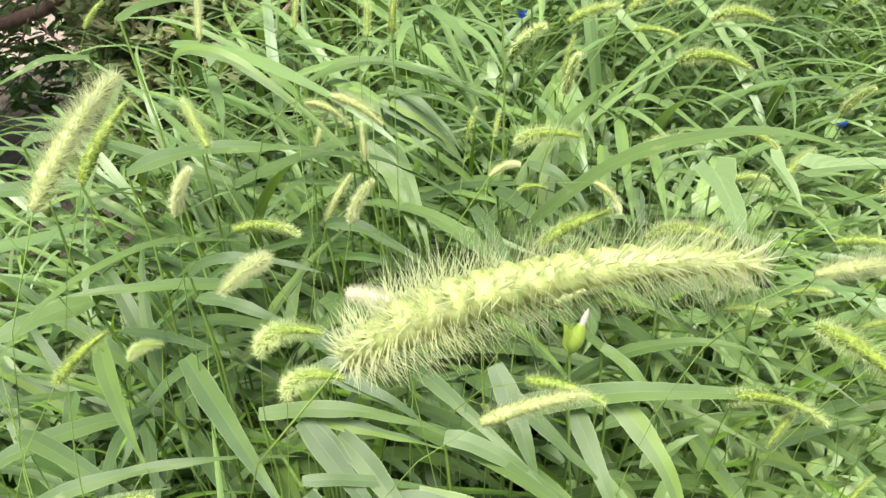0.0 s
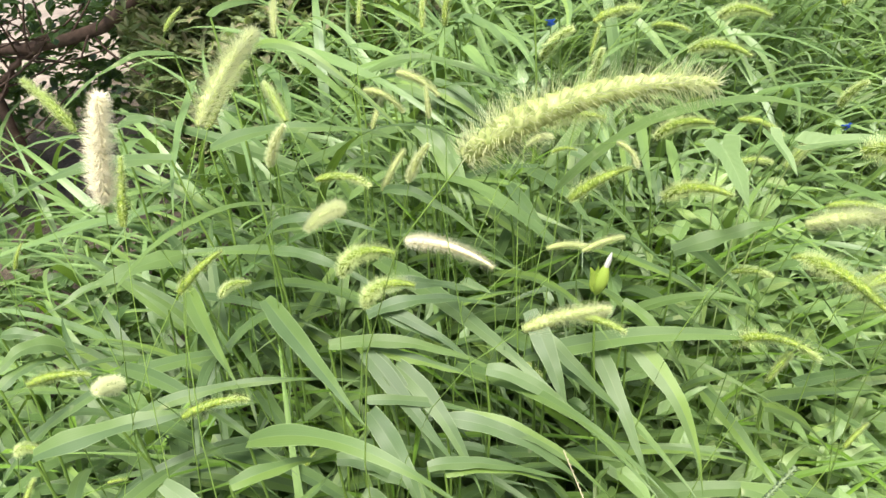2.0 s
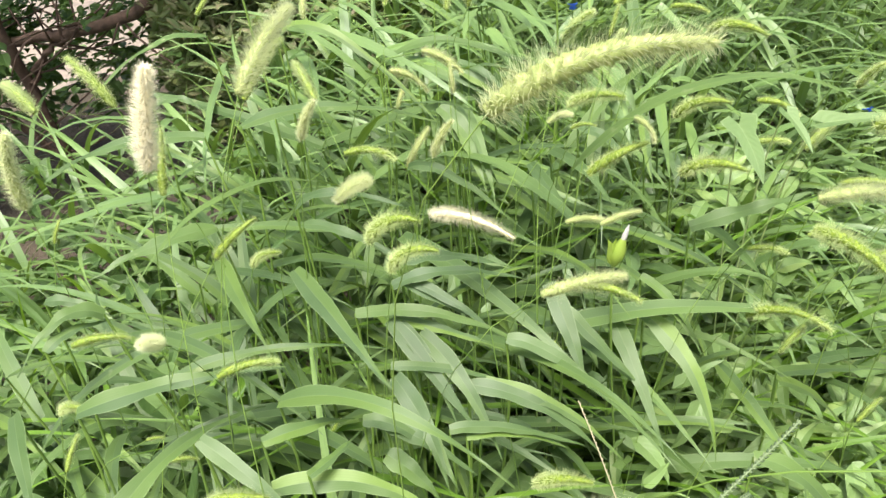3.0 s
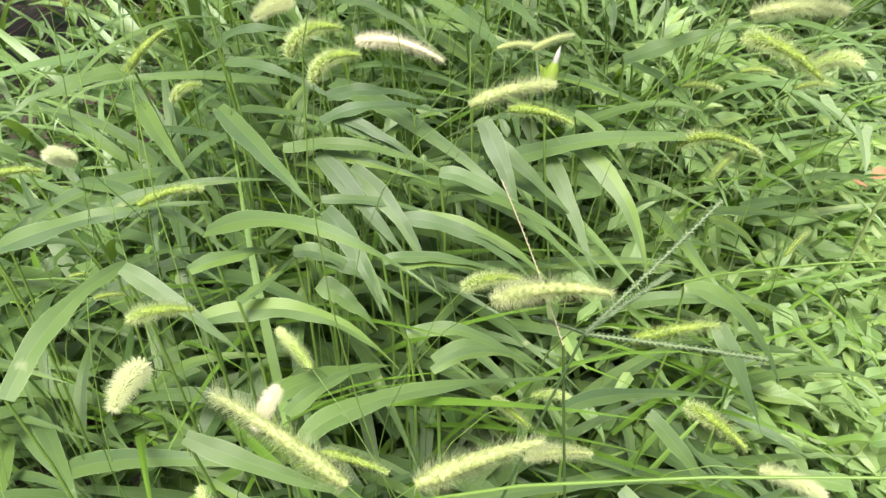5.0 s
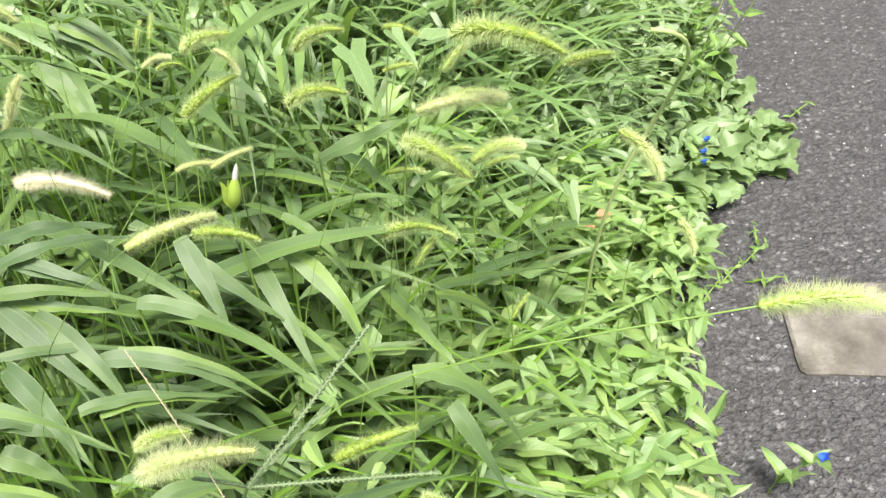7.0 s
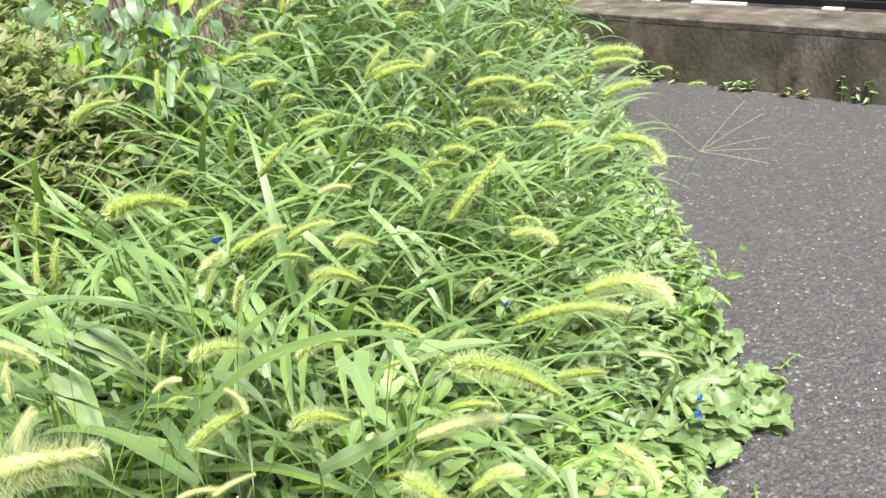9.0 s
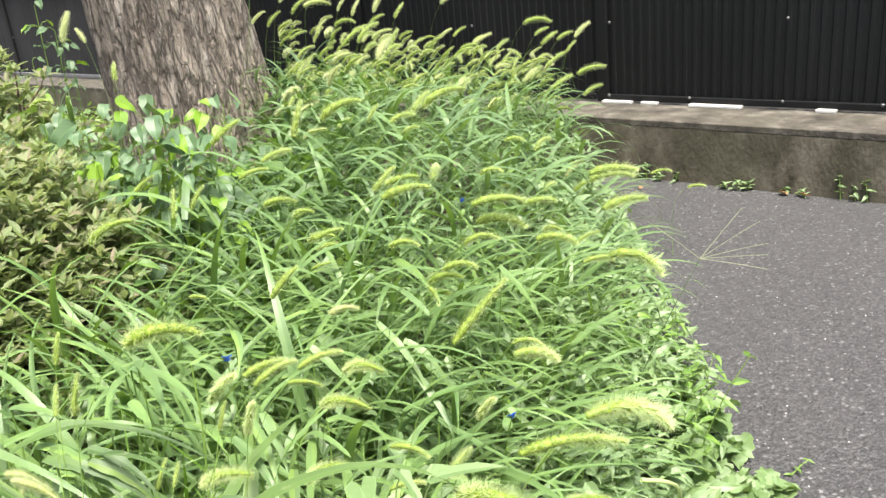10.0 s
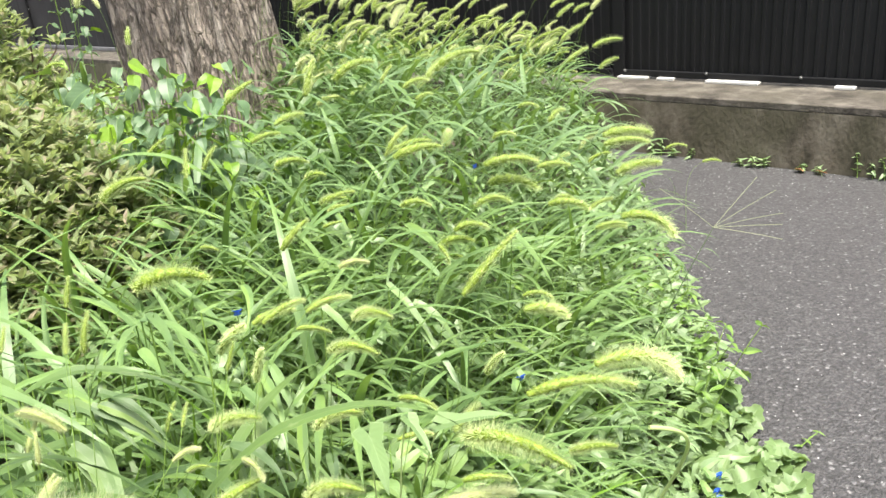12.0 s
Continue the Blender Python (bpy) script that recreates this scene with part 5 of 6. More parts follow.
arched_leaf((-0.307, 0.366, 0.747), (-0.232, 0.383, 0.767), (-0.146, 0.423, 0.728), 0.021)
arched_leaf((-0.140, 0.372, 0.739), (-0.050, 0.346, 0.795), (0.045, 0.289, 0.727), 0.019)
arched_leaf((-0.080, 0.379, 0.704), (-0.047, 0.382, 0.704), (-0.019, 0.369, 0.653), 0.016)
arched_leaf((-0.062, 0.381, 0.693), (-0.029, 0.374, 0.686), (0.009, 0.367, 0.637), 0.016)
arched_leaf((0.000, 0.389, 0.664), (0.042, 0.401, 0.665), (0.089, 0.408, 0.615), 0.011)
arched_leaf((-0.013, 0.390, 0.673), (0.031, 0.399, 0.675), (0.106, 0.411, 0.612), 0.013)
arched_leaf((-0.243, 0.403, 0.741), (-0.161, 0.425, 0.767), (-0.063, 0.455, 0.709), 0.012)
arched_leaf((0.304, 0.406, 0.497), (0.351, 0.436, 0.453), (0.436, 0.499, 0.345), 0.015)
arched_leaf((0.282, 0.412, 0.523), (0.297, 0.378, 0.500), (0.318, 0.351, 0.430), 0.021)
arched_leaf((-0.352, 0.422, 0.766), (-0.339, 0.448, 0.776), (-0.311, 0.480, 0.747), 0.013)
arched_leaf((-0.058, 0.424, 0.705), (-0.023, 0.380, 0.691), (-0.014, 0.344, 0.648), 0.021)
arched_leaf((-0.057, 0.426, 0.705), (-0.023, 0.375, 0.682), (-0.007, 0.347, 0.644), 0.019)
arched_leaf((-0.061, 0.433, 0.710), (0.002, 0.438, 0.702), (0.043, 0.448, 0.656), 0.011)
arched_leaf((0.253, 0.434, 0.559), (0.321, 0.430, 0.544), (0.355, 0.398, 0.417), 0.021)
arched_leaf((0.001, 0.434, 0.680), (0.070, 0.424, 0.677), (0.117, 0.406, 0.603), 0.017)
arched_leaf((0.009, 0.440, 0.678), (0.088, 0.426, 0.671), (0.134, 0.404, 0.596), 0.015)
arched_leaf((-0.038, 0.469, 0.713), (0.007, 0.428, 0.699), (0.028, 0.384, 0.635), 0.020)
arched_leaf((-0.318, 0.469, 0.764), (-0.342, 0.457, 0.801), (-0.374, 0.404, 0.756), 0.020)
arched_leaf((-0.056, 0.473, 0.722), (-0.023, 0.439, 0.707), (-0.009, 0.407, 0.657), 0.018)
arched_leaf((-0.092, 0.473, 0.738), (-0.013, 0.479, 0.744), (0.057, 0.479, 0.675), 0.015)
arched_leaf((0.038, 0.474, 0.694), (0.087, 0.464, 0.695), (0.156, 0.429, 0.600), 0.016)
arched_leaf((-0.063, 0.474, 0.727), (-0.026, 0.429, 0.706), (0.014, 0.399, 0.645), 0.019)
arched_leaf((-0.060, 0.479, 0.724), (-0.008, 0.469, 0.714), (0.040, 0.476, 0.675), 0.012)
arched_leaf((-0.376, 0.480, 0.775), (-0.348, 0.482, 0.778), (-0.320, 0.481, 0.750), 0.013)
arched_leaf((-0.062, 0.507, 0.739), (-0.009, 0.522, 0.755), (0.063, 0.538, 0.705), 0.015)
arched_leaf((0.090, 0.511, 0.697), (0.124, 0.475, 0.669), (0.165, 0.464, 0.617), 0.014)
arched_leaf((-0.054, 0.514, 0.738), (-0.002, 0.497, 0.713), (0.017, 0.499, 0.694), 0.012)
arched_leaf((-0.049, 0.516, 0.738), (-0.002, 0.497, 0.724), (0.030, 0.487, 0.686), 0.012)
arched_leaf((-0.152, 0.518, 0.758), (-0.088, 0.425, 0.759), (-0.047, 0.373, 0.741), 0.020)
arched_leaf((0.166, 0.527, 0.665), (0.218, 0.470, 0.647), (0.217, 0.425, 0.565), 0.021)
arched_leaf((0.080, 0.529, 0.709), (0.101, 0.473, 0.677), (0.104, 0.456, 0.643), 0.021)
arched_leaf((-0.056, 0.530, 0.748), (-0.019, 0.535, 0.759), (0.047, 0.547, 0.716), 0.018)
arched_leaf((0.135, 0.533, 0.665), (0.156, 0.460, 0.642), (0.170, 0.417, 0.586), 0.019)
arched_leaf((0.305, 0.543, 0.541), (0.361, 0.566, 0.502), (0.415, 0.595, 0.378), 0.018)
arched_leaf((0.306, 0.552, 0.543), (0.380, 0.615, 0.483), (0.531, 0.729, 0.343), 0.017)
arched_leaf((-0.240, 0.559, 0.748), (-0.195, 0.476, 0.764), (-0.155, 0.420, 0.745), 0.019)
arched_leaf((-0.150, 0.569, 0.773), (-0.102, 0.550, 0.787), (-0.024, 0.528, 0.721), 0.013)
arched_leaf((0.170, 0.572, 0.673), (0.209, 0.542, 0.660), (0.222, 0.518, 0.602), 0.013)
arched_leaf((-0.240, 0.577, 0.774), (-0.279, 0.527, 0.801), (-0.329, 0.484, 0.791), 0.021)
arched_leaf((0.219, 0.589, 0.715), (0.284, 0.589, 0.733), (0.348, 0.612, 0.727), 0.021)
arched_leaf((-0.160, 0.590, 0.780), (-0.126, 0.592, 0.815), (-0.034, 0.591, 0.757), 0.013)
arched_leaf((0.255, 0.592, 0.521), (0.280, 0.511, 0.533), (0.318, 0.440, 0.484), 0.021)
arched_leaf((-0.048, 0.623, 0.792), (-0.012, 0.612, 0.814), (0.067, 0.584, 0.721), 0.014)
arched_leaf((0.376, 0.646, 0.459), (0.459, 0.689, 0.432), (0.567, 0.762, 0.340), 0.017)
arched_leaf((-0.266, 0.678, 0.821), (-0.359, 0.650, 0.858), (-0.441, 0.625, 0.807), 0.021)
arched_leaf((-0.225, 0.684, 0.826), (-0.141, 0.708, 0.851), (-0.010, 0.743, 0.769), 0.021)
arched_leaf((0.249, 0.697, 0.644), (0.273, 0.610, 0.674), (0.290, 0.544, 0.661), 0.020)
arched_leaf((-0.019, 0.712, 0.810), (0.013, 0.682, 0.798), (0.037, 0.652, 0.742), 0.021)
arched_leaf((-0.007, 0.717, 0.806), (0.014, 0.664, 0.783), (0.026, 0.630, 0.747), 0.020)
arched_leaf((0.070, 0.725, 0.721), (0.095, 0.659, 0.723), (0.110, 0.614, 0.707), 0.015)
arched_leaf((-0.198, 0.725, 0.945), (-0.190, 0.839, 0.949), (-0.106, 0.966, 0.792), 0.015)
arched_leaf((0.003, 0.726, 0.802), (0.028, 0.665, 0.787), (0.034, 0.613, 0.740), 0.015)
arched_leaf((-0.343, 0.744, 0.834), (-0.305, 0.752, 0.846), (-0.288, 0.744, 0.820), 0.015)
arched_leaf((-0.178, 0.753, 0.895), (-0.123, 0.737, 0.940), (-0.005, 0.690, 0.778), 0.015)
arched_leaf((0.094, 0.759, 0.716), (0.132, 0.678, 0.743), (0.151, 0.613, 0.726), 0.015)
arched_leaf((0.411, 0.761, 0.466), (0.511, 0.822, 0.423), (0.642, 0.945, 0.342), 0.015)
arched_leaf((-0.006, 0.771, 0.819), (0.045, 0.749, 0.798), (0.073, 0.735, 0.751), 0.015)
arched_leaf((0.461, 0.788, 0.443), (0.497, 0.749, 0.416), (0.515, 0.732, 0.355), 0.015)
arched_leaf((-0.002, 0.802, 0.817), (0.042, 0.779, 0.813), (0.070, 0.750, 0.757), 0.015)
arched_leaf((-0.294, 0.836, 0.871), (-0.344, 0.807, 0.906), (-0.432, 0.745, 0.833), 0.015)
arched_leaf((-0.048, 0.836, 0.810), (-0.011, 0.781, 0.806), (0.013, 0.742, 0.787), 0.015)
arched_leaf((-0.069, 0.856, 0.808), (-0.009, 0.809, 0.813), (0.014, 0.766, 0.795), 0.015)
arched_leaf((0.369, 0.857, 0.546), (0.433, 0.844, 0.533), (0.501, 0.818, 0.422), 0.015)
arched_leaf((-0.107, 0.876, 0.806), (-0.014, 0.866, 0.844), (0.099, 0.851, 0.774), 0.015)
arched_leaf((0.169, 0.904, 0.748), (0.192, 0.838, 0.735), (0.188, 0.787, 0.697), 0.015)
arched_leaf((0.281, 0.917, 0.643), (0.273, 0.828, 0.650), (0.268, 0.762, 0.631), 0.015)
arched_leaf((-0.218, 0.926, 0.801), (-0.168, 0.822, 0.818), (-0.154, 0.737, 0.814), 0.015)
arched_leaf((-0.320, 0.930, 0.798), (-0.302, 0.748, 0.799), (-0.263, 0.629, 0.779), 0.015)
arched_leaf((0.243, 0.931, 0.684), (0.224, 0.766, 0.714), (0.212, 0.657, 0.724), 0.015)
arched_leaf((0.184, 0.933, 0.739), (0.203, 0.870, 0.716), (0.203, 0.834, 0.695), 0.015)
arched_leaf((0.025, 1.065, 0.791), (0.081, 0.882, 0.839), (0.090, 0.743, 0.851), 0.015)
arched_leaf((0.440, 1.227, 0.650), (0.488, 1.192, 0.637), (0.508, 1.157, 0.542), 0.015)
arched_leaf((0.117, 0.869, 0.860), (0.136, 0.880, 0.864), (0.151, 0.889, 0.861), 0.008)
arched_leaf((-0.223, 0.872, 0.860), (-0.059, 0.753, 0.889), (0.046, 0.677, 0.787), 0.015)
arched_leaf((0.656, 1.307, 0.720), (0.698, 1.251, 0.670), (0.712, 1.233, 0.605), 0.015)
arched_leaf((-0.012, 0.707, 0.806), (0.007, 0.678, 0.778), (0.026, 0.674, 0.755), 0.021)
arched_leaf((0.127, 0.761, 0.741), (0.177, 0.739, 0.737), (0.182, 0.709, 0.683), 0.015)
arched_leaf((0.003, 0.768, 0.821), (0.051, 0.752, 0.804), (0.069, 0.737, 0.753), 0.015)
arched_leaf((0.236, 0.790, 0.678), (0.240, 0.755, 0.672), (0.231, 0.733, 0.656), 0.015)
arched_leaf((-0.050, 0.809, 0.813), (0.011, 0.774, 0.813), (0.041, 0.734, 0.766), 0.015)
arched_leaf((0.211, 0.837, 0.704), (0.202, 0.767, 0.697), (0.206, 0.722, 0.673), 0.015)
arched_leaf((-0.092, 0.842, 0.811), (0.002, 0.849, 0.872), (0.140, 0.820, 0.735), 0.015)
arched_leaf((0.146, 0.857, 0.757), (0.189, 0.798, 0.733), (0.188, 0.761, 0.693), 0.015)
arched_leaf((0.031, 0.918, 0.806), (0.053, 0.874, 0.800), (0.060, 0.846, 0.797), 0.015)
arched_leaf((0.270, 0.981, 0.674), (0.308, 1.007, 0.676), (0.420, 0.997, 0.541), 0.015)
arched_leaf((-0.128, 1.001, 0.792), (-0.077, 0.970, 0.798), (-0.046, 0.942, 0.780), 0.015)
arched_leaf((0.013, 1.028, 0.792), (-0.002, 0.956, 0.807), (0.000, 0.899, 0.791), 0.015)
arched_leaf((0.019, 1.043, 0.792), (0.103, 0.957, 0.810), (0.116, 0.874, 0.768), 0.015)
arched_leaf((0.455, 1.084, 0.567), (0.513, 1.070, 0.512), (0.628, 1.077, 0.406), 0.015)
arched_leaf((0.161, 1.102, 0.791), (0.179, 1.043, 0.798), (0.157, 0.987, 0.762), 0.015)
arched_leaf((0.272, 1.111, 0.733), (0.303, 1.081, 0.706), (0.345, 1.056, 0.630), 0.015)
arched_leaf((0.437, 1.172, 0.623), (0.474, 1.092, 0.579), (0.475, 1.055, 0.522), 0.015)
arched_leaf((0.400, 1.241, 0.688), (0.447, 1.162, 0.651), (0.463, 1.103, 0.554), 0.015)
arched_leaf((0.589, 1.251, 0.536), (0.679, 1.235, 0.488), (0.749, 1.256, 0.389), 0.015)


# ---- weeds, shrubs and small things ----
def lobed_leaf(bend, side):
    """A broad leaf one metre long whose margin is cut into lobes."""
    v, f, u = leaf_shape(0.92, bend, side, 19, 0.32)
    V = v.reshape(-1, 3, 3)
    k = 1 + 0.17 * np.sin(np.linspace(0, 1, 19) * 24 + 0.6)
    for e in (0, 2):
        V[:, e] = V[:, 1] + (V[:, e] - V[:, 1]) * k[:, None]
    return V.reshape(-1, 3), f, u


WEED_LEAVES = {
    "bright": [build_mesh("leaf", v, f, M_BRIGHT, u) for v, f, u in [leaf_shape(0.36, b, s, 9, 0.22) for b, s in ((0.7, 0.22), (1.2, -0.2), (0.35, 0.12))]],
    "pale": [build_mesh("leaf", v, f, M_PALEWEED, u) for v, f, u in [leaf_shape(0.38, b, s, 9, 0.26) for b, s in ((0.7, 0.22), (1.2, -0.2), (0.35, 0.12))]],
    "green": [build_mesh("leaf", v, f, M_BROAD, u) for v, f, u in [leaf_shape(0.34, b, s, 9, 0.40) for b, s in ((0.7, 0.22), (1.2, -0.2), (0.35, 0.12))]],
    "lobed": [build_mesh("leaf", v, f, M_CREEPER, u) for v, f, u in [lobed_leaf(b, s) for b, s in ((0.7, 0.15), (1.1, -0.15), (0.35, 0.1))]],
}


def weed(x, y, height, pairs, size, kind, label, lean=0.3, name="weed", whole=None):
    """A broad-leaved weed: a stem with pairs of pointed leaves and a tuft at the tip."""
    root = thing(name, label, "weed", "broad-leaved weeds", at=(x, y, 0))
    a = rng.uniform(0, 6.28) if whole is None else whole
    d = np.array([math.cos(a), math.sin(a), 0]) * height * lean
    pts = bezier((0, 0, -0.01), (0, 0, height * 0.4), d * 0.6 + (0, 0, height * 0.8), d + (0, 0, height), 10)
    V, F = tube(pts, np.linspace(0.0022, 0.0010, 10), 5)
    part("stem", build_mesh("stem", V, F, M_STEM), root)
    for k in range(pairs):
        f = 0.35 + 0.65 * k / max(1, pairs - 1)
        p = pts[min(9, int(f * 9))]
        turn = k * 1.57 + rng.uniform(-0.4, 0.4)
        for side in (0, math.pi):
            m = set_out(p, turn + side, rng.uniform(-0.45, 0.5), rng.uniform(-0.6, 0.6), size * (1.15 - 0.4 * f) * rng.uniform(0.8, 1.2))
            part("leaf", WEED_LEAVES[kind][int(rng.integers(0, 3))], root, m)
    return root


BRIGHT_LABEL = "yellow-green weed with pointed leaves beside the asphalt"
PALE_LABEL = "pale green weed with pointed leaves beside the asphalt"
GREEN_LABEL = "green weed with narrow pointed leaves among the grass"
for i in range(128):
    y = float(rng.uniform(0.22, 2.3))
    d = float(rng.uniform(0.02, 0.40)) * (0.65 if y < 0.55 else 1.0)
    x = float(edge_x(y)) - d
    h = max(0.05, canopy(x, y) * float(rng.uniform(0.45, 0.85)))
    weed(x, y, h, 4 if h < 0.15 else 5, float(rng.choice([0.04, 0.05, 0.06, 0.085])), ("bright" if y < 1.05 else "pale") if rng.uniform() < 0.6 else "green", BRIGHT_LABEL if y < 1.05 else PALE_LABEL)
for i in range(36):
    y = float(rng.uniform(0.95, 2.2))
    x = float(rng.uniform(-0.75, edge_x(y) - 0.35))
    if (x + 0.6) ** 2 + (y - 2.0) ** 2 > 0.4:
        weed(x, y, canopy(x, y) * float(rng.uniform(0.5, 0.85)), 5, float(rng.uniform(0.055, 0.085)), "green", GREEN_LABEL)
# Taller weeds that lean out over the asphalt.
for x, y, h, a in ((1.08, 1.33, 0.40, -0.3), (1.10, 1.38, 0.34, 0.4), (1.13, 1.46, 0.30, -0.6), (1.17, 1.56, 0.26, 0.1), (1.22, 1.66, 0.24, -0.3), (1.28, 1.80, 0.22, 0.2), (1.33, 1.92, 0.20, -0.4), (1.38, 2.05, 0.20, 0.1)):
    weed(x, y, h, 6, 0.052, "green", "green weed leaning out over the asphalt", 0.32, whole=a)
# The lobed creeper that spills onto the road.
for x, y, h, s in ((1.12, 1.32, 0.12, 0.105), (1.20, 1.40, 0.10, 0.10), (1.16, 1.48, 0.17, 0.09), (1.24, 1.52, 0.13, 0.085), (1.08, 1.22, 0.13, 0.095), (1.17, 1.28, 0.06, 0.095), (1.27, 1.62, 0.14, 0.07), (1.04, 1.10, 0.12, 0.09), (1.12, 1.18, 0.07, 0.085), (0.98, 1.12, 0.17, 0.095), (1.02, 1.26, 0.19, 0.10), (1.20, 1.34, 0.05, 0.09), (0.94, 0.98, 0.12, 0.08), (1.26, 1.74, 0.16, 0.06), (1.30, 1.60, 0.07, 0.075), (1.29, 1.45, 0.06, 0.085), (1.24, 1.28, 0.05, 0.09), (1.22, 1.20, 0.04, 0.085)):
    weed(x, y, h, 5, 0.84 * s, "lobed", "pale green broad-leaved creeper spilling onto the asphalt", 0.6, "creeper")
# Small weeds in the joint of road and wall, and on the road itself.
for x, y, h, s, k in ((2.33, 3.76, 0.11, 0.05, "pale"), (2.42, 3.62, 0.07, 0.05, "pale"), (2.60, 3.34, 0.07, 0.06, "pale"), (2.88, 2.95, 0.14, 0.05, "pale"), (2.92, 2.90, 0.09, 0.05, "pale"), (2.74, 3.15, 0.05, 0.05, "pale"), (2.36, 3.70, 0.06, 0.06, "pale"), (2.64, 3.30, 0.06, 0.06, "pale"), (2.56, 3.38, 0.05, 0.06, "pale"), (2.78, 3.08, 0.05, 0.05, "pale"), (2.95, 2.86, 0.12, 0.06, "pale"), (2.30, 3.80, 0.07, 0.06, "pale")):
    weed(x, y, 0.85 * h, 4, 0.85 * s, k, "small weed in the joint of wall and asphalt", 0.2)
for x, y, a in ((0.86, 0.86, 0.5), (0.92, 0.895, 0.4), (0.99, 0.93, 0.3), (1.04, 0.95, 1.2), (0.975, 0.885, -0.5), (1.36, 1.34, 0.2)):
    weed(x, y, 0.030, 4, 0.022, "green", "small flat olive weed creeping over the asphalt", 2.2, whole=a)


def shrub(x, y, name, label, reach, under, top, thick, count, leaf, size, material, seed):
    """A woody shrub: crooked branches under a shell of leaf rosettes between the heights under and top."""
    local = np.random.default_rng(seed)
    root = thing(name, label, "shrub", at=(x, y, 0))
    tips = []
    for i in range(9):
        a = i * 0.70 + local.uniform(-0.2, 0.2)
        out = np.array([math.cos(a), math.sin(a), 0]) * local.uniform(0.6, 0.9) * reach
        p3 = out + (0, 0, local.uniform(under, 0.5 * (under + top)))
        pts = bezier((0.05 * math.cos(a), 0.05 * math.sin(a), -0.02), out * 0.15 + (0, 0, 0.35 * under), out * 0.8 + local.normal(0, 0.06, 3) + (0, 0, 0.6 * under), p3, 12)
        V, F = tube(pts, np.linspace(thick, thick * 0.35, 12), 7)
        part("branch", build_mesh("branch", V, F, M_TWIG), root)
        for k in range(7):
            p = pts[int(local.integers(5, 12))]
            e = p + local.normal(0, 0.2 * reach, 3) + (0, 0, 0.12)
            V, F = tube(bezier(p, p + (e - p) * 0.4 + local.normal(0, 0.02, 3), e - (0, 0, 0.03), e, 5), np.linspace(0.005, 0.002, 5), 5)
            part("twig", build_mesh("twig", V, F, M_TWIG), root)
            tips.append(e)
    a, r = local.uniform(0, 6.28, count), np.sqrt(local.uniform(0, 1, count))
    dome = np.stack([reach * r * np.cos(a), reach * r * np.sin(a), top - (top - under) * r ** 2 + local.normal(-0.02, 0.07, count)], -1)
    dome = np.concatenate([dome, dome[::2] * (0.88, 0.88, 1) - (0, 0, 0.05), dome[1::3] * (0.92, 0.92, 1) - (0, 0, 0.10), np.array(tips)])
    # Leaves that hang down the sides to the grass.
    a = local.uniform(0, 6.28, count // 4)
    skirt = np.stack([reach * np.cos(a), reach * np.sin(a), local.uniform(0.3 * under, 1.05 * under, count // 4)], -1) * np.stack([local.uniform(0.86, 1.04, count // 4)] * 2 + [np.ones(count // 4)], -1)
    dome = np.concatenate([dome, skirt])
    place = np.repeat(dome, 7, axis=0) + local.normal(0, 0.006, (len(dome) * 7, 3))
    m = len(place)
    yaw = np.tile(np.arange(7) * 0.898, len(dome)) + local.normal(0, 0.25, m)
    shapes = [leaf_shape(leaf, b, 0.0, 4, 0.62) for b in (0.3, 0.6, 0.0)]
    V, F, U = scattered(shapes, place, yaw, local.uniform(-0.1, 0.85, m), local.uniform(-0.4, 0.4, m), local.uniform(*size, m), local)
    tagged(part("foliage", build_mesh("foliage", V, F, material, U), root), kind="stuff")


shrub(-0.46, 2.12, "azalea_shrub", "low azalea shrub with dull pinkish-green leaves", 0.47, 0.46, 0.90, 0.012, 2300, 0.40, (0.030, 0.048), M_SHRUB, 31)
shrub(-0.80, 3.15, "azalea_shrub", "azalea shrub with narrow yellow-green leaves near the tree", 0.42, 0.80, 1.22, 0.010, 520, 0.42, (0.036, 0.058), M_SHRUB, 32)


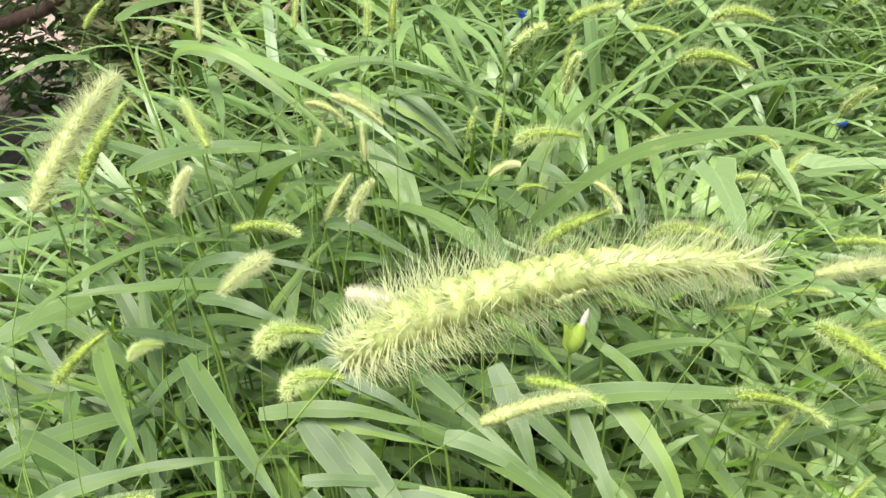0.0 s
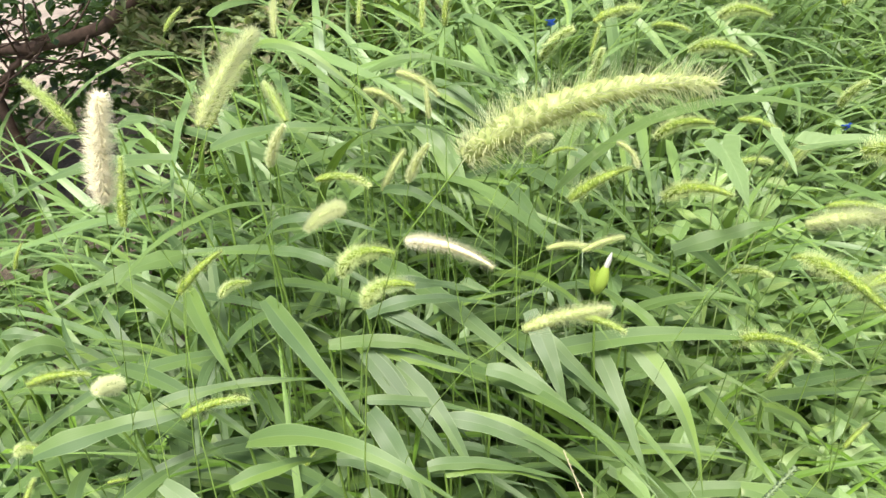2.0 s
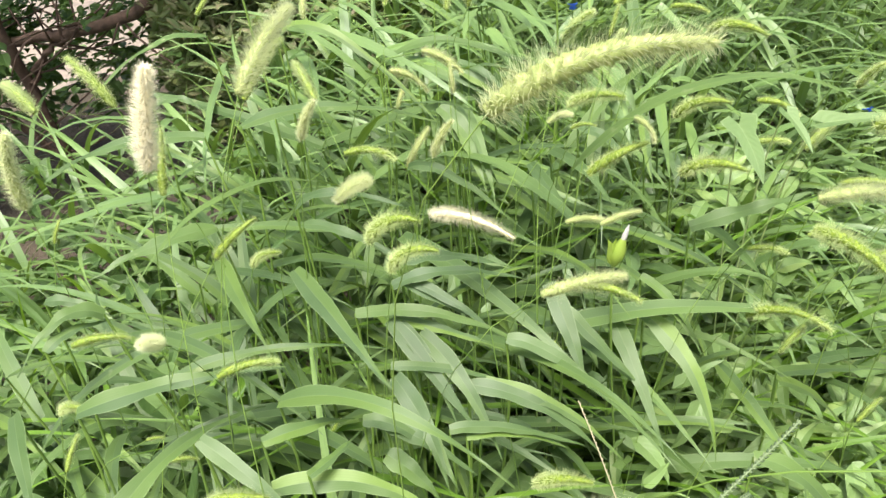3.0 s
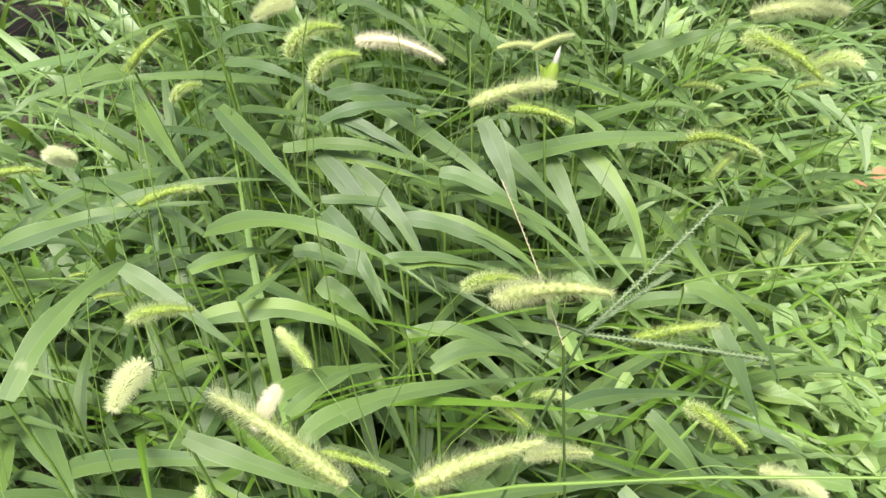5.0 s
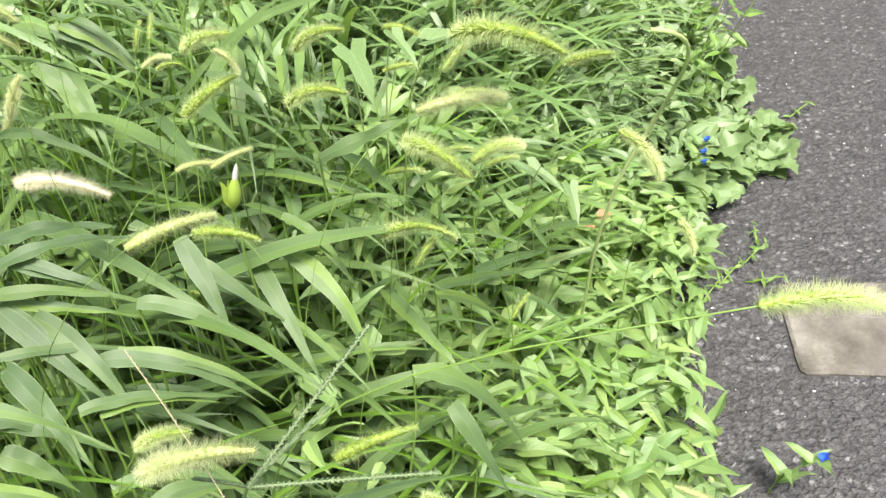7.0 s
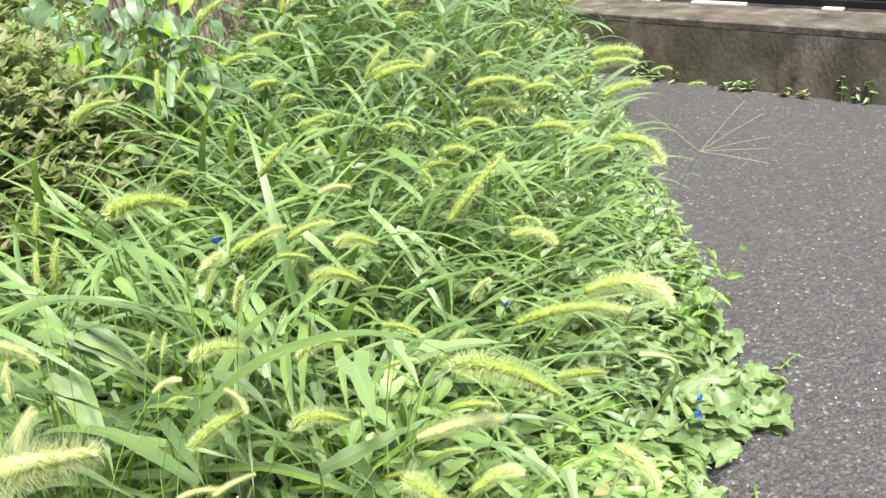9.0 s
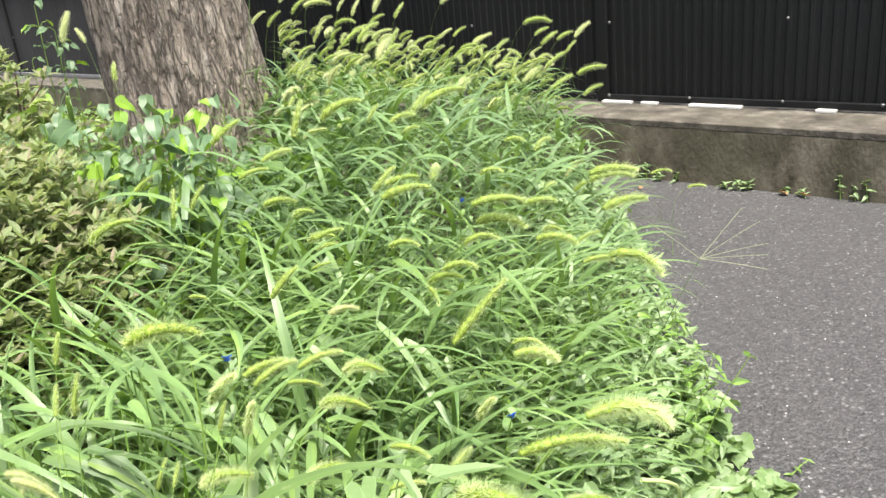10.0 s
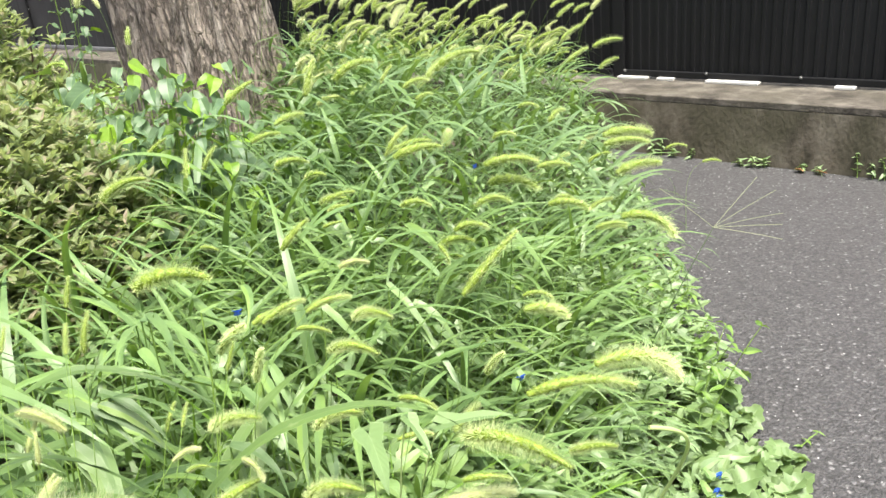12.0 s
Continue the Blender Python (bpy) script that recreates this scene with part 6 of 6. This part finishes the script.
def woody_shrub():
    """An old shrub: an upright stem, one heavy limb that lies almost level, dark twigs and leaves."""
    local = np.random.default_rng(33)
    root = thing("woody_shrub", "dark woody shrub with a heavy crooked bare brown limb", "shrub", at=(-1.30, 1.95, 0))
    limbs = [(((0, 0, -0.02), (0.02, 0, 0.25), (-0.02, -0.02, 0.42), (0.03, -0.05, 0.62)), 0.020, 0.013),
             (((-0.45, 0.05, 0.46), (0.02, -0.05, 0.60), (0.30, -0.05, 0.44), (0.55, -0.05, 0.66)), 0.012, 0.017),
             (((0.02, -0.02, 0.40), (0.10, -0.03, 0.50), (0.16, -0.03, 0.52), (0.24, -0.05, 0.56)), 0.009, 0.007),
             (((0.0, 0.02, 0.1), (-0.1, 0.0, 0.3), (-0.25, -0.05, 0.5), (-0.3, -0.05, 0.85)), 0.013, 0.007),
             (((0.03, -0.05, 0.62), (0.05, -0.03, 0.8), (0.15, 0.0, 0.95), (0.2, 0.05, 1.15)), 0.012, 0.006),
             (((0.55, -0.05, 0.66), (0.62, -0.03, 0.75), (0.62, 0.0, 0.9), (0.7, 0.05, 1.1)), 0.015, 0.006)]
    starts = []
    for line, r0, r1 in limbs:
        pts = bezier(*line, 16) + local.normal(0, 0.006, (16, 3))
        V, F = tube(pts, np.linspace(r0, r1, 16) * local.uniform(0.9, 1.1, 16), 9)
        part("branch", build_mesh("branch", V, F, M_TWIG), root)
        starts += list(pts[4:])
    tips = []
    for k in range(80):
        p = starts[int(local.integers(0, len(starts)))]
        e = p + local.normal(0, 0.14, 3) * (1, 1, 0.9)
        e[2] = max(e[2], 0.22)
        V, F = tube(bezier(p, p + (e - p) * 0.4 + local.normal(0, 0.03, 3), e + local.normal(0, 0.03, 3), e, 7), np.linspace(0.0036, 0.0012, 7), 5)
        part("twig", build_mesh("twig", V, F, M_TWIG), root)
        tips.append(e)
    # Leaves: a crown over the limbs and sprays at the twigs' ends.
    a, r = local.uniform(0, 6.28, 520), np.sqrt(local.uniform(0, 1, 520))
    dome = np.stack([0.1 + 0.8 * r * np.cos(a), 0.45 * r * np.sin(a), 1.35 - 0.55 * r ** 2 + local.normal(0, 0.05, 520)], -1)
    low = np.stack([local.uniform(-0.75, -0.06, 190), local.uniform(-0.32, 0.25, 190), local.uniform(0.40, 0.9, 190)], -1)
    skirt = np.stack([local.uniform(-0.3, 0.85, 260), local.uniform(0.05, 0.4, 260), local.uniform(0.22, 0.62, 260)], -1)
    dome = np.concatenate([dome, low, skirt, np.array(tips)[::2]])
    place = np.repeat(dome, 6, axis=0) + local.normal(0, 0.018, (len(dome) * 6, 3))
    m = len(place)
    yaw = np.tile(np.arange(6) * 1.05, len(dome)) + local.normal(0, 0.3, m)
    shapes = [leaf_shape(0.5, b, 0.1, 6, 0.7) for b in (0.3, 0.7, 1.0)]
    V, F, U = scattered(shapes, place, yaw, local.uniform(-0.6, 0.5, m), local.uniform(-0.4, 0.4, m), local.uniform(0.035, 0.062, m), local)
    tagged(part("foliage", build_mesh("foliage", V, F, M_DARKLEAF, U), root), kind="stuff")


woody_shrub()

# Young trees with large leaves between the shrub and the trunk.
M_SAPLING = leaf_material("sapling_leaf", [(0.052, 0.096, 0.044), (0.086, 0.145, 0.072), (0.076, 0.130, 0.060), (0.066, 0.116, 0.050), (0.100, 0.162, 0.090)], (0.2, 0.3, 0.1), (0.34, 0.54, 0.03), 0.48, 2.0, 0.16, 0.03, 0.2)
# Lime copy of the sapling leaf: backlight put into the colour.
M_LIME = leaf_material("backlit_sapling_leaf", [(0.140, 0.262, 0.020), (0.185, 0.315, 0.026), (0.120, 0.225, 0.024)], (0.26, 0.38, 0.08), (0.40, 0.60, 0.03), 0.45, 2.0, 0.30, 0.03, 0.2)
SAPLING_SHAPES = [leaf_shape(w, b, s, 10, 0.42) for w, b, s in ((0.56, 0.8, 0.12), (0.64, 1.1, -0.15), (0.50, 0.5, 0.08))]
SAPLING_LEAVES = {m.name: [build_mesh("leaf", v, f, m, u) for v, f, u in SAPLING_SHAPES] for m in (M_SAPLING, M_LIME)}


def sapling_stem(x, y, h):
    root = thing("sapling", "young tree shoot with large glossy green leaves", "sapling", "saplings", at=(x, y, 0))
    pts = bezier((0, 0, -0.01), (0.02, 0, h * 0.4), (0.03, -0.03, h * 0.7), (0.05, -0.06, h), 14)
    V, F = tube(pts, np.linspace(0.004, 0.0015, 14), 6)
    part("stem", build_mesh("stem", V, F, M_STEM), root)
    return root, pts


def sapling_leaf(root, p, e, yaw, rise, size, lime, k):
    """A leaf on its stalk, from p on the stem to e."""
    V, F = tube(np.stack([p, (p + e) / 2 + (0, 0, 0.008), e]), 0.0011, 4)
    stalk = part("leaf_stalk", build_mesh("leaf_stalk", V, F, M_STEM), root)
    part("leaf", SAPLING_LEAVES[(M_LIME if lime else M_SAPLING).name][k % 3], stalk, set_out(e, yaw, rise, rng.uniform(-0.8, 0.8), size))


# Shoots that fill the ground between the shrub and the trunk.
LOW = tuple((float(rng.uniform(-0.34, 0.12)), float(rng.uniform(2.25, 2.75)), float(rng.uniform(0.74, 0.98)), 16, float(rng.uniform(0.052, 0.080))) for k in range(27))
for x, y, h, n, s in ((-0.46, 2.95, 0.86, 14, 0.08), (-0.03, 2.95, 0.72, 14, 0.075), (-0.14, 2.75, 0.70, 14, 0.075), (-0.36, 3.42, 1.02, 16, 0.06), (-0.48, 3.66, 1.24, 26, 0.05), (-0.42, 3.60, 1.14, 24, 0.05), (-0.52, 3.55, 1.04, 22, 0.048), (0.12, 2.2, 0.66, 14, 0.065), (0.20, 2.45, 0.74, 14, 0.065), (0.28, 2.45, 0.64, 14, 0.065), (0.14, 2.6, 0.80, 14, 0.065), (-0.06, 2.12, 0.60, 14, 0.07), (-0.30, 3.1, 0.7, 14, 0.075), (0.3, 3.3, 0.62, 14, 0.065)) + LOW:
    root, pts = sapling_stem(x, y, h)
    for k in range(n):
        f = 0.46 + 0.54 * k / (n - 1)
        a = k * 2.4 + rng.uniform(-0.3, 0.3) if k % 3 == 0 else rng.normal(-1.4, 0.8)
        p = pts[int(f * 13)]
        e = p + np.array([math.cos(a), math.sin(a), 0.4]) * rng.uniform(0.02, 0.08)
        sapling_leaf(root, p, e, a, rng.uniform(-1.0, 0.1), s * rng.uniform(0.7, 1.2), rng.uniform() < 0.16, k)

# Taller shoots before the trunk: foot, height, then each large leaf's offset from the foot, height, size and whether it
# is painted as backlit.
for x, y, h, leaves in (
        (-0.31, 2.40, 0.98, ((0.01, 0.99, 0.10, 0), (0.09, 0.92, 0.105, 0), (0.03, 0.90, 0.075, 1), (-0.05, 0.93, 0.09, 0), (0.0, 0.83, 0.09, 0), (0.07, 0.82, 0.08, 0), (-0.08, 0.85, 0.08, 0), (0.04, 0.75, 0.085, 0))),
        (-0.19, 2.38, 0.84, ((0.03, 0.81, 0.09, 1), (0.05, 0.775, 0.095, 0), (0.03, 0.72, 0.085, 1), (0.07, 0.69, 0.10, 0), (-0.03, 0.77, 0.085, 0), (0.10, 0.74, 0.08, 0), (-0.02, 0.68, 0.08, 0), (0.12, 0.81, 0.07, 0), (0.02, 0.62, 0.085, 0))),
        (-0.04, 2.42, 0.98, ((-0.01, 0.975, 0.07, 1), (0.07, 0.945, 0.095, 0), (0.04, 0.90, 0.075, 1), (-0.02, 0.855, 0.08, 0), (0.12, 0.855, 0.095, 0), (0.08, 0.81, 0.075, 1), (0.02, 0.80, 0.08, 0), (-0.05, 0.90, 0.065, 0), (0.11, 0.91, 0.06, 0))),
        (0.02, 2.36, 0.80, ((0.09, 0.75, 0.10, 0), (0.02, 0.755, 0.07, 1), (-0.03, 0.78, 0.075, 0), (0.05, 0.69, 0.085, 0), (0.14, 0.68, 0.085, 0), (0.14, 0.625, 0.09, 0), (0.05, 0.625, 0.09, 0), (-0.09, 0.675, 0.085, 0), (-0.09, 0.635, 0.08, 0), (0.0, 0.59, 0.085, 0))),
        (0.16, 2.42, 0.94, ((0.0, 0.945, 0.05, 1), (0.03, 0.95, 0.05, 0), (0.06, 0.90, 0.06, 0), (0.08, 0.935, 0.055, 0), (0.02, 0.87, 0.055, 1), (-0.04, 0.92, 0.055, 1), (0.05, 0.84, 0.06, 0), (-0.02, 0.83, 0.06, 1), (0.09, 0.87, 0.05, 0), (0.10, 0.80, 0.065, 0)))):
    root, pts = sapling_stem(x, y, h)
    for k, (dx, z, size, lime) in enumerate(leaves):
        a, rise = rng.uniform(-3.1, 0.3), rng.uniform(-1.1, 0.15)
        e = np.array([dx - 0.35 * size * math.cos(a), rng.uniform(-0.12, 0.0), z - 0.4 * size * math.sin(rise)])
        sapling_leaf(root, pts[min(13, int(z / h * 12.5))], e, a, rise, size, lime, k)


# ---- grasses of other kinds ----
def spike(length, count, grain, seed):
    """A thin flower spike along x with two rows of small scales."""
    V, F = tube(np.stack([np.linspace(0, length, 8), np.zeros(8), -0.06 * np.linspace(0, 1, 8) ** 2 * length], -1), 0.00035 * grain / 0.001, 5)
    pieces_v, pieces_f = [V], [np.concatenate([F[:, [0, 1, 2]], F[:, [0, 2, 3]]])]
    n = len(V)
    shape = np.array([[-0.5, 0, 0], [0, 0.32, 0], [0, 0, 0.32], [0, -0.32, 0], [0, 0, -0.32], [0.8, 0, 0]]) * grain
    tris = np.array([[0, 2, 1], [0, 3, 2], [0, 4, 3], [0, 1, 4], [5, 1, 2], [5, 2, 3], [5, 3, 4], [5, 4, 1]])
    for i in range(count):
        s = (i + 0.5) / count
        for side in (-1, 1):
            c, sn = math.cos(0.6 * side), math.sin(0.6 * side)
            rot = np.array([[c, -sn, 0], [sn, c, 0], [0, 0, 1]])
            pieces_v.append(shape @ rot.T + (s * length, side * grain * 0.32, 0.0005 - 0.06 * s * s * length))
            pieces_f.append(tris + n)
            n += 6
    return np.concatenate(pieces_v), np.concatenate(pieces_f)


def finger_grass(x, y, z, root_at, spikes, grain, count, material, label, leaves=()):
    root = thing("finger_grass", label, "grass", at=(*root_at, 0))
    top = np.array([x - root_at[0], y - root_at[1], z])
    pts = bezier((0, 0, -0.01), (0, 0, z * (0.5 if not leaves else 0.35)), top * ((0.7, 0.7, 0.85) if not leaves else (0.55, 0.55, 0.72)), top, 12)
    V, F = tube(pts, np.linspace(0.0014, 0.0009, 12), 6)
    part("stem", build_mesh("stem", V, F, M_DARKSTEM), root)
    for f, yaw, size in leaves:
        grow_leaf(root, pts[int(f * 11)], yaw, rng, size)
    for yaw, rise, length in spikes:
        v, f = spike(length, count, grain, 1)
        part("flower_spike", build_mesh("flower_spike", v, f, material), root, set_out(top, radians(yaw), radians(rise), rng.uniform(0, 1)))


M_DARKSTEM = soft_material("dark_green_stem", [(0.030, 0.062, 0.014), (0.055, 0.100, 0.022)], 0.08, (0.12, 0.2, 0.04), 0.5)
M_CRAB = soft_material("grey_green_spikes", [(0.20, 0.23, 0.13), (0.33, 0.35, 0.22)], 0.2, (0.4, 0.44, 0.25))
M_SCALE = soft_material("green_scales", [(0.030, 0.062, 0.020), (0.150, 0.205, 0.095), (0.050, 0.095, 0.030)], 0.12, (0.3, 0.4, 0.15))
finger_grass(0.128, 0.198, 0.785, (-0.12, 0.0), ((30, 24, 0.108), (24, 20, 0.060), (-6, -12, 0.105), (152, 8, 0.03)), 0.0027, 36, M_SCALE, "goosegrass with spreading dark green flower spikes")
finger_grass(0.116, 0.195, 0.780, (0.10, 0.12), ((115, 62, 0.10),), 0.0009, 30, M_STRAW, "goosegrass stalk with one dry pale spike")
finger_grass(1.180, 1.453, 0.578, (0.90, 1.40), ((150, 42, 0.15), (12, 36, 0.16), (0, 24, 0.17), (-5, 6, 0.17), (-10, -3, 0.165), (-18, -12, 0.16)), 0.0016, 26, M_CRAB, "crabgrass with spreading thin pale flower spikes over the asphalt", ((0.93, -1.5, 0.075), (0.90, 2.9, 0.09), (0.6, 0.4, 0.11)))


def dayflower(x, y, z, yaw):
    """A blue two-petalled dayflower on a leafy stem."""
    lean = np.array([math.cos(yaw), math.sin(yaw)]) * 0.06
    root = thing("dayflower", "dayflower with two small blue petals and green leaves", "flower", "dayflowers", at=(x - lean[0], y - lean[1], 0))
    top = np.array([*lean, z])
    pts = bezier((0, 0, -0.005), (0, 0, z * 0.5), top * (0.5, 0.5, 0.9), top, 8)
    V, F = tube(pts, np.linspace(0.0016, 0.0009, 8), 5)
    part("stem", build_mesh("stem", V, F, M_STEM), root)
    for k in range(6):
        part("leaf", WEED_LEAVES["bright"][k % 3], root, set_out(pts[2 + k], yaw + k * 2.2, 0.45, 0.3 * (k % 3 - 1), 0.062 - 0.003 * k))
    for side in (-0.7, 0.7):
        v, f, u = leaf_shape(1.05, 0.4, 0.0, 7, 0.6)
        part("petal", build_mesh("petal", v, f, M_PETAL, u), root, set_out(top, yaw + side, 0.9, 0, 0.016), "blue petal")


for x, y, z, a in ((0.591, 1.11, 0.515, -1.2), (0.146, 1.085, 0.75, -1.5), (1.003, 1.127, 0.12, -1.0), (0.731, 1.80, 0.70, -1.4), (0.815, 0.45, 0.10, -0.4), (1.021, 1.157, 0.15, -0.8), (0.954, 1.062, 0.20, -1.0)):
    dayflower(x, y, z, a)

M_BUD = soft_material("yellow_green_bud", [(0.26, 0.38, 0.05), (0.36, 0.47, 0.09)], 0.3, (0.5, 0.62, 0.1))
# A half-open yellow-green bud with a white tip.
bud = thing("flower_bud", "yellow-green flower bud with a white tip on a thin stem", "flower", at=(0.136, 0.497, 0))
V, F = tube(bezier((0, 0, -0.01), (0, 0, 0.4), (-0.01, 0.0, 0.62), (0.0, 0.0, 0.752), 8), 0.0012, 5)
part("stem", build_mesh("stem", V, F, M_STEM), bud)
tilt = np.array([0.30, -0.05, 0.95])
V, F = tube(np.array([0, 0, 0.748]) + np.linspace(0, 0.034, 9)[:, None] * tilt, [0.0013, 0.0036, 0.0052, 0.0060, 0.0060, 0.0054, 0.0044, 0.0030, 0.0014], 10)
part("calyx", build_mesh("calyx", V, F, M_BUD), bud)
for k in range(3):
    v, f, u = leaf_shape(0.34, -0.25, 0, 6)
    part("sepal", build_mesh("sepal", v, f, M_BUD, u), bud, set_out((0, 0, 0.747), k * 2.1 + 0.4, 1.05, 0, 0.030))
V, F = tube(np.array([0, 0, 0.748]) + np.array([0.030, 0.036, 0.042, 0.047])[:, None] * tilt, [0.0022, 0.0024, 0.0017, 0.0003], 8)
part("petal_tube", build_mesh("petal_tube", V, F, M_SHIM), bud, None, "white furled petals")

# A tendril that loops out over the road side.
tendril = thing("tendril", "pale green curling vine tendril over the weeds", "vine", at=(0.52, 0.66, 0))
V, F = tube(np.concatenate([bezier((0, 0, 0), (0.0, 0.0, 0.35), (0.0, -0.05, 0.55), (0.048, -0.060, 0.635), 12)[:-1],
                            bezier((0.048, -0.060, 0.635), (0.075, -0.080, 0.72), (0.065, -0.15, 0.80), (0.0, -0.142, 0.813), 16)]), 0.0021, 6)
part("stem", build_mesh("stem", V, F, M_TENDRIL), tendril)


def hastate_shape(n=13):
    """An arrow-shaped leaf one metre long along x: a long blade and two spread lobes at its base."""
    s = np.linspace(0, 1, n)
    w = np.interp(s, (0, 0.06, 0.14, 0.24, 0.34, 0.6, 1.0), (0.07, 0.21, 0.19, 0.105, 0.105, 0.095, 0.004))
    back = np.interp(s, (0, 0.10, 0.25, 1), (-0.16, -0.12, 0.0, 0.0))
    C = np.stack([s, 0.02 * np.sin(3 * s), 0.05 * np.sin(2.5 * s)], -1)
    V, F, U = strip_shape(w, C, 0.22 * w, np.array([0.0, 0.0, 1.0]))
    V[0::3, 0] += back
    V[2::3, 0] += back
    return V, F, U


V, F, U = hastate_shape()
ARROW = build_mesh("leaf", V, F, M_CREEPER, U)
for foot, leaves in (((0.27, 0.70), ((0.273, 0.645, 0.790, -88, -12, 0.085), (0.315, 0.640, 0.800, -75, -25, 0.050), (0.350, 0.640, 0.785, -20, 5, 0.075))),
                     ((0.50, 0.78), ((0.470, 0.700, 0.560, -60, -20, 0.060), (0.520, 0.690, 0.520, -100, -30, 0.055)))):
    vine = thing("bindweed", "twining bindweed with pale arrow-shaped leaves over the grass", "vine", "bindweeds", at=(*foot, 0))
    for x, y, z, yaw, rise, size in leaves:
        tip = np.array([x - foot[0], y - foot[1], z])
        V, F = tube(bezier((0, 0, -0.01), (0.01, 0.01, z * 0.5), tip * (0.6, 0.6, 0.95), tip, 12), 0.0009, 5)
        part("stem", build_mesh("stem", V, F, M_TENDRIL), vine)
        part("leaf", ARROW, vine, set_out(tip, radians(yaw), radians(rise), rng.uniform(-0.3, 0.3), size))

# Dry leaves lying about.
DRY = [build_mesh("dry_leaf", v, f, M_DRYLEAF, u) for v, f, u in [leaf_shape(0.55, b, 0.1, 8) for b in (0.9, 0.2)]]
for i, (x, y, z, a, s) in enumerate(((0.62, 0.813, 0.335, 0.5, 0.036), (0.61, 0.80, 0.33, 2.5, 0.03), (1.116, 1.151, 0.02, 1.0, 0.045), (1.63, 2.532, 0.012, 0.2, 0.05), (2.72, 3.12, 0.02, 1.5, 0.06), (2.79, 3.04, 0.02, 2.4, 0.05), (2.2, 3.6, 0.02, 0.7, 0.04))):
    leaf = new("dry_leaf", DRY[i % 2])
    leaf.matrix_world = set_out((x, y, z), a, 0.1, 0.3, s)
    tagged(leaf, "curled orange-brown dead leaf", "leaf", "dead leaves")

# Pale grit scattered on the asphalt.
grit_rng = np.random.default_rng(77)
gy = grit_rng.uniform(-0.5, 3.8, 900)
gx = edge_x(gy) + grit_rng.uniform(0.0, 1.6, 900) ** 1.3
octa = np.array([[1, 0, 0], [0, 1, 0], [-1, 0, 0], [0, -1, 0], [0, 0, 0.7], [0, 0, -0.7]], float)
faces = np.array([[0, 1, 4], [1, 2, 4], [2, 3, 4], [3, 0, 4], [1, 0, 5], [2, 1, 5], [3, 2, 5], [0, 3, 5]])
size = grit_rng.uniform(0.0008, 0.0036, 900)
jag = octa[None] * grit_rng.uniform(0.6, 1.3, (900, 6, 1)) * size[:, None, None] + np.stack([gx, gy, 0.008 + size * 0.3], -1)[:, None]
grit = new("grit", build_mesh("grit", jag.reshape(-1, 3), (faces[None] + (np.arange(900) * 6)[:, None, None]).reshape(-1, 3), M_GRIT, smooth=False))
tagged(grit, "pale stone grit scattered on the asphalt", "grit", kind="stuff")
